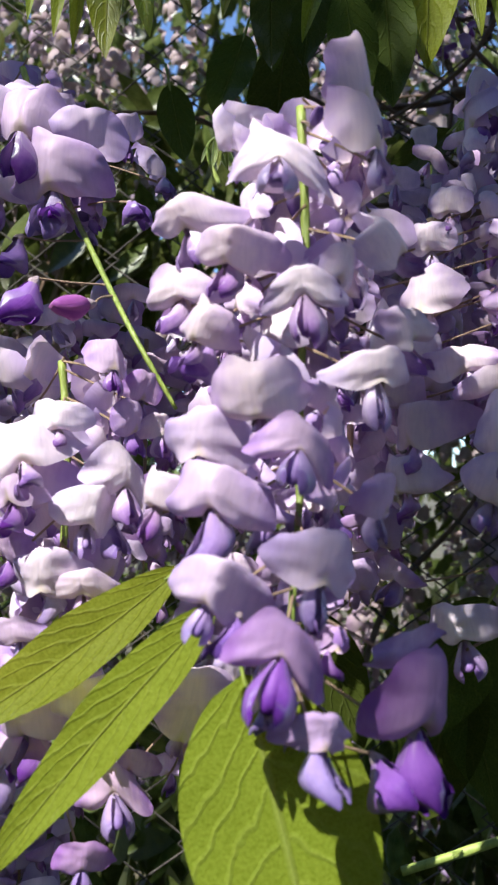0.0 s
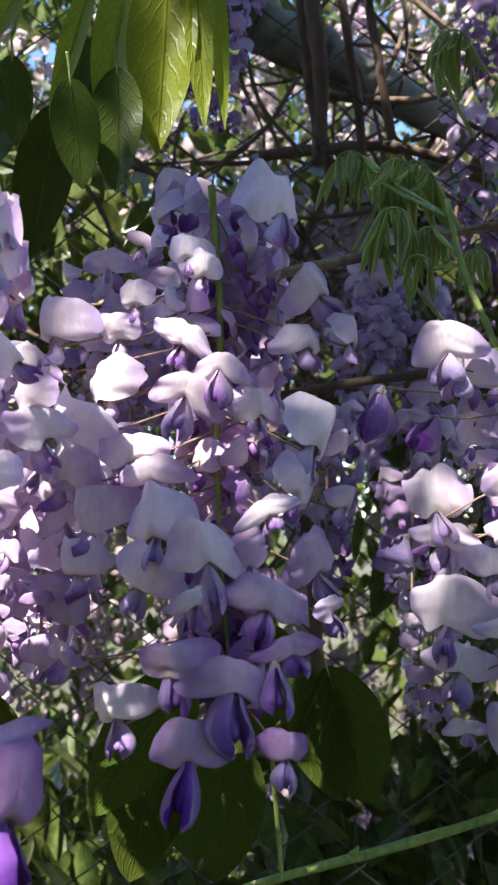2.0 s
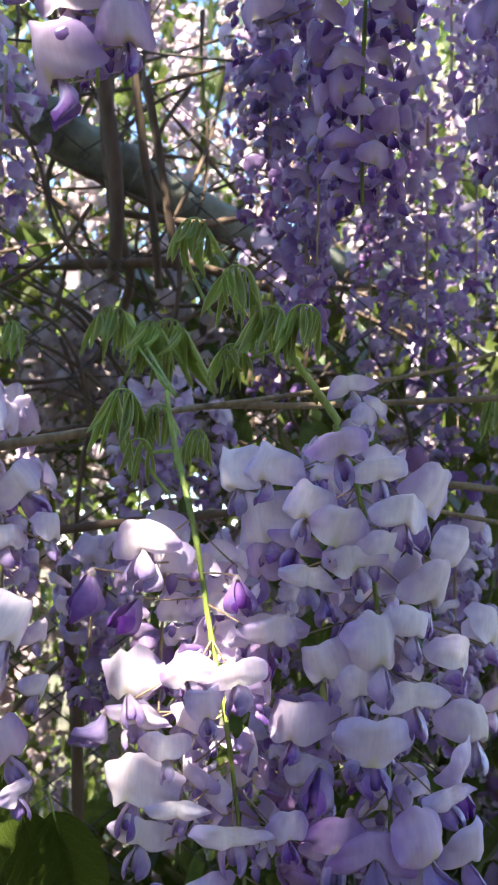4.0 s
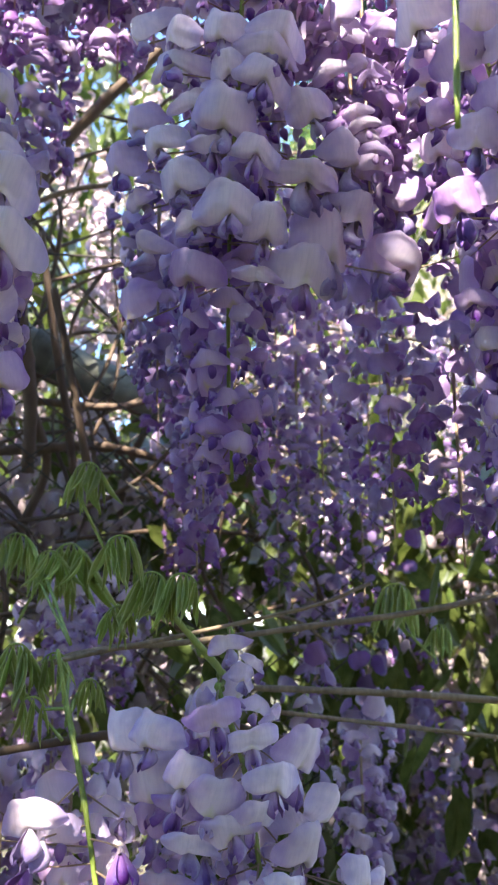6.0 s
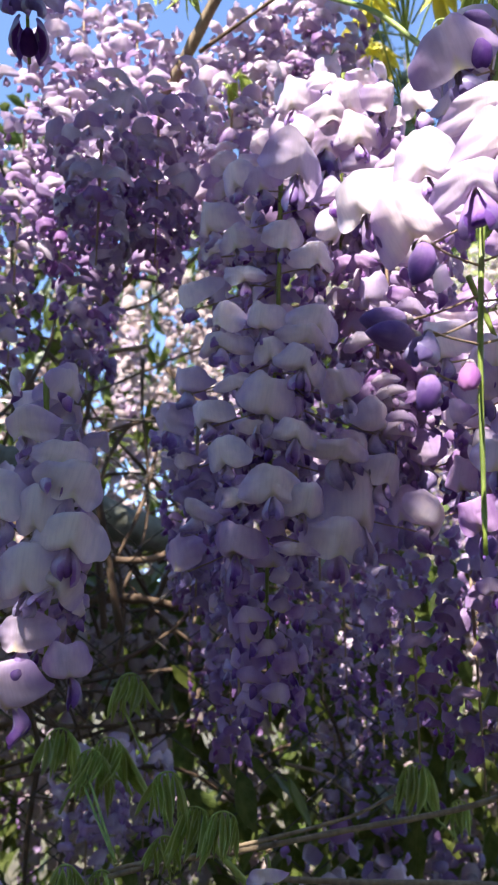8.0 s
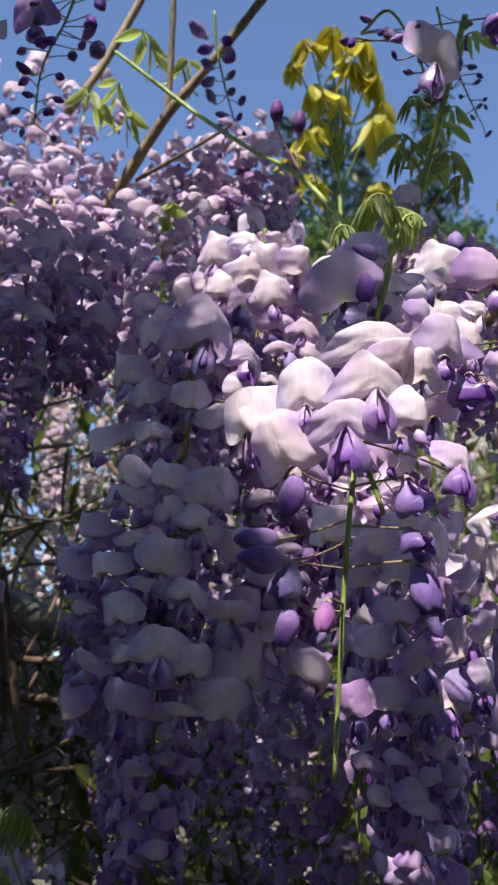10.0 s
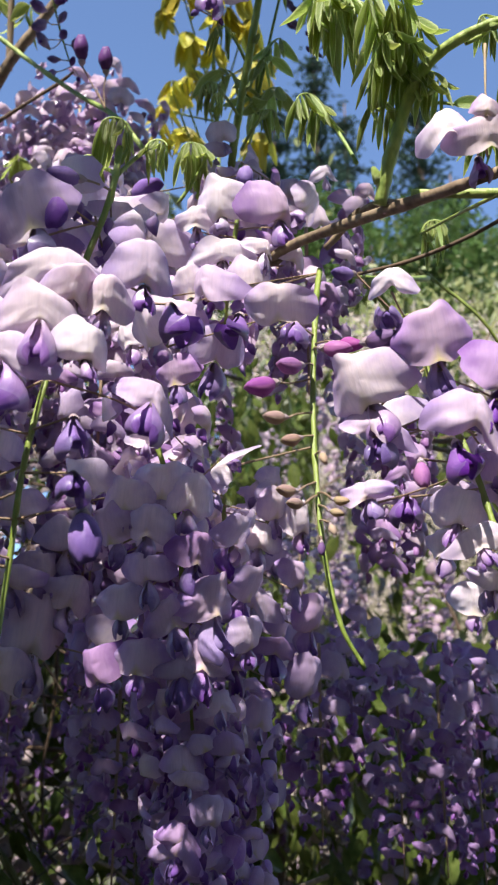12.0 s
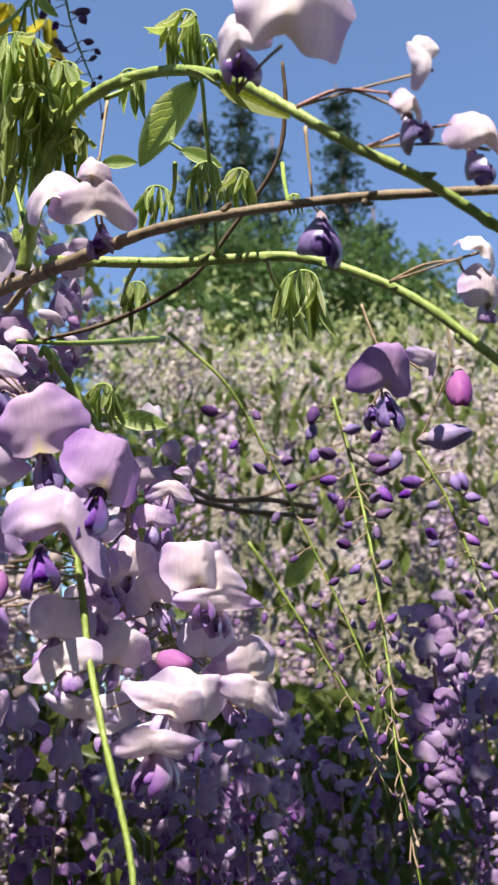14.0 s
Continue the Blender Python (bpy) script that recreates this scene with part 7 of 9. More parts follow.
stem_thing('woody_branch', 'dark level branch behind flowers', 'branch', [(0.2296, 0.7498, 1.9112, 0.00393), (0.3101, 0.7447, 1.9086, 0.00402), (0.3607, 0.7557, 1.9264, 0.00330)], BARK)

# ---------------------------------------------------------------- leaves

leaf_thing('broad sunlit yellow-green leaf with dewy specks and raised veins', (-0.0007, 0.2554, 1.4477), (0.0223, 0.2329, 1.3661), 0.62, (-0.10, -0.98, 0.19), LEAF, 0.05, 0.08, 0.008, 0.00, 0.62, 0.45)
leaf_thing('narrow wavy sunlit leaf, yellow-green with shadows across it', (-0.0085, 0.2643, 1.4666), (-0.0743, 0.2570, 1.3859), 0.20, (-0.18, -0.90, 0.39), LEAF, 0.06, 0.12, 0.030, -0.02, 0.80, 0.40)
leaf_thing('wavy sunlit leaf, yellow-green with shadows across it', (-0.0203, 0.2869, 1.4759), (-0.0961, 0.2752, 1.4200), 0.24, (-0.09, -0.88, 0.46), LEAF, 0.05, 0.12, 0.030, 0.02, 0.80, 0.45)
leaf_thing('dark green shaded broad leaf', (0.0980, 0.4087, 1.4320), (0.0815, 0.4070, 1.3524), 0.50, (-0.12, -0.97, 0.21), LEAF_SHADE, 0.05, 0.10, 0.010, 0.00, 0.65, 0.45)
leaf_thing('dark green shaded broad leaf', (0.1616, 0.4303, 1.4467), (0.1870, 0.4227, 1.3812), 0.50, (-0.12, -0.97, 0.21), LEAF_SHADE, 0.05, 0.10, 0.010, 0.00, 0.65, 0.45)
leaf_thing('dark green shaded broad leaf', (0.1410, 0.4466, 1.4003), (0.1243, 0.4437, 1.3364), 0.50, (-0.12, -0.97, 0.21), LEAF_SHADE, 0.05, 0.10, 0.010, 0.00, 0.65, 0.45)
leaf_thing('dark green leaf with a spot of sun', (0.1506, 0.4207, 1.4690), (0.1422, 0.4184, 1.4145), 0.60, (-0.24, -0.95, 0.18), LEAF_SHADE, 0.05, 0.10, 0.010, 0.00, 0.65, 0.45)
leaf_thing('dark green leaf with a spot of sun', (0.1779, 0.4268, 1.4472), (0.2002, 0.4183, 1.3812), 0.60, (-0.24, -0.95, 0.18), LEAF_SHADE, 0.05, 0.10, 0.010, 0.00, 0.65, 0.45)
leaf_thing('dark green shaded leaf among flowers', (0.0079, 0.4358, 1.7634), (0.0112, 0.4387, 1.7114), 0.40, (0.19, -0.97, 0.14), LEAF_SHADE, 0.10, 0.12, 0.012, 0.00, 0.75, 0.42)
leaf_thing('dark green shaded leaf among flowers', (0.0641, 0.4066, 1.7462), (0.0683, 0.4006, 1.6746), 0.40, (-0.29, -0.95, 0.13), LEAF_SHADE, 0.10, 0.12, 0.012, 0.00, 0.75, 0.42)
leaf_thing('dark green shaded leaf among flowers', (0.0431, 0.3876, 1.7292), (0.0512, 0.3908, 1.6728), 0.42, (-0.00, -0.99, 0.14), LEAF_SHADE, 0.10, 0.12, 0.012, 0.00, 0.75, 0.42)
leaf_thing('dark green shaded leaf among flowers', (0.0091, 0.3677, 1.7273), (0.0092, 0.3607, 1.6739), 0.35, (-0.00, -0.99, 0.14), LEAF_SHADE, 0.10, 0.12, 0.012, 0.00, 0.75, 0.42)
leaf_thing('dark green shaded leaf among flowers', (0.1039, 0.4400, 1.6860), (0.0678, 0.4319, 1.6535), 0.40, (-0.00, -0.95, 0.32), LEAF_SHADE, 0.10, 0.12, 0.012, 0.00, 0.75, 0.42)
leaf_thing('long hanging yellow-green leaflet with the sun through it', (-0.0887, 0.3575, 1.7350), (-0.0915, 0.3549, 1.6924), 0.16, (-0.00, -1.00, 0.09), LEAF, 0.08, 0.30, 0.020, 0.00, 0.80, 0.40)
leaf_thing('long hanging yellow-green leaflet with the sun through it', (-0.0768, 0.3575, 1.7351), (-0.0807, 0.3553, 1.6850), 0.16, (-0.00, -1.00, 0.09), LEAF, 0.08, 0.30, 0.020, 0.00, 0.80, 0.40)
leaf_thing('long hanging yellow-green leaflet with the sun through it', (-0.0602, 0.3576, 1.7328), (-0.0582, 0.3509, 1.6729), 0.30, (-0.00, -1.00, 0.09), LEAF, 0.08, 0.30, 0.020, 0.00, 0.80, 0.40)
leaf_thing('long hanging yellow-green leaflet with the sun through it', (-0.0716, 0.3671, 1.7415), (-0.0740, 0.3625, 1.6826), 0.14, (-0.00, -1.00, 0.09), LEAF, 0.08, 0.30, 0.020, 0.00, 0.80, 0.40)
leaf_thing('long hanging yellow-green leaflet with the sun through it', (-0.0508, 0.3669, 1.7440), (-0.0413, 0.3601, 1.6873), 0.22, (-0.00, -1.00, 0.09), LEAF, 0.08, 0.30, 0.020, 0.00, 0.80, 0.40)
leaf_thing('long hanging yellow-green leaflet with the sun through it', (-0.0350, 0.3669, 1.7441), (-0.0244, 0.3617, 1.6946), 0.16, (-0.00, -1.00, 0.09), LEAF, 0.08, 0.30, 0.020, 0.00, 0.80, 0.40)
leaf_thing('long hanging yellow-green leaflet with the sun through it', (-0.0055, 0.3574, 1.7331), (-0.0113, 0.3547, 1.6939), 0.20, (-0.00, -1.00, 0.09), LEAF, 0.08, 0.30, 0.020, 0.00, 0.80, 0.40)
leaf_thing('long hanging yellow-green leaflet with the sun through it', (-0.0008, 0.3669, 1.7419), (-0.0024, 0.3610, 1.7053), 0.20, (-0.00, -1.00, 0.09), LEAF, 0.08, 0.30, 0.020, 0.00, 0.80, 0.40)
leaf_thing('long hanging yellow-green leaflet with the sun through it', (0.0888, 0.4137, 1.8149), (0.0860, 0.4184, 1.7006), 0.34, (-0.12, -0.99, 0.07), LEAF, 0.08, 0.25, 0.020, 0.00, 0.80, 0.45)
leaf_thing('long hanging yellow-green leaflet with the sun through it', (0.0681, 0.4308, 1.8211), (0.0569, 0.4306, 1.7158), 0.24, (-0.12, -0.99, 0.07), LEAF, 0.08, 0.25, 0.020, 0.00, 0.80, 0.45)
leaf_thing('long hanging yellow-green leaflet with the sun through it', (0.0488, 0.4527, 1.8272), (0.0280, 0.4529, 1.7320), 0.16, (-0.12, -0.99, 0.07), LEAF, 0.08, 0.25, 0.020, 0.00, 0.80, 0.45)
leaf_thing('long hanging yellow-green leaflet with the sun through it', (0.1019, 0.4081, 1.8033), (0.1092, 0.4047, 1.7103), 0.16, (-0.12, -0.99, 0.07), LEAF, 0.08, 0.25, 0.020, 0.00, 0.80, 0.45)
leaf_thing('long hanging yellow-green leaflet with the sun through it', (0.1121, 0.4110, 1.8153), (0.1199, 0.4113, 1.7133), 0.10, (-0.12, -0.99, 0.07), LEAF, 0.08, 0.25, 0.020, 0.00, 0.80, 0.45)
leaf_thing('long hanging yellow-green leaflet with the sun through it', (0.0130, 0.4665, 1.8328), (-0.0154, 0.4649, 1.7695), 0.30, (-0.12, -0.99, 0.07), LEAF, 0.08, 0.25, 0.020, 0.00, 0.80, 0.45)
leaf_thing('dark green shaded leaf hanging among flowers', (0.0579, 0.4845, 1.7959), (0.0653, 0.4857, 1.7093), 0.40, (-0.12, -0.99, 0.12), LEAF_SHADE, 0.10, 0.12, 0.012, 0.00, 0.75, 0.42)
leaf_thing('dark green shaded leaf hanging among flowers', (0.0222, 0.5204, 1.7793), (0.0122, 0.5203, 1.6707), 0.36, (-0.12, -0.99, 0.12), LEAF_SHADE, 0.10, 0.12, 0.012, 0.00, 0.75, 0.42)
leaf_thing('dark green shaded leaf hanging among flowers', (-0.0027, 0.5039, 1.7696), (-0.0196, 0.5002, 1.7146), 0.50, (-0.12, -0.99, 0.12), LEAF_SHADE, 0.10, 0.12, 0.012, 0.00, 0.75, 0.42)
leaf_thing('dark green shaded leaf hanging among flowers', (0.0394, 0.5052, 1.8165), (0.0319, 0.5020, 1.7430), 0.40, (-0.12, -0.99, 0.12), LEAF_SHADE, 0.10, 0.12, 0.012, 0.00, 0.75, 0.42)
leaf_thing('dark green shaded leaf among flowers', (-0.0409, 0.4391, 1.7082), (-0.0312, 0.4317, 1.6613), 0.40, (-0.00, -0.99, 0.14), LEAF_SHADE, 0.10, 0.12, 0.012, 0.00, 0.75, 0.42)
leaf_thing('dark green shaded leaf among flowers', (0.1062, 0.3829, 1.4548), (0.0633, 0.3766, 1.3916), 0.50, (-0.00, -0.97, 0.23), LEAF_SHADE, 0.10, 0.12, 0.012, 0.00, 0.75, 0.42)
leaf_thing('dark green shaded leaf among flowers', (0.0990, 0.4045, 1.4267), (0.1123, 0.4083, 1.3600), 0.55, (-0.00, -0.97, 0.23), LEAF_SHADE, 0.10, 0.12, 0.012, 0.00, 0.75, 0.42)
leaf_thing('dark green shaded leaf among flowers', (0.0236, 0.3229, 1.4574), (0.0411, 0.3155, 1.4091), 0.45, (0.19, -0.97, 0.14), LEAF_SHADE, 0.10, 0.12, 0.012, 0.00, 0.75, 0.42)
leaf_thing('sunlit yellow-green leaf folded along its rib', (0.4956, -0.0192, 2.1143), (0.4838, 0.0111, 2.0896), 0.42, (-0.66, -0.64, -0.40), LEAF_YOUNG, 0.06, 0.30, 0.010, 0.00, 0.75, 0.45)
leaf_thing('dark-edged leaf behind an arching shoot', (0.4895, -0.0502, 2.0859), (0.5144, -0.0580, 2.0732), 0.40, (-0.45, -0.89, -0.05), LEAF, 0.05, 0.20, 0.010, 0.00, 0.75, 0.45)
leaf_thing('small yellow-green leaf on a shoot', (0.4714, 0.0259, 2.0984), (0.4852, 0.0189, 2.0981), 0.45, (-0.45, -0.88, -0.14), LEAF_YOUNG, 0.05, 0.20, 0.010, 0.00, 0.75, 0.45)
leaf_thing('small yellow-green leaf on a shoot', (0.5003, 0.0090, 2.1034), (0.5173, 0.0034, 2.0952), 0.40, (-0.45, -0.89, -0.05), LEAF_YOUNG, 0.05, 0.20, 0.010, 0.00, 0.75, 0.45)
leaf_thing('small yellow-green leaf on a shoot', (0.5179, 0.1365, 2.0298), (0.5437, 0.1255, 2.0237), 0.45, (-0.45, -0.88, 0.13), LEAF_YOUNG, 0.10, 0.20, 0.020, 0.00, 0.75, 0.45)
leaf_thing('yellow-green sunlit leaf among buds', (0.6878, 0.2620, 1.9727), (0.7053, 0.2427, 1.9986), 0.50, (-0.45, -0.88, 0.13), LEAF_YOUNG, 0.10, 0.20, 0.020, 0.00, 0.75, 0.45)

leaf_fan('drooping fan of folded silky young leaflets', (0.2401, 0.4158, 1.7848), (0.2540, 0.4187, 1.7276), 0.0354, 56, 7, LEAF_YOUNG, FOLDED, 9, 0.62)
leaf_fan('drooping fan of folded silky young leaflets', (0.2460, 0.3273, 1.7289), (0.2562, 0.3320, 1.7113), 0.0316, -88, 7, LEAF_YOUNG, FOLDED, 9, 0.62)
leaf_fan('drooping fan of folded silky young leaflets', (0.2624, 0.3255, 1.7097), (0.2562, 0.3320, 1.7113), 0.0343, 56, 8, LEAF_YOUNG, FOLDED, 9, 0.62)
leaf_fan('drooping fan of folded silky young leaflets', (0.2753, 0.3121, 1.7082), (0.2700, 0.3304, 1.6944), 0.0309, 66, 7, LEAF_YOUNG, FOLDED, 9, 0.62)
leaf_fan('drooping fan of folded silky young leaflets', (0.2482, 0.3411, 1.6927), (0.2701, 0.3307, 1.6918), 0.0270, -86, 7, LEAF_YOUNG, FOLDED, 9, 0.62)
leaf_fan('drooping fan of folded silky young leaflets', (0.2039, 0.4909, 1.7469), (0.2293, 0.3894, 1.6724), 0.0396, -88, 8, LEAF_YOUNG, FOLDED, 9, 0.62)
leaf_fan('drooping fan of folded silky young leaflets', (0.2237, 0.4669, 1.7331), (0.2293, 0.3894, 1.6724), 0.0382, 58, 8, LEAF_YOUNG, FOLDED, 9, 0.62)
leaf_fan('drooping fan of folded silky young leaflets', (0.2209, 0.3920, 1.6677), (0.2237, 0.3579, 1.6420), 0.0266, -86, 7, LEAF_YOUNG, FOLDED, 9, 0.62)
leaf_fan('small bright sunlit tuft of young leaflets', (0.2066, 0.3669, 1.6452), (0.2238, 0.3582, 1.6392), 0.0249, -94, 3, LEAF_YOUNG, FOLDED, 9, 0.62)
leaf_fan('drooping fan of folded silky young leaflets', (0.2393, 0.3787, 1.6530), (0.2261, 0.3579, 1.6366), 0.0231, 62, 6, LEAF_YOUNG, FOLDED, 9, 0.62)
leaf_fan('drooping fan of folded silky young leaflets', (0.1404, 0.5481, 1.7442), (0.1156, 0.5570, 1.7186), 0.0270, -90, 7, LEAF_YOUNG, FOLDED, 9, 0.62)
leaf_fan('drooping fan of folded silky young leaflets', (0.2391, 0.4843, 1.7401), (0.2081, 0.5077, 1.6863), 0.0518, 49, 8, LEAF_YOUNG, FOLDED, 9, 0.62)
leaf_fan('drooping fan of folded silky young leaflets', (0.4943, 0.4903, 1.7143), (0.5274, 0.4929, 1.6567), 0.0495, 49, 8, LEAF_YOUNG, FOLDED, 9, 0.62)
leaf_fan('drooping fan of folded silky young leaflets', (0.1990, 0.3840, 1.6733), (0.2263, 0.3876, 1.6196), 0.0354, 51, 7, LEAF_YOUNG, FOLDED, 9, 0.62)
leaf_fan('drooping fan of folded silky young leaflets', (0.5408, 0.5038, 1.6825), (0.5297, 0.4932, 1.6523), 0.0278, 55, 6, LEAF_YOUNG, FOLDED, 9, 0.62)
leaf_fan('upright rosette of curled young leaflets', (0.3275, 0.0795, 2.0855), (0.3299, 0.0764, 2.0605), 0.0263, -94, 6, LEAF_YOUNG, FOLDED, 9, 0.62)
leaf_fan('drooping fan of folded silky young leaflets', (0.3218, 0.1061, 2.0818), (0.3284, 0.0743, 2.0527), 0.0202, -104, 6, LEAF_YOUNG, FOLDED, 9, 0.62)
leaf_fan('drooping fan of folded silky young leaflets', (0.3479, 0.0836, 2.0826), (0.3284, 0.0743, 2.0527), 0.0198, 58, 6, LEAF_YOUNG, FOLDED, 9, 0.62)
leaf_fan('drooping fan of folded silky young leaflets', (0.3908, 0.1586, 2.1445), (0.3863, 0.1725, 2.1109), 0.0289, -97, 8, LEAF_YOUNG, FOLDED, 9, 0.62)
leaf_fan('drooping fan of folded silky young leaflets', (0.4367, 0.1024, 2.1506), (0.4521, 0.0807, 2.0970), 0.0287, -93, 8, LEAF_YOUNG, FOLDED, 9, 0.62)
leaf_fan('drooping fan of folded silky young leaflets', (0.4241, 0.0455, 2.1647), (0.4453, 0.0244, 2.1345), 0.0378, -97, 8, LEAF_YOUNG, FOLDED, 9, 0.62)
leaf_fan('drooping fan of folded silky young leaflets', (0.4487, 0.0299, 2.1470), (0.4534, 0.0232, 2.0962), 0.0395, -93, 8, LEAF_YOUNG, FOLDED, 9, 0.62)
leaf_fan('drooping fan of folded silky young leaflets', (0.4402, 0.0318, 2.1199), (0.4526, 0.0244, 2.0938), 0.0283, -101, 7, LEAF_YOUNG, FOLDED, 9, 0.62)
leaf_fan('drooping fan of folded silky young leaflets', (0.4578, 0.0224, 2.1091), (0.4546, 0.0227, 2.0962), 0.0229, -99, 6, LEAF_YOUNG, FOLDED, 9, 0.62)
leaf_fan('drooping fan of folded silky young leaflets', (0.4455, 0.0456, 2.1069), (0.4507, 0.0431, 2.0759), 0.0237, -97, 6, LEAF_YOUNG, FOLDED, 9, 0.62)
leaf_fan('drooping fan of folded silky young leaflets', (0.5034, -0.0066, 2.1517), (0.5009, -0.0090, 2.1296), 0.0180, 45, 7, LEAF_YOUNG, FOLDED, 9, 0.62)
leaf_fan('drooping fan of folded silky young leaflets', (0.5079, 0.0008, 2.0939), (0.5050, 0.0020, 2.0618), 0.0201, 47, 7, LEAF_YOUNG, FOLDED, 9, 0.62)
leaf_fan('drooping fan of folded silky young leaflets', (0.4756, 0.0018, 2.1296), (0.4655, 0.0059, 2.1140), 0.0175, -101, 6, LEAF_YOUNG, FOLDED, 9, 0.62)
leaf_fan('drooping fan of folded silky young leaflets', (0.4097, 0.1835, 2.2122), (0.4312, 0.1907, 2.1985), 0.0212, -103, 6, LEAF_YOUNG, FOLDED, 9, 0.62)
leaf_fan('drooping fan of folded silky young leaflets', (0.4118, 0.1706, 2.2458), (0.4308, 0.1753, 2.2258), 0.0212, -103, 6, LEAF_YOUNG, FOLDED, 9, 0.62)
leaf_fan('drooping fan of folded silky young leaflets', (0.4414, 0.1668, 2.1889), (0.4355, 0.1961, 2.1780), 0.0208, 53, 6, LEAF_YOUNG, FOLDED, 9, 0.62)
leaf_fan('drooping fan of folded silky young leaflets', (0.4849, -0.0268, 2.1384), (0.4944, -0.0217, 2.1132), 0.0266, 41, 7, LEAF_YOUNG, FOLDED, 9, 0.62)
leaf_fan('drooping fan of folded silky young leaflets', (0.5150, -0.0143, 2.0826), (0.5048, -0.0105, 2.0713), 0.0180, 45, 8, LEAF_YOUNG, FOLDED, 9, 0.62)
leaf_fan('drooping fan of folded silky young leaflets', (0.5408, -0.0142, 2.0786), (0.5477, 0.0058, 2.1096), 0.0093, 43, 6, LEAF_YOUNG, FOLDED, 9, 0.62)
leaf_fan('drooping fan of folded silky young leaflets', (0.5655, 0.0243, 2.0697), (0.5279, -0.0122, 2.0484), 0.0334, 43, 8, LEAF_YOUNG, FOLDED, 9, 0.62)
leaf_fan('drooping fan of folded silky young leaflets', (0.4329, 0.0163, 2.1428), (0.4499, 0.0268, 2.1002), 0.0347, -99, 8, LEAF_YOUNG, FOLDED, 9, 0.62)
leaf_fan('drooping fan of folded silky young leaflets', (0.4399, 0.0205, 2.1231), (0.4497, 0.0332, 2.0934), 0.0324, -103, 8, LEAF_YOUNG, FOLDED, 9, 0.62)
leaf_fan('drooping fan of folded silky young leaflets', (0.5030, 0.0419, 2.1072), (0.4958, 0.0041, 2.0915), 0.0231, -99, 7, LEAF_YOUNG, FOLDED, 9, 0.62)
leaf_fan('drooping fan of folded silky young leaflets', (0.4625, 0.0594, 2.1762), (0.4423, 0.0282, 2.1156), 0.0189, -101, 6, LEAF_YOUNG, FOLDED, 9, 0.62)
leaf_fan('drooping fan of folded silky young leaflets', (0.5061, 0.1255, 2.0427), (0.5012, 0.1061, 2.0078), 0.0260, 41, 6, LEAF_YOUNG, FOLDED, 9, 0.62)
leaf_fan('drooping fan of folded silky young leaflets', (0.5174, 0.1103, 2.0966), (0.4850, 0.0182, 2.0488), 0.0237, 45, 7, LEAF_YOUNG, FOLDED, 9, 0.62)
leaf_fan('drooping fan of folded silky young leaflets', (0.4167, 0.0411, 2.1597), (0.4197, 0.0470, 2.1395), 0.0368, 46, 7, LEAF_YOUNG, FOLDED, 9, 0.62)
leaf_fan('glowing yellow-green young leaves against the sky', (0.4643, 0.4437, 2.5525), (0.5252, 0.4860, 2.4334), 0.0430, -62, 5, LEAF_GOLD, FLAT, 15, 0.35)
leaf_fan('glowing yellow-green young leaves against the sky', (0.4914, 0.4364, 2.5727), (0.5252, 0.4860, 2.4334), 0.0474, -22, 5, LEAF_GOLD, FLAT, 15, 0.35)
leaf_fan('glowing yellow-green young leaves against the sky', (0.5257, 0.4349, 2.5697), (0.5252, 0.4860, 2.4334), 0.0439, 18, 5, LEAF_GOLD, FLAT, 15, 0.35)
leaf_fan('glowing yellow-green young leaves against the sky', (0.4803, 0.4542, 2.5067), (0.5252, 0.4860, 2.4334), 0.0430, -82, 5, LEAF_GOLD, FLAT, 15, 0.35)
leaf_fan('glowing yellow-green young leaves against the sky', (0.5142, 0.4399, 2.5383), (0.5252, 0.4860, 2.4334), 0.0435, -2, 5, LEAF_GOLD, FLAT, 15, 0.35)
leaf_fan('glowing yellow-green young leaves against the sky', (0.5431, 0.4408, 2.5348), (0.5252, 0.4860, 2.4334), 0.0359, 38, 5, LEAF_GOLD, FLAT, 15, 0.35)
leaf_fan('glowing yellow-green young leaves against the sky', (0.4540, 0.4567, 2.5289), (0.5252, 0.4860, 2.4334), 0.0313, -92, 5, LEAF_GOLD, FLAT, 15, 0.35)
leaf_fan('glowing yellow-green young leaves against the sky', (0.5086, 0.4554, 2.5030), (0.5252, 0.4860, 2.4334), 0.0355, -22, 5, LEAF_GOLD, FLAT, 15, 0.35)
leaf_fan('glowing yellow-green young leaves against the sky', (0.4897, 0.4856, 2.4736), (0.5252, 0.4860, 2.4334), 0.0359, -52, 5, LEAF_GOLD, FLAT, 15, 0.35)
leaf_fan('glowing yellow-green young leaves against the sky', (0.4693, 0.4849, 2.4366), (0.5252, 0.4860, 2.4334), 0.0313, -42, 5, LEAF_GOLD, FLAT, 15, 0.35)
gold = random.Random(44)
for i in range(8):
    x, z = gold.uniform(0.455, 0.560), gold.uniform(2.40, 2.56)
    leaf_fan('glowing yellow-green young leaves against the sky', (x, gold.uniform(0.43, 0.49), z), (0.5252 + 0.2 * (x - 0.52), 0.4860, z - 0.06), gold.uniform(0.032, 0.050), gold.uniform(-110, 60), 4, LEAF_GOLD, FLAT, 18, 0.5)
stem_thing('thin_shoot', 'thin yellow-green stem that carries golden leaves', 'shoot', [(0.5300, 0.4880, 2.3300, 0.0022), (0.5252, 0.4860, 2.4334, 0.0018), (0.5120, 0.4700, 2.5000, 0.0014), (0.5000, 0.4560, 2.5600, 0.0008)], SHOOT)
leaf_fan('small fresh green leaf spray', (0.2762, 0.3921, 2.4382), (0.2905, 0.3970, 2.4094), 0.0309, -52, 3, LEAF_YOUNG, FLAT, 34, 0.6)
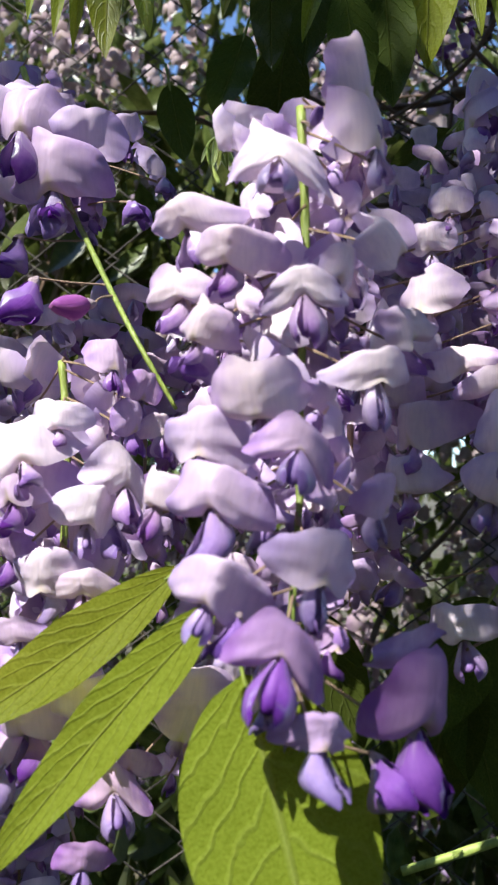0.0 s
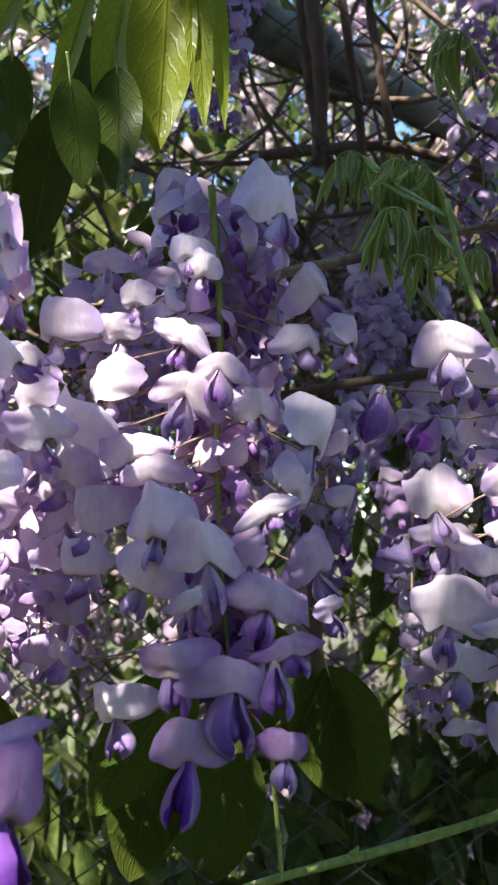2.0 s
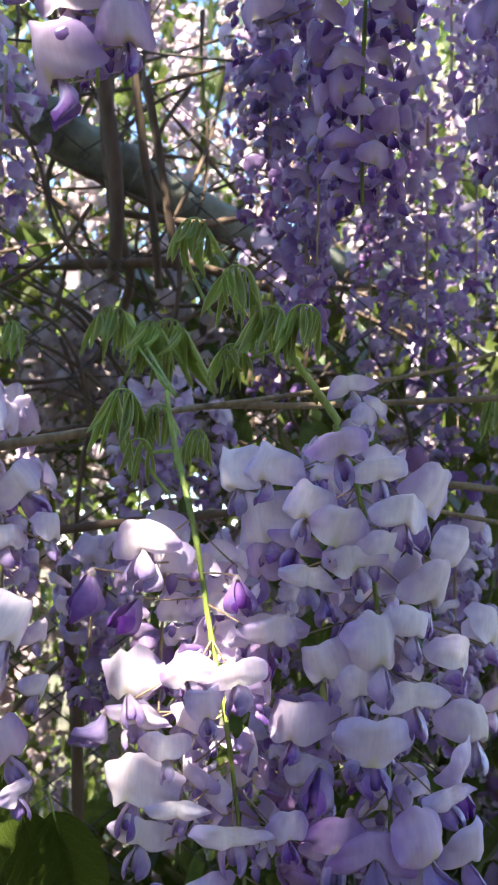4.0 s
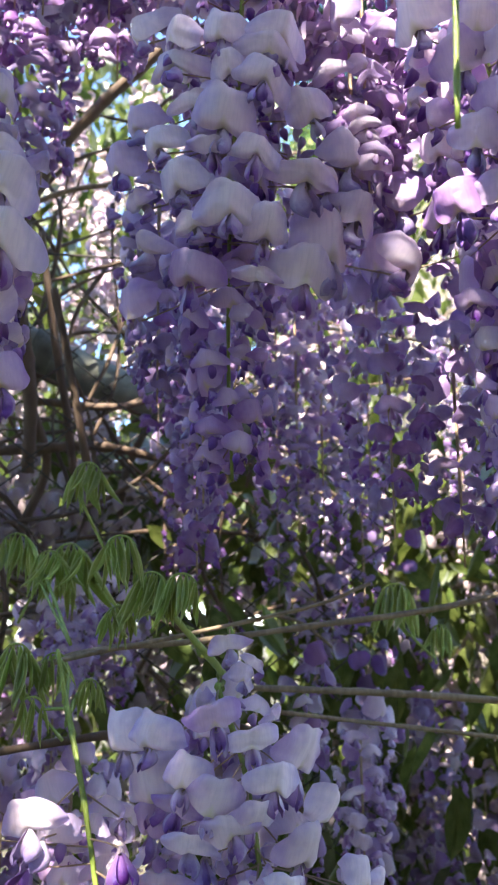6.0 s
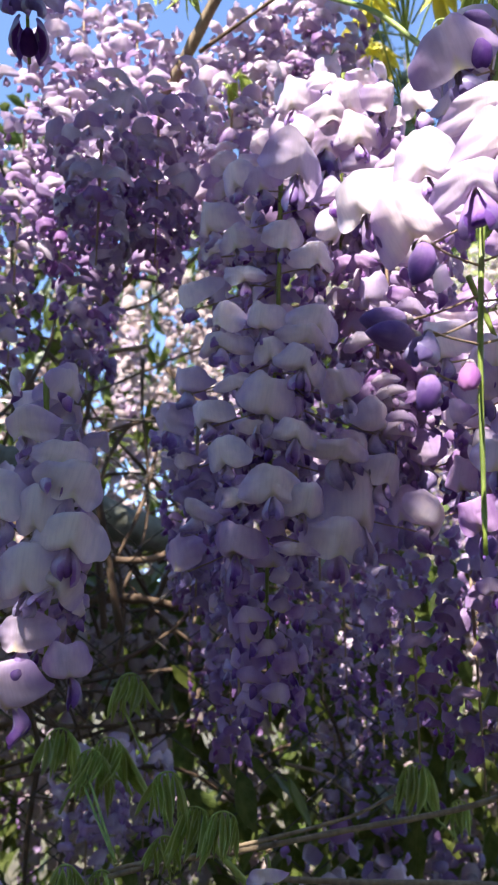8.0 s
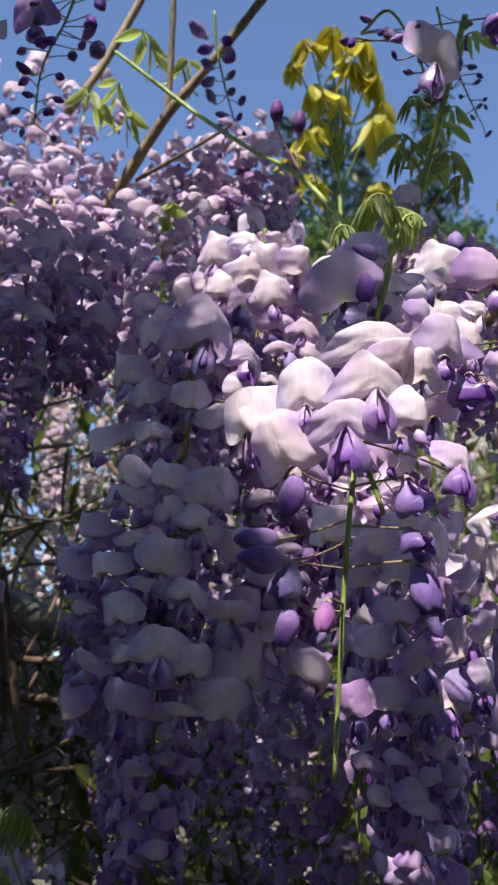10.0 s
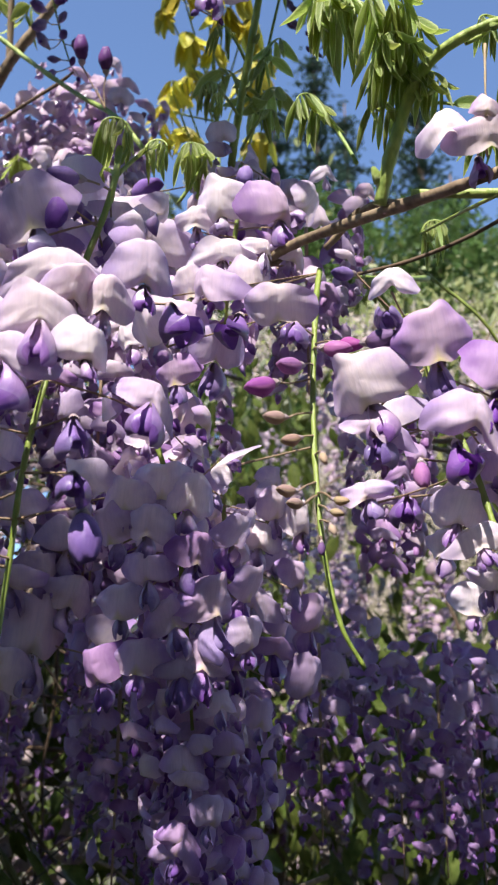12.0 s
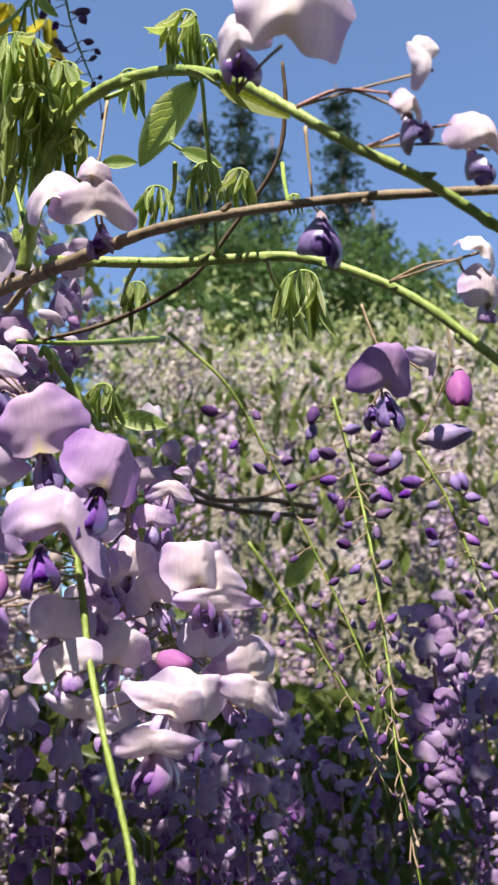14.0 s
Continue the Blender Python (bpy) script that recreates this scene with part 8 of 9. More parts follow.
leaf_fan('small fresh green leaf spray', (0.2598, 0.4155, 2.3937), (0.2741, 0.4204, 2.3649), 0.0309, -22, 3, LEAF_YOUNG, FLAT, 34, 0.6)
leaf_fan('small fresh green leaf spray', (0.2369, 0.4271, 2.3880), (0.2512, 0.4319, 2.3592), 0.0309, -62, 3, LEAF_YOUNG, FLAT, 34, 0.6)
leaf_fan('small fresh green leaf spray', (0.3133, 0.3855, 2.4151), (0.3276, 0.3904, 2.3863), 0.0257, 8, 3, LEAF_YOUNG, FLAT, 34, 0.6)
leaf_fan('small fresh green leaf spray', (0.2733, 0.4189, 2.3697), (0.2875, 0.4238, 2.3409), 0.0257, 8, 3, LEAF_YOUNG, FLAT, 34, 0.6)
leaf_fan('small fresh green leaf spray', (0.3192, 0.4286, 2.2932), (0.3335, 0.4335, 2.2644), 0.0309, 18, 3, LEAF_YOUNG, FLAT, 34, 0.6)
leaf_fan('small fresh green leaf spray', (0.4545, 0.2019, 2.2611), (0.4546, 0.2181, 2.2329), 0.0247, 18, 3, LEAF_YOUNG, FLAT, 34, 0.6)
leaf_fan('small fresh green leaf spray', (0.4615, 0.2062, 2.2418), (0.4546, 0.2181, 2.2329), 0.0247, 38, 3, LEAF_YOUNG, FLAT, 34, 0.6)
leaf_fan('small fresh green leaf spray', (0.4602, 0.1951, 2.2730), (0.4546, 0.2181, 2.2329), 0.0206, 28, 3, LEAF_YOUNG, FLAT, 34, 0.6)
leaf_fan('small fresh green leaf spray', (0.4331, 0.2139, 2.2525), (0.4546, 0.2181, 2.2329), 0.0247, -72, 3, LEAF_YOUNG, FLAT, 34, 0.6)
leaf_fan('small fresh green leaf spray', (0.4632, 0.1749, 2.3239), (0.4546, 0.2181, 2.2329), 0.0247, 18, 3, LEAF_YOUNG, FLAT, 34, 0.6)
leaf_fan('small fresh green leaf spray', (0.4515, 0.2134, 2.2336), (0.4546, 0.2181, 2.2329), 0.0247, -52, 3, LEAF_YOUNG, FLAT, 34, 0.6)
leaf_fan('pale folded leaf bud tuft', (-0.0129, 0.3524, 1.6448), (-0.0116, 0.3535, 1.6251), 0.0174, 68, 3, LEAF_YOUNG, FOLDED, 9, 0.62)

# ---------------------------------------------------------------- racemes farther back

far_raceme('violet raceme hanging in deep shade', (0.3165, 0.4316, 1.9403), 0.214, 46, 0.034, 0.021, (1, 2), seed=1)
far_raceme('violet raceme hanging in deep shade', (0.2800, 0.3952, 1.9710), 0.139, 46, 0.036, 0.021, (1, 2), seed=2)
far_raceme('violet raceme hanging in deep shade', (0.4410, 0.5558, 1.9687), 0.195, 48, 0.036, 0.024, (0, 2), seed=3)
far_raceme('violet raceme hanging in deep shade', (0.5198, 0.5743, 2.0056), 0.229, 48, 0.036, 0.024, (0, 2), seed=4)
far_raceme('shaded lilac raceme hanging among leaves', (0.6347, 0.8981, 1.8473), 0.192, 46, 0.036, 0.024, (0, 1), seed=5)
far_raceme('pale lilac raceme hanging in sunlight', (0.9408, 1.0097, 2.0771), 0.225, 54, 0.036, 0.024, (0, 2), seed=6)
far_raceme('violet raceme hanging in deep shade', (0.7889, 0.8431, 2.0841), 0.255, 54, 0.036, 0.024, (0, 2), seed=7)
far_raceme('shaded lilac raceme hanging among leaves', (0.9150, 1.2010, 1.7675), 0.154, 40, 0.036, 0.024, (0, 2), seed=8)
far_raceme('shaded lilac raceme hanging among leaves', (1.0150, 1.1652, 1.7750), 0.222, 44, 0.036, 0.024, (0, 2), seed=9)
far_raceme('violet raceme hanging in deep shade', (0.1955, 0.3518, 2.1740), 0.112, 44, 0.045, 0.024, (0, 2), seed=10)
far_raceme('violet raceme hanging in deep shade', (0.2367, 0.3539, 2.1971), 0.127, 44, 0.045, 0.024, (0, 2), seed=11)
far_raceme('shaded lilac raceme hanging among leaves', (0.2620, 0.6337, 1.7250), 0.085, 44, 0.036, 0.024, (0, 1), seed=12)
far_raceme('violet raceme hanging in deep shade', (0.3100, 0.6913, 1.7100), 0.098, 40, 0.036, 0.024, (0, 2), seed=13)
far_raceme('pale lilac raceme hanging in sunlight', (0.4970, 0.5691, 1.6077), 0.159, 50, 0.036, 0.024, (0, 1), seed=14)
far_raceme('shaded lilac raceme hanging among leaves', (0.5532, 0.7904, 1.7346), 0.129, 40, 0.036, 0.024, (0, 2), seed=15)
far_raceme('violet raceme hanging in deep shade', (0.7517, 0.8806, 1.5284), 0.212, 44, 0.036, 0.024, (0, 2), seed=16)
far_raceme('violet raceme hanging in deep shade', (0.8061, 0.8657, 1.5136), 0.212, 44, 0.036, 0.024, (0, 2), seed=17)
far_raceme('pale lilac raceme hanging in sunlight', (0.1977, 0.5342, 2.4506), 0.191, 72, 0.050, 0.024, (0, 1), seed=18)
far_raceme('pale lilac raceme hanging in sunlight', (0.2448, 0.5005, 2.4277), 0.187, 72, 0.050, 0.024, (0, 1), seed=19)
far_raceme('pale lilac raceme hanging in sunlight', (0.2951, 0.4888, 2.3424), 0.182, 72, 0.050, 0.024, (0, 1), seed=20)
far_raceme('pale lilac raceme hanging in sunlight', (0.2245, 0.4819, 2.3163), 0.190, 72, 0.050, 0.024, (0, 2), seed=21)
far_raceme('pale lilac raceme hanging in sunlight', (0.1836, 0.4789, 2.3079), 0.195, 72, 0.050, 0.024, (0, 2), seed=22)
far_raceme('pale lilac raceme hanging in sunlight', (0.2609, 0.4607, 2.2716), 0.170, 72, 0.050, 0.024, (0, 2), seed=23)
far_raceme('pale lilac raceme hanging in sunlight', (0.3131, 0.4197, 2.2624), 0.165, 72, 0.050, 0.024, (0, 1), seed=24)
far_raceme('violet raceme hanging in deep shade', (0.2083, 0.4732, 2.1735), 0.161, 46, 0.045, 0.024, (2, 2), seed=25)
far_raceme('violet raceme hanging in deep shade', (0.1481, 0.4995, 2.2920), 0.257, 60, 0.050, 0.024, (0, 2), seed=26)
far_raceme('pale lilac raceme hanging in sunlight', (0.3725, 0.4412, 2.3846), 0.144, 60, 0.052, 0.024, (0, 1), seed=27)
far_raceme('pale lilac raceme hanging in sunlight', (0.3997, 0.4182, 2.3549), 0.119, 72, 0.050, 0.024, (0, 1), seed=28)
far_raceme('pale lilac raceme hanging in sunlight', (0.3535, 0.4581, 2.3603), 0.133, 72, 0.050, 0.024, (0, 1), seed=29)
far_raceme('pale lilac raceme hanging in sunlight', (0.4334, 0.2177, 2.1809), 0.060, 30, 0.030, 0.024, (0, 1), seed=30)
far_raceme('pale lilac raceme hanging in sunlight', (0.4785, 0.1914, 2.1403), 0.116, 46, 0.050, 0.024, (0, 1), seed=31)
far_raceme('violet raceme hanging in deep shade', (0.1246, 0.5504, 1.9464), 0.167, 46, 0.040, 0.024, (0, 2), seed=32)
far_raceme('violet raceme hanging in deep shade', (0.1017, 0.5952, 1.9666), 0.140, 46, 0.040, 0.024, (0, 2), seed=33)
far_raceme('violet raceme hanging in deep shade', (0.3200, 0.5663, 1.9974), 0.157, 46, 0.036, 0.024, (0, 2), seed=34)
far_raceme('violet raceme hanging in deep shade', (0.3400, 0.5375, 2.0107), 0.187, 50, 0.036, 0.024, (0, 2), seed=35)
far_raceme('violet raceme hanging in deep shade', (0.3749, 0.5902, 1.9701), 0.194, 46, 0.036, 0.024, (0, 2), seed=36)
far_raceme('violet raceme hanging in deep shade', (0.4386, 0.5983, 2.0368), 0.202, 50, 0.036, 0.024, (0, 2), seed=37)
far_raceme('violet raceme hanging in deep shade', (0.4692, 0.5668, 1.9727), 0.222, 50, 0.036, 0.024, (0, 2), seed=38)
far_raceme('violet raceme hanging in deep shade', (0.4773, 0.7034, 1.9374), 0.219, 50, 0.036, 0.024, (0, 2), seed=39)
far_raceme('violet raceme hanging in deep shade', (0.5633, 0.6845, 1.9181), 0.235, 50, 0.036, 0.024, (0, 2), seed=40)
far_raceme('violet raceme hanging in deep shade', (0.3838, 0.7307, 1.8967), 0.164, 46, 0.036, 0.024, (0, 2), seed=41)
far_raceme('bare raceme stem with a few dark flowers', (0.3089, 0.3892, 1.8731), 0.106, 9, 0.020, 0.018, (2, 2), seed=42)
far_raceme('shaded lilac raceme hanging among leaves', (0.3266, 0.5390, 1.6030), 0.132, 44, 0.036, 0.024, (0, 1), seed=43)
far_raceme('shaded lilac raceme hanging among leaves', (0.2071, 0.5694, 1.5917), 0.120, 44, 0.036, 0.024, (0, 2), seed=44)
far_raceme('shaded lilac raceme hanging among leaves', (0.1443, 0.5066, 1.6426), 0.117, 44, 0.036, 0.024, (0, 1), seed=45)
far_raceme('shaded lilac raceme hanging among leaves', (0.2728, 0.5419, 1.5080), 0.116, 40, 0.036, 0.024, (0, 1), seed=46)
far_raceme('shaded lilac raceme hanging among leaves', (0.3379, 0.4762, 1.4897), 0.106, 44, 0.036, 0.024, (1, 2), seed=47)
far_raceme('shaded lilac raceme hanging among leaves', (0.2484, 0.5092, 1.5928), 0.117, 44, 0.036, 0.024, (0, 2), seed=48)
far_raceme('shaded lilac raceme hanging among leaves', (0.2506, 0.6517, 1.7006), 0.135, 40, 0.036, 0.024, (0, 2), seed=49)
far_raceme('shaded lilac raceme hanging among leaves', (0.0756, 0.4122, 1.6465), 0.113, 44, 0.040, 0.024, (0, 1), seed=50)
far_raceme('shaded lilac raceme hanging among leaves', (0.1213, 0.4404, 1.6775), 0.145, 46, 0.045, 0.024, (0, 1), seed=51)
far_raceme('shaded lilac raceme hanging among leaves', (-0.0024, 0.4150, 1.6002), 0.108, 40, 0.040, 0.024, (0, 1), seed=52)
far_raceme('shaded lilac raceme hanging among leaves', (-0.0517, 0.4458, 1.5897), 0.121, 40, 0.040, 0.024, (0, 1), seed=53)
far_raceme('shaded lilac raceme hanging among leaves', (-0.0043, 0.4226, 1.4654), 0.113, 40, 0.040, 0.024, (0, 1), seed=54)
far_raceme('shaded lilac raceme hanging among leaves', (-0.1130, 0.4162, 1.5834), 0.113, 40, 0.040, 0.024, (0, 1), seed=55)
far_raceme('shaded lilac raceme hanging among leaves', (0.0422, 0.3582, 1.5400), 0.076, 30, 0.035, 0.024, (0, 1), seed=56)
far_raceme('shaded lilac raceme hanging among leaves', (-0.1064, 0.4267, 1.3974), 0.089, 40, 0.040, 0.024, (0, 1), seed=57)
far_raceme('pale lilac raceme hanging in sunlight', (0.5605, 0.2349, 2.0486), 0.127, 44, 0.045, 0.024, (0, 1), seed=58)
# the next ten take deeper violet stages, partly in place of shade
far_raceme('violet raceme hanging in deep shade', (0.4038, 0.3175, 1.8770), 0.137, 46, 0.045, 0.024, (1, 2), seed=59)
far_raceme('violet raceme hanging in deep shade', (0.4425, 0.3071, 1.8599), 0.137, 46, 0.045, 0.024, (1, 2), seed=60)
far_raceme('shaded lilac raceme hanging among leaves', (0.5471, 0.3193, 1.8928), 0.132, 46, 0.045, 0.024, (1, 2), seed=61)
far_raceme('shaded lilac raceme hanging among leaves', (0.6203, 0.3369, 1.8844), 0.153, 46, 0.045, 0.024, (1, 2), seed=62)
far_raceme('shaded lilac raceme hanging among leaves', (0.6998, 0.3507, 1.8788), 0.162, 46, 0.045, 0.024, (1, 2), seed=63)
far_raceme('shaded lilac raceme hanging among leaves', (0.7514, 0.4148, 1.8959), 0.159, 46, 0.040, 0.024, (1, 2), seed=64)
far_raceme('shaded lilac raceme hanging among leaves', (0.8376, 0.4352, 1.8823), 0.170, 46, 0.040, 0.024, (1, 2), seed=65)
far_raceme('violet raceme hanging in deep shade', (0.8319, 0.2848, 1.9678), 0.148, 40, 0.035, 0.024, (1, 2), seed=66)
far_raceme('pale lilac raceme hanging in sunlight', (0.9458, 0.3627, 1.9237), 0.170, 46, 0.040, 0.024, (1, 2), seed=67)
far_raceme('shaded lilac raceme hanging among leaves', (0.6486, 0.3251, 1.8648), 0.132, 46, 0.040, 0.024, (1, 2), seed=68)
far_raceme('pale lilac raceme hanging in sunlight', (0.3596, 0.3329, 2.2064), 0.140, 50, 0.050, 0.024, (0, 1), seed=69)
far_raceme('shaded lilac raceme hanging among leaves', (0.3984, 0.2780, 2.1216), 0.127, 50, 0.050, 0.024, (0, 1), seed=70)
far_raceme('shaded lilac raceme hanging among leaves', (0.3666, 0.2770, 2.0342), 0.137, 50, 0.050, 0.024, (1, 2), seed=71)
far_raceme('shaded lilac raceme hanging among leaves', (0.4157, 0.2634, 2.0138), 0.119, 44, 0.050, 0.024, (1, 2), seed=72)
far_raceme('shaded lilac raceme hanging among leaves', (0.3049, 0.3541, 2.1409), 0.166, 50, 0.050, 0.024, (0, 1), seed=73)
far_raceme('shaded lilac raceme hanging among leaves', (0.3674, 0.2605, 2.0777), 0.162, 50, 0.050, 0.024, (0, 2), seed=74)
far_raceme('pale pinkish raceme hanging in shade', (0.4966, 0.5765, 2.0999), 0.150, 36, 0.040, 0.024, (0, 1), seed=75)
far_raceme('pale pinkish raceme hanging in shade', (0.5222, 0.5536, 2.0588), 0.161, 36, 0.040, 0.024, (0, 1), seed=76)
far_raceme('pale pinkish raceme hanging in shade', (0.4745, 0.6220, 2.1194), 0.158, 36, 0.040, 0.024, (0, 1), seed=77)
far_raceme('pale pinkish raceme hanging in shade', (0.4249, 0.6127, 2.1359), 0.154, 36, 0.040, 0.024, (0, 1), seed=78)
far_raceme('pale pinkish raceme hanging in shade', (0.4927, 0.4959, 2.0845), 0.126, 36, 0.040, 0.024, (0, 1), seed=79)

# ---------------------------------------------------------------- the garden round about
def ground_material():
    m, t, n, l = nodes_of("soil_and_litter")
    co = n.new("ShaderNodeTexCoord")
    a, b = n.new("ShaderNodeTexNoise"), n.new("ShaderNodeTexVoronoi")
    a.inputs["Scale"].default_value, a.inputs["Detail"].default_value = 3, 8
    b.inputs["Scale"].default_value = 40
    for k in (a, b):
        l.new(co.outputs["Object"], k.inputs["Vector"])
    col = ramp_of(n, l, a.outputs[0], [(0.35, (0.05, 0.045, 0.025)), (0.55, (0.10, 0.085, 0.05)), (0.7, (0.07, 0.10, 0.03))])
    col = mix_of(n, l, ramp_of(n, l, b.outputs["Distance"], [(0.0, (0.5, 0.5, 0.5)), (0.25, (0, 0, 0))]), col, (0.34, 0.28, 0.30))
    p, out, bp = n.new("ShaderNodeBsdfPrincipled"), n.new("ShaderNodeOutputMaterial"), n.new("ShaderNodeBump")
    bp.inputs["Distance"].default_value = 0.02
    l.new(a.outputs[0], bp.inputs["Height"])
    l.new(bp.outputs[0], p.inputs["Normal"])
    l.new(col, p.inputs["Base Color"])
    p.inputs["Roughness"].default_value = 0.95
    l.new(p.outputs[0], out.inputs[0])
    return m


def slope_material():
    m, t, n, l = nodes_of("weedy_slope")
    co = n.new("ShaderNodeTexCoord")
    a, b = n.new("ShaderNodeTexNoise"), n.new("ShaderNodeTexNoise")
    for q, s, d in ((a, 7, 8), (b, 60, 6)):
        q.inputs["Scale"].default_value, q.inputs["Detail"].default_value = s, d
        l.new(co.outputs["Object"], q.inputs["Vector"])
    f = math_of(n, l, "ADD", math_of(n, l, "MULTIPLY", a.outputs[0], 0.5), math_of(n, l, "MULTIPLY", b.outputs[0], 0.5))
    col = ramp_of(n, l, f, [(0.36, (0.09, 0.09, 0.05)), (0.48, (0.21, 0.19, 0.13)), (0.57, (0.36, 0.31, 0.29)), (0.68, (0.45, 0.37, 0.42))])
    p, out, bp = n.new("ShaderNodeBsdfPrincipled"), n.new("ShaderNodeOutputMaterial"), n.new("ShaderNodeBump")
    bp.inputs["Distance"].default_value = 0.05
    l.new(b.outputs[0], bp.inputs["Height"])
    l.new(bp.outputs[0], p.inputs["Normal"])
    l.new(col, p.inputs["Base Color"])
    p.inputs["Roughness"].default_value = 0.95
    l.new(p.outputs[0], out.inputs[0])
    return m


def ground():
    n, reach = 60, 1500.0
    k = [(-1 + 2 * i / n) for i in range(n + 1)]
    pos = [math.copysign(abs(u) ** 4, u) * reach for u in k]
    verts = [(x, y, 0.02 * noise.noise((x, y, 0)) if abs(x) + abs(y) < 20 else 0.0) for y in pos for x in pos]
    faces = [(j * (n + 1) + i, j * (n + 1) + i + 1, (j + 1) * (n + 1) + i + 1, (j + 1) * (n + 1) + i) for j in range(n) for i in range(n)]
    ob = new("ground", mesh_of("ground", verts, faces, mats=[ground_material()]))
    return tagged(ob, "brown garden soil with fallen petals", "ground", kind="structure")


ground()
k = random.Random(21)


def sky_line(x, y):
    """How high the growth reaches over a spot, so that the sky shows where it does."""
    r = math.hypot(x - 0.15, y + 0.24)
    turn = math.degrees(math.atan2(x - 0.15, y + 0.24))
    steep = 35 if turn < 18 else 35 - (turn - 18) * 2.2 if turn < 23 else 24
    return 1.82 + math.tan(radians(steep)) * r


# the shaded growth behind the near racemes, up to the line over which the sky shows
places, leaves = [], []
while len(places) < 520:
    x, y = k.uniform(-1.4, 2.4), k.uniform(1.0, 2.6)
    z = k.uniform(0.75, 2.7)
    if z < sky_line(x, y) - 0.05 and math.hypot(x - 0.29, y - 0.8) > 0.12:
        places.append((x, y, z, k.uniform(0.14, 0.26), k.uniform(0.05, 0.55)))
# low racemes take deeper petal colours in place of shade
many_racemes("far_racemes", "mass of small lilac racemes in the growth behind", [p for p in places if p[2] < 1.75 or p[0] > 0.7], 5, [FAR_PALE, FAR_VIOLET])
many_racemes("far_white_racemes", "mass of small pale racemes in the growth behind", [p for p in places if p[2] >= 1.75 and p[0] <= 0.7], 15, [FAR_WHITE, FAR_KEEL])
while len(leaves) < 11000:
    x, y, z = k.uniform(-1.8, 2.9), k.uniform(1.15, 2.2), k.uniform(0.3, 2.9)
    if z < sky_line(x, y):
        leaves.append((x, y, z))
while len(leaves) < 13500:
    x, y, z = k.uniform(-0.7, 0.45), k.uniform(1.4, 1.9), k.uniform(1.8, 3.0)
    if z < sky_line(x, y):
        leaves.append((x, y, z))
many_leaves("far_leaves", "green leaves in the growth behind", leaves, 6, LEAF_MANY, 0.06)
# a denser leaf shelf added inside the growth to keep what hangs below dark
shelf = []
while len(shelf) < 9000:
    x, y, z = k.uniform(-1.2, 2.2), k.uniform(0.95, 2.4), k.uniform(1.78, 1.98)
    if math.hypot(x - 0.29, y - 0.8) > 0.15:
        shelf.append((x, y, z))
many_leaves("shelf_leaves", "green leaves among the racemes behind", shelf, 36, LEAF_MANY, 0.07, hang=0.4)
# shaded racemes and leaves close behind the near ones, low down
places, leaves = [], []
while len(places) < 80:
    x, y = k.uniform(0.30, 1.4), k.uniform(0.55, 1.0)
    r = math.hypot(x - 0.38, y + 0.28)
    z = k.uniform(1.15, 1.86 + 0.06 * r)
    if x > 0.45 or z < 1.7:
        places.append((x, y, z, k.uniform(0.14, 0.24), k.uniform(0.5, 1.0)))
        for _ in range(34):
            leaves.append((x + k.gauss(0, 0.08), y + 0.12 + k.gauss(0, 0.06), z - 0.1 + k.gauss(0, 0.09)))
# the lowest get paler petals to brighten them, the rest petals darkened for shade
many_racemes("low_lilac_racemes", "pale lilac racemes low behind the vines", [p for p in places if p[2] < 1.66 and p[0] < 1.0], 38, [FAR_PALE, FAR_VIOLET], 34, 0.023)
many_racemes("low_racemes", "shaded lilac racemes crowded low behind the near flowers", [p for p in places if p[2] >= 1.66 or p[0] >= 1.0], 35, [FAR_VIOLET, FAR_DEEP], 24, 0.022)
many_leaves("low_leaves", "dark shaded leaves among low racemes", leaves, 37, LEAF_MANY, 0.055)
bright = []
while len(bright) < 125:
    x, y, z = k.uniform(-0.5, 0.75), k.uniform(0.96, 1.35), k.uniform(1.32, 2.7)
    if z < sky_line(x, y) - 0.1:
        bright.append((x, y, z, k.uniform(0.14, 0.24), 0.1))
many_racemes("sunlit_far_racemes", "sunlit pale racemes seen through the vines", bright, 25, [FAR_WHITE, FAR_PALE])
# dark leafy undergrowth low behind the flowers, thickened to darken the background there
k = random.Random(91)
under = [(k.uniform(-0.5, 1.0), k.uniform(0.75, 1.15), 0.55 + 0.72 * k.random() ** 0.8) for _ in range(3800)]
many_leaves("undergrowth_leaves", "dark green leaves of the undergrowth low behind the flowers", under, 92, LEAF_MANY, 0.07, hang=0.5)
k = random.Random(93)
low = [(k.uniform(0.45, 0.95), k.uniform(1.0, 1.2), k.uniform(1.42, 1.72), k.uniform(0.14, 0.2), 0.1) for _ in range(20)]
under_trunk = [(k.uniform(0.06, 0.44), k.uniform(0.90, 0.98), k.uniform(1.79, 1.90), k.uniform(0.10, 0.15), 0.1) for _ in range(16)]
by_path = [(k.uniform(0.60, 0.98), k.uniform(0.90, 1.0), k.uniform(1.80, 1.95), k.uniform(0.11, 0.17), 0.1) for _ in range(12)]
many_racemes("low_pale_racemes", "pale racemes low behind the vines", low + under_trunk + by_path, 94, [FAR_WHITE, FAR_PALE])
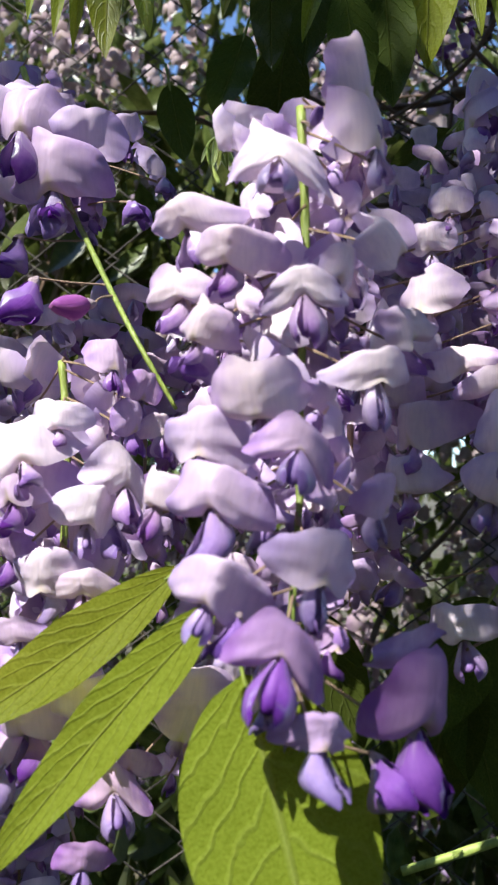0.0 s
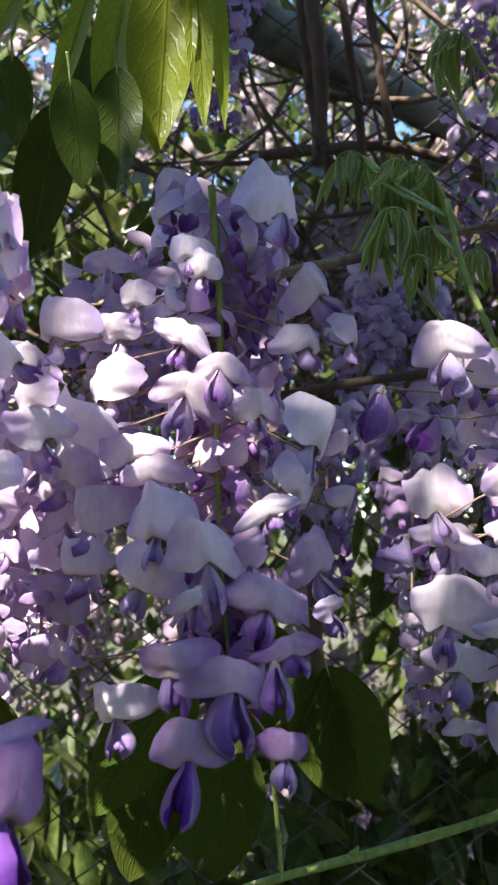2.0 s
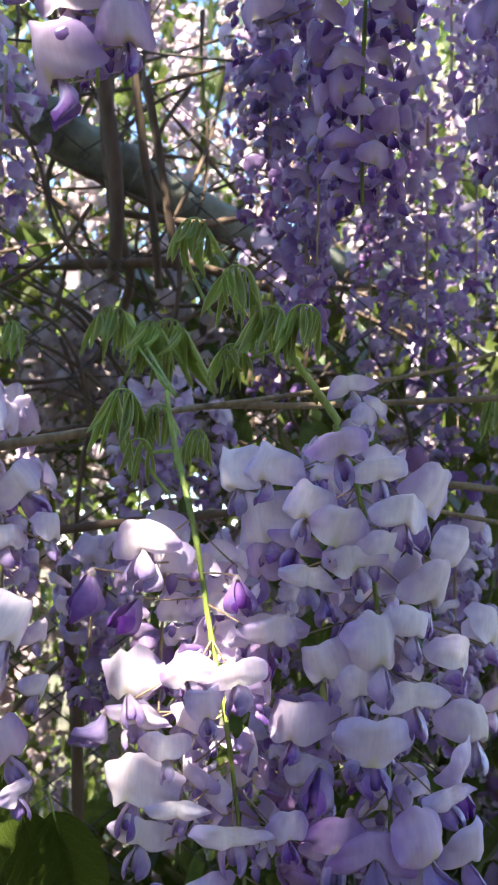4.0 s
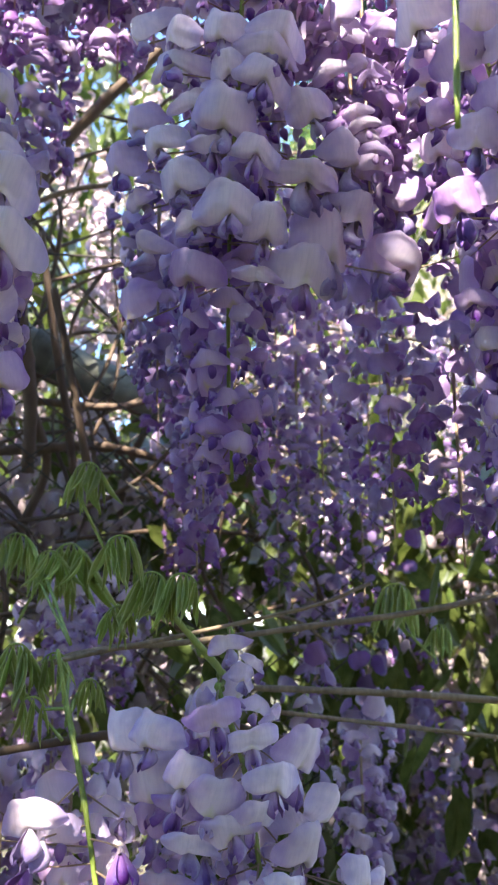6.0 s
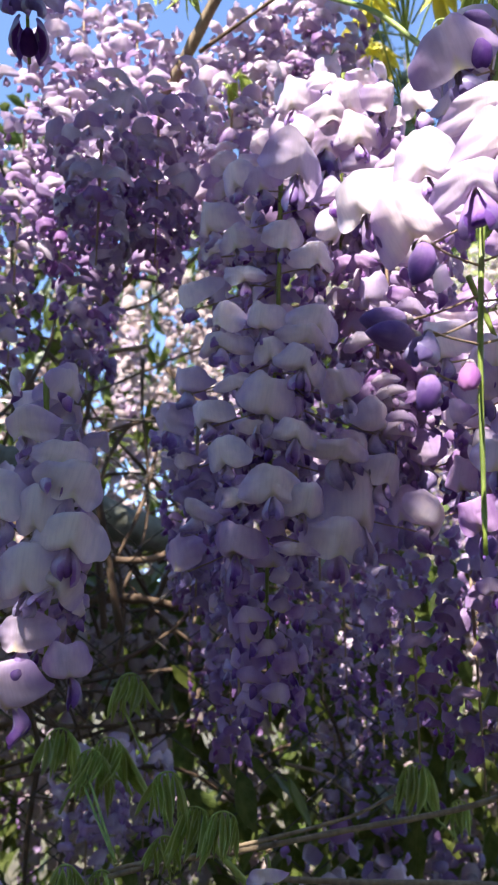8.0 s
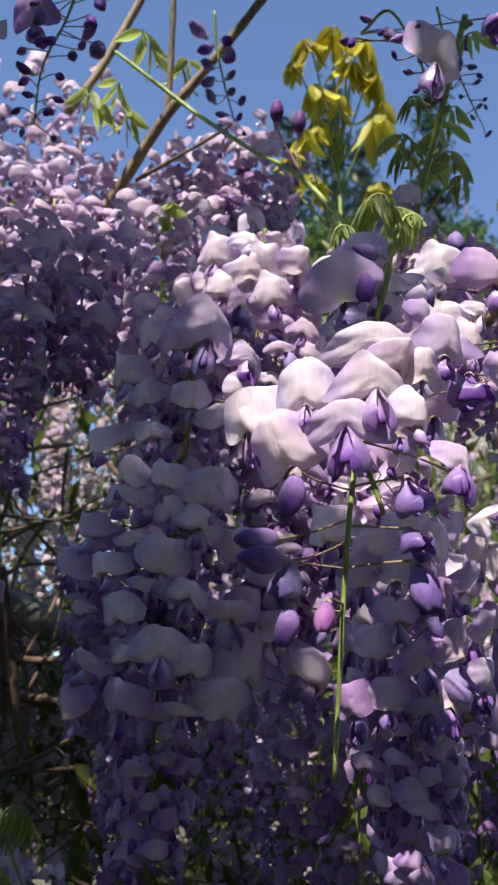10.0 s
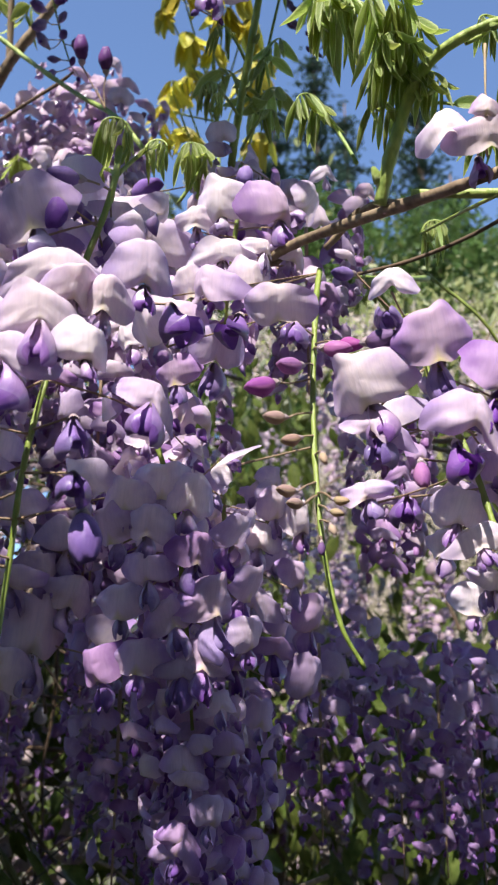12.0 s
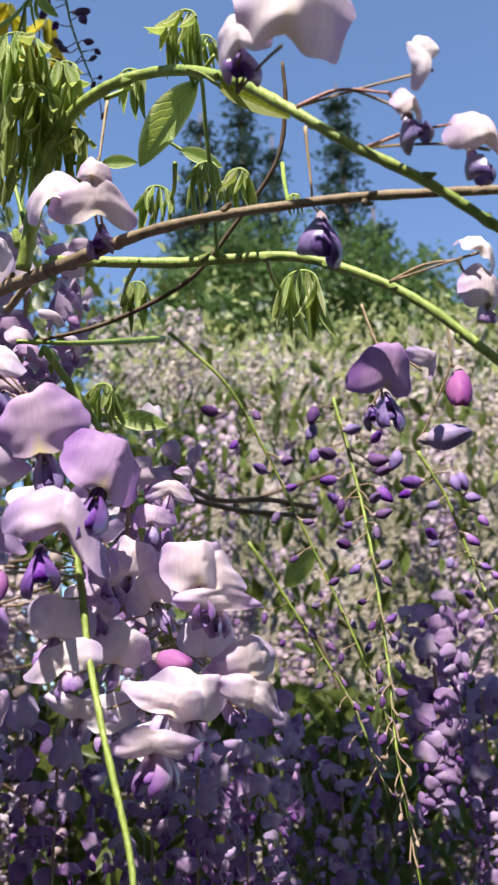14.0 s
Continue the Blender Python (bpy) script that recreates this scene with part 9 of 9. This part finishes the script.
# thin tangled vines behind
for i in range(60):
    x, y, z = k.uniform(-1.0, 1.9), k.uniform(0.85, 1.9), k.uniform(0.8, 2.2)
    a = k.uniform(0, 6.28)
    pts = []
    for j in range(5):
        pts.append((x, y, z, k.uniform(0.0012, 0.005)))
        x, y, z = x + 0.16 * math.cos(a), y + 0.05 * k.uniform(-1, 1), z + 0.16 * math.sin(a)
        a += k.uniform(-0.7, 0.7)
    if all(p[2] < sky_line(p[0], p[1]) - 0.05 for p in pts):
        stem_thing("tangled_vine", "thin tangled woody vine in shade", "vine stem", pts, rng.choice([BARK, BARK, TWIG]), 5, 0.1, 0.1, "tangled vines")

# the denser tangle of brown stems round the old trunk
k = random.Random(77)
for i in range(72):
    x, y, z = k.uniform(0.10, 0.46), k.uniform(0.72, 0.95), k.uniform(1.62, 2.20)
    a, pts = k.choice((1.4, -0.4, 2.6, 0.5)) + k.uniform(-0.6, 0.6), []
    for j in range(5):
        pts.append((x, y, z, k.uniform(0.0010, 0.0032)))
        x, y, z = x + 0.07 * math.cos(a), y + 0.02 * k.uniform(-1, 1), z + 0.07 * math.sin(a)
        a += k.uniform(-0.6, 0.6)
    stem_thing("tangled_vine", "thin brown stem tangled round an old trunk", "vine stem", pts, BARK, 5, 0.1, 0.1, "tangled vines")
k = random.Random(78)

# the hedge that closes the garden behind the flowers
hedge = []
while len(hedge) < 30000:
    x, y = k.uniform(-4.5, 6.0), k.uniform(3.0, 3.9)
    z = k.uniform(0.0, 4.6)
    if z < sky_line(x, y) - 0.1:
        hedge.append((x, y, z))
many_leaves("hedge_leaves", "dark green leaves of a hedge behind the flowers", hedge, 16, LEAF_MANY, 0.12, "hedge")

# the sunlit bank of flowers beyond
places, leaves, light = [], [], []
for i in range(620):
    turn, r = radians(k.uniform(21, 54)), 2.0 + 5.5 * k.random() ** 0.8
    x, y = 0.15 + math.sin(turn) * r, -0.24 + math.cos(turn) * r
    r = math.hypot(x - 0.38, y + 0.28)
    top = 1.86 + 0.46 * r + 0.10 * k.random() + 0.10 * math.sin(x * 2.1)
    z = top + 0.05 - abs(k.gauss(0, 0.14))
    if z > 1.75:
        places.append((x, y, z, k.uniform(0.12, 0.22), k.uniform(0.0, 0.16)))
        for _ in range(18 if r > 4.2 else 13):
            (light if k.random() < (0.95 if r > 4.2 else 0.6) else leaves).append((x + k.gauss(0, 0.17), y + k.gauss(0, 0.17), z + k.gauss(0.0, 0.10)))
slope_v, slope_f, nx, ny = [], [], 36, 24
for j in range(ny + 1):
    for i in range(nx + 1):
        turn, r = radians(24 + 40 * i / nx), 2.3 + 6.5 * j / ny
        x, y = 0.15 + math.sin(turn) * r, -0.24 + math.cos(turn) * r
        edge = min(1.0, i / 5, j / 3)
        slope_v.append((x, y, max(0.0, (1.62 + 0.45 * r + 0.12 * noise.noise((x * 2, y * 2, 0)) + 0.10 * math.sin(x * 2.1)) * edge)))
for j in range(ny):
    for i in range(nx):
        q = j * (nx + 1) + i
        slope_f.append((q, q + nx + 1, q + nx + 2, q + 1))
ob = new("bank", mesh_of("bank", slope_v, slope_f, mats=[slope_material()]))
tagged(ob, "grassy slope under the sunlit flowers beyond", "ground", kind="structure")
many_racemes("bank_racemes", "sunlit pale racemes over a bank beyond", places, 8, [FAR_BANK, FAR_KEEL], 40, 0.023)
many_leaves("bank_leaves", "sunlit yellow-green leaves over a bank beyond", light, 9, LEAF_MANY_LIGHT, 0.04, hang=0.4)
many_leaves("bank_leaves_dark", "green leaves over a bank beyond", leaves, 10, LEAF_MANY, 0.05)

# an unseen roof of leaves added over the way to shade the flowers below
k = random.Random(63)
roof = []
while len(roof) < 8000:
    x, y = k.uniform(-0.75, 0.95), k.uniform(-0.45, 0.95)
    thick = 1.0
    if x > -0.20 and y < (-0.13 if x < -0.025 else -0.04):
        thick = 0.0
    # a gap cut in this cover lets the sun down on the first racemes
    across, along = 0.776 * x - 0.63 * y, -0.63 * x - 0.776 * y
    gap = -0.50 < across < (-0.296 if along < 0.60 else -0.258) and 0.42 < along < 0.88
    if gap or math.hypot(x + 0.64, y + 0.02) < 0.08 or math.hypot(x + 0.36, y + 0.12) < 0.042 or math.hypot(x + 0.55, y + 0.10) < 0.050 or math.hypot(x + 0.525, y + 0.235) < 0.034 or math.hypot(x + 0.48, y + 0.15) < 0.038 or math.hypot(x + 0.57, y + 0.18) < 0.030 or math.hypot(x + 0.40, y + 0.175) < 0.032 or math.hypot(x + 0.43, y - 0.045) < 0.055:
        thick = 0.0
    if math.hypot(x - 0.0, y - 0.01) < 0.09 or math.hypot(x + 0.03, y - 0.45) < 0.13 or math.hypot(x + 0.24, y - 0.70) < 0.08 or math.hypot(x + 0.09, y - 0.33) < 0.11 or math.hypot(x - 0.065, y - 0.35) < 0.08 or math.hypot(x - 0.31, y - 0.65) < 0.13 or math.hypot(x - 0.40, y - 0.47) < 0.13 or math.hypot(x - 0.14, y - 0.51) < 0.17:
        thick = 0.02
    if x > -0.04 and y < (0.22 if x < 0.10 else 0.05):
        thick = 0.0
    if x < -0.36:
        thick *= 0.85 if x < -0.5 else 0.95
    if k.random() < thick and (y < 0.3 or (x < 0.02 or math.hypot(x - 0.46, y - 0.03) < 0.82) and math.hypot(x - 0.21, y - 0.07) < 0.86):
        roof.append((x - 0.08, y - 0.31, 2.93 + 0.06 * k.random()))
many_leaves("roof_leaves", "unseen green leaves added overhead to shade the flowers", roof, 11, LEAF_MANY, 0.07, hang=0.3)

# more of this unseen cover over the walk, before the flowers, against skylight
front = []
while len(front) < 7000:
    x, y = k.uniform(-2.0, 1.9), k.uniform(-2.2, -0.80)
    front.append((x, y, 2.90 + 0.2 * k.random()))
while len(front) < 9600:
    front.append((k.uniform(0.95, 2.4), k.uniform(-0.9, 0.15), 2.90 + 0.2 * k.random()))
while len(front) < 12200:
    front.append((k.uniform(-2.2, -0.92), k.uniform(-0.9, 0.35), 2.90 + 0.2 * k.random()))
many_leaves("walk_roof_leaves", "unseen green leaves added overhead to dim the skylight", front, 12, LEAF_MANY, 0.09, hang=0.3)

# unseen leafy screens added at one's back and left to cut the skylight
back = []
while len(back) < 15000:
    x, y, z = k.uniform(-3.0, 3.2), k.uniform(-1.9, -1.2), k.uniform(0.0, 3.2)
    back.append((x, y, z))
while len(back) < 20000:
    x, y, z = k.uniform(-1.9, -1.3), k.uniform(-1.4, 1.4), k.uniform(0.0, 2.6)
    back.append((x, y, z))
many_leaves("back_hedge_leaves", "unseen dark green leaves added behind the view to block skylight", back, 17, LEAF_MANY, 0.13, "hedge")


def conifer(place, height, spread, seed):
    """A dark conifer: trunk, boughs in whorls and needle sprays on them."""
    k = random.Random(seed)
    ob = thing("conifer", place, "tall dark green conifer against the sky", "tree", "trees beyond")
    part("trunk", tube("trunk", [(0, 0, 0, 0.22), (0.1, 0, height * 0.5, 0.13), (0, 0, height, 0.02)], 8, 6, 0.05, 0, seed, [BARK]), ob)
    sprays, boughs = [], []
    z = height * 0.10
    while z < height * 0.985:
        f = 1 - z / height
        for b in range(6):
            a = b * 1.05 + k.uniform(-0.4, 0.4)
            long = spread * (f ** 0.75) * k.uniform(0.55, 1.1) + 0.12
            d = Vector((math.cos(a), math.sin(a), k.uniform(-0.25, 0.12)))
            steps = int(long / 0.11) + 2
            for j in range(1, steps + 1):
                q = j / steps
                p = Vector((0, 0, z)) + d * long * q + Vector((0, 0, 0.16 * long * q * q))
                for _ in range(7):
                    w = 0.05 + 0.13 * long * (1 - q) * q
                    m = Matrix.Translation(p + Vector((k.gauss(0, 0.05 + w), k.gauss(0, 0.05 + w), k.gauss(-0.04, 0.035)))) @ Euler((k.uniform(0.6, 2.0), k.uniform(-0.5, 0.5), k.uniform(0, 6.28))).to_matrix().to_4x4() @ Matrix.Diagonal((0.16, 0.16, k.uniform(0.14, 0.26), 1))
                    sprays.append((*FAR_LEAF[j % 3], 0, m))
        z += height * 0.034 + 0.06
    part("crown", joined("crown", sprays, [NEEDLES]), ob)
    return ob


def broad_tree(place, height, spread, seed):
    """A round-headed tree: trunk with limbs and a crown of clumps of leaves with gaps."""
    k = random.Random(seed)
    ob = thing("broadleaf_tree", place, "dense dark green broadleaf tree behind the flowers", "tree", "trees beyond")
    part("trunk", tube("trunk", [(0, 0, 0, 0.25), (0.1, 0.1, height * 0.35, 0.18), (0, 0, height * 0.7, 0.06)], 8, 6, 0.06, 0, seed, [BARK]), ob)
    items = []
    for c in range(46):
        a, e = k.uniform(0, 6.28), k.uniform(-0.3, 1.0)
        rr = spread * k.uniform(0.45, 1.0)
        p = Vector((math.cos(a) * rr * math.sqrt(max(0, 1 - e * e * 0.7)), math.sin(a) * rr * math.sqrt(max(0, 1 - e * e * 0.7)), height * 0.62 + e * height * 0.36))
        if c < 9:
            part("limb", tube("limb", [(0, 0, height * 0.3 + c * 0.15, 0.08), (*(p * 0.5 + Vector((0, 0, height * 0.2))), 0.05), (*p, 0.015)], 6, 4, 0.05, 0, c, [BARK]), ob)
        size = spread * k.uniform(0.18, 0.34)
        for _ in range(330):
            q = Vector((k.gauss(0, 1), k.gauss(0, 1), k.gauss(0, 0.8))).normalized() * size * k.uniform(0.5, 1.05)
            m = Matrix.Translation(p + q) @ Euler((k.uniform(0, 6.28), k.uniform(0, 6.28), k.uniform(0, 6.28))).to_matrix().to_4x4() @ Matrix.Scale(k.uniform(0.09, 0.16), 4)
            items.append((*FAR_LEAF[c % 3], 0, m))
    part("crown", joined("crown", items, [BROAD]), ob)
    return ob


def chain_link_fence(x0, x1, y0, y1, z0, z1, mesh=0.035):
    """A fence of zigzag wires that hook into one another, between two ends of a line on the ground."""
    ob = thing("chain_link_fence", (x0, y0, z0), "galvanised chain-link fence grown through by vines", "fence")
    long = math.hypot(x1 - x0, y1 - y0)
    steps = int((z1 - z0) / mesh)
    wires = []
    for flip in (0, 1):
        pts = []
        for j in range(steps + 1):
            dx = 0.0 if (j + flip) % 2 == 0 else 1.08
            for dz in (-0.10, 0.10):
                pts.append((dx * mesh, 0.0012 if dz > 0 else -0.0012, max(0.0, (j + dz) * mesh), 0.0008))
        wires.append(tube("wire", pts, 5, 2, 0, 0, 0, [WIRE]))
    turn = Matrix.Rotation(math.atan2(y1 - y0, x1 - x0), 4, "Z")
    for i in range(int(long / mesh)):
        part("wire", wires[i % 2], ob, turn @ Matrix.Translation((i * mesh, 0, 0)))
    part("post", tube("post", [(0, 0.03, -z0, 0.02), (0, 0.03, (z1 - z0) * 0.5, 0.02), (0, 0.03, z1 - z0 + 0.04, 0.02)], 10, 3, 0, 0, 0, [WIRE]), ob)
    for pz in (0.0, z1 - z0):
        a, b = turn @ Vector((0, 0, pz)), turn @ Vector((long, 0, pz))
        part("tension_wire", tube("tension_wire", [(*a, 0.0014), (*((a + b) / 2), 0.0014), (*b, 0.0014)], 5, 3, 0, 0, 0, [WIRE]), ob)


def block_mesh(sx, sy, sz, mat, seed):
    """A weathered block with rounded edges, standing on its base."""
    k = random.Random(seed)
    bm = bmesh.new()
    bmesh.ops.create_cube(bm, size=1)
    for v in bm.verts:
        v.co = Vector((v.co.x * sx + k.uniform(-0.004, 0.004), v.co.y * sy + k.uniform(-0.004, 0.004), (v.co.z + 0.5) * sz))
    bmesh.ops.bevel(bm, geom=list(bm.edges), offset=0.006, segments=2, affect="EDGES")
    me = bpy.data.meshes.new("block")
    bm.to_mesh(me)
    bm.free()
    me.materials.append(mat)
    return me


def stone_post(x, y, top):
    """A low garden post of stacked stones with bricks under its cap."""
    ob = thing("stone_post", (x, y, 0), "low garden post of pale stone and orange brick", "post")
    z, i = 0.0, 0
    while z < top - 0.105:
        h = min(0.18, top - 0.105 - z)
        part("stone", block_mesh(0.17, 0.26, h - 0.006, STONE, i), ob, Matrix.Translation((0, 0, z)))
        z, i = z + h, i + 1
    for s in (-1, 1):
        part("brick", block_mesh(0.08, 0.25, 0.065, BRICK, 20 + s), ob, Matrix.Translation((s * 0.043, 0, z)))
    part("capstone", block_mesh(0.19, 0.29, 0.035, STONE, 30), ob, Matrix.Translation((0, 0, z + 0.069)))


chain_link_fence(-0.327, 0.585, 0.784, 0.648, 0.02, 2.05)
stone_post(0.137, 1.320, 0.982)
conifer((7.70, 13.95, 0), 16.21, 1.90, 1)
conifer((10.11, 13.67, 0), 16.75, 1.70, 2)
conifer((6.88, 14.32, 0), 15.22, 1.60, 3)
conifer((9.42, 11.69, 0), 11.89, 2.00, 4)
conifer((7.13, 15.33, 0), 14.05, 2.00, 5)
conifer((10.22, 17.03, 0), 17.80, 2.00, 6)
broad_tree((5.20, 11.80, 0), 9.07, 2.00, 7)
broad_tree((6.69, 12.22, 0), 10.21, 2.20, 8)
broad_tree((7.67, 11.09, 0), 10.08, 2.20, 9)
broad_tree((9.23, 10.58, 0), 9.97, 2.20, 10)
broad_tree((9.47, 9.02, 0), 8.43, 2.00, 11)
broad_tree((7.21, 11.91, 0), 9.75, 2.00, 12)
broad_tree((6.64, 12.16, 0), 10.91, 2.00, 13)
broad_tree((9.28, 10.47, 0), 9.47, 2.20, 14)
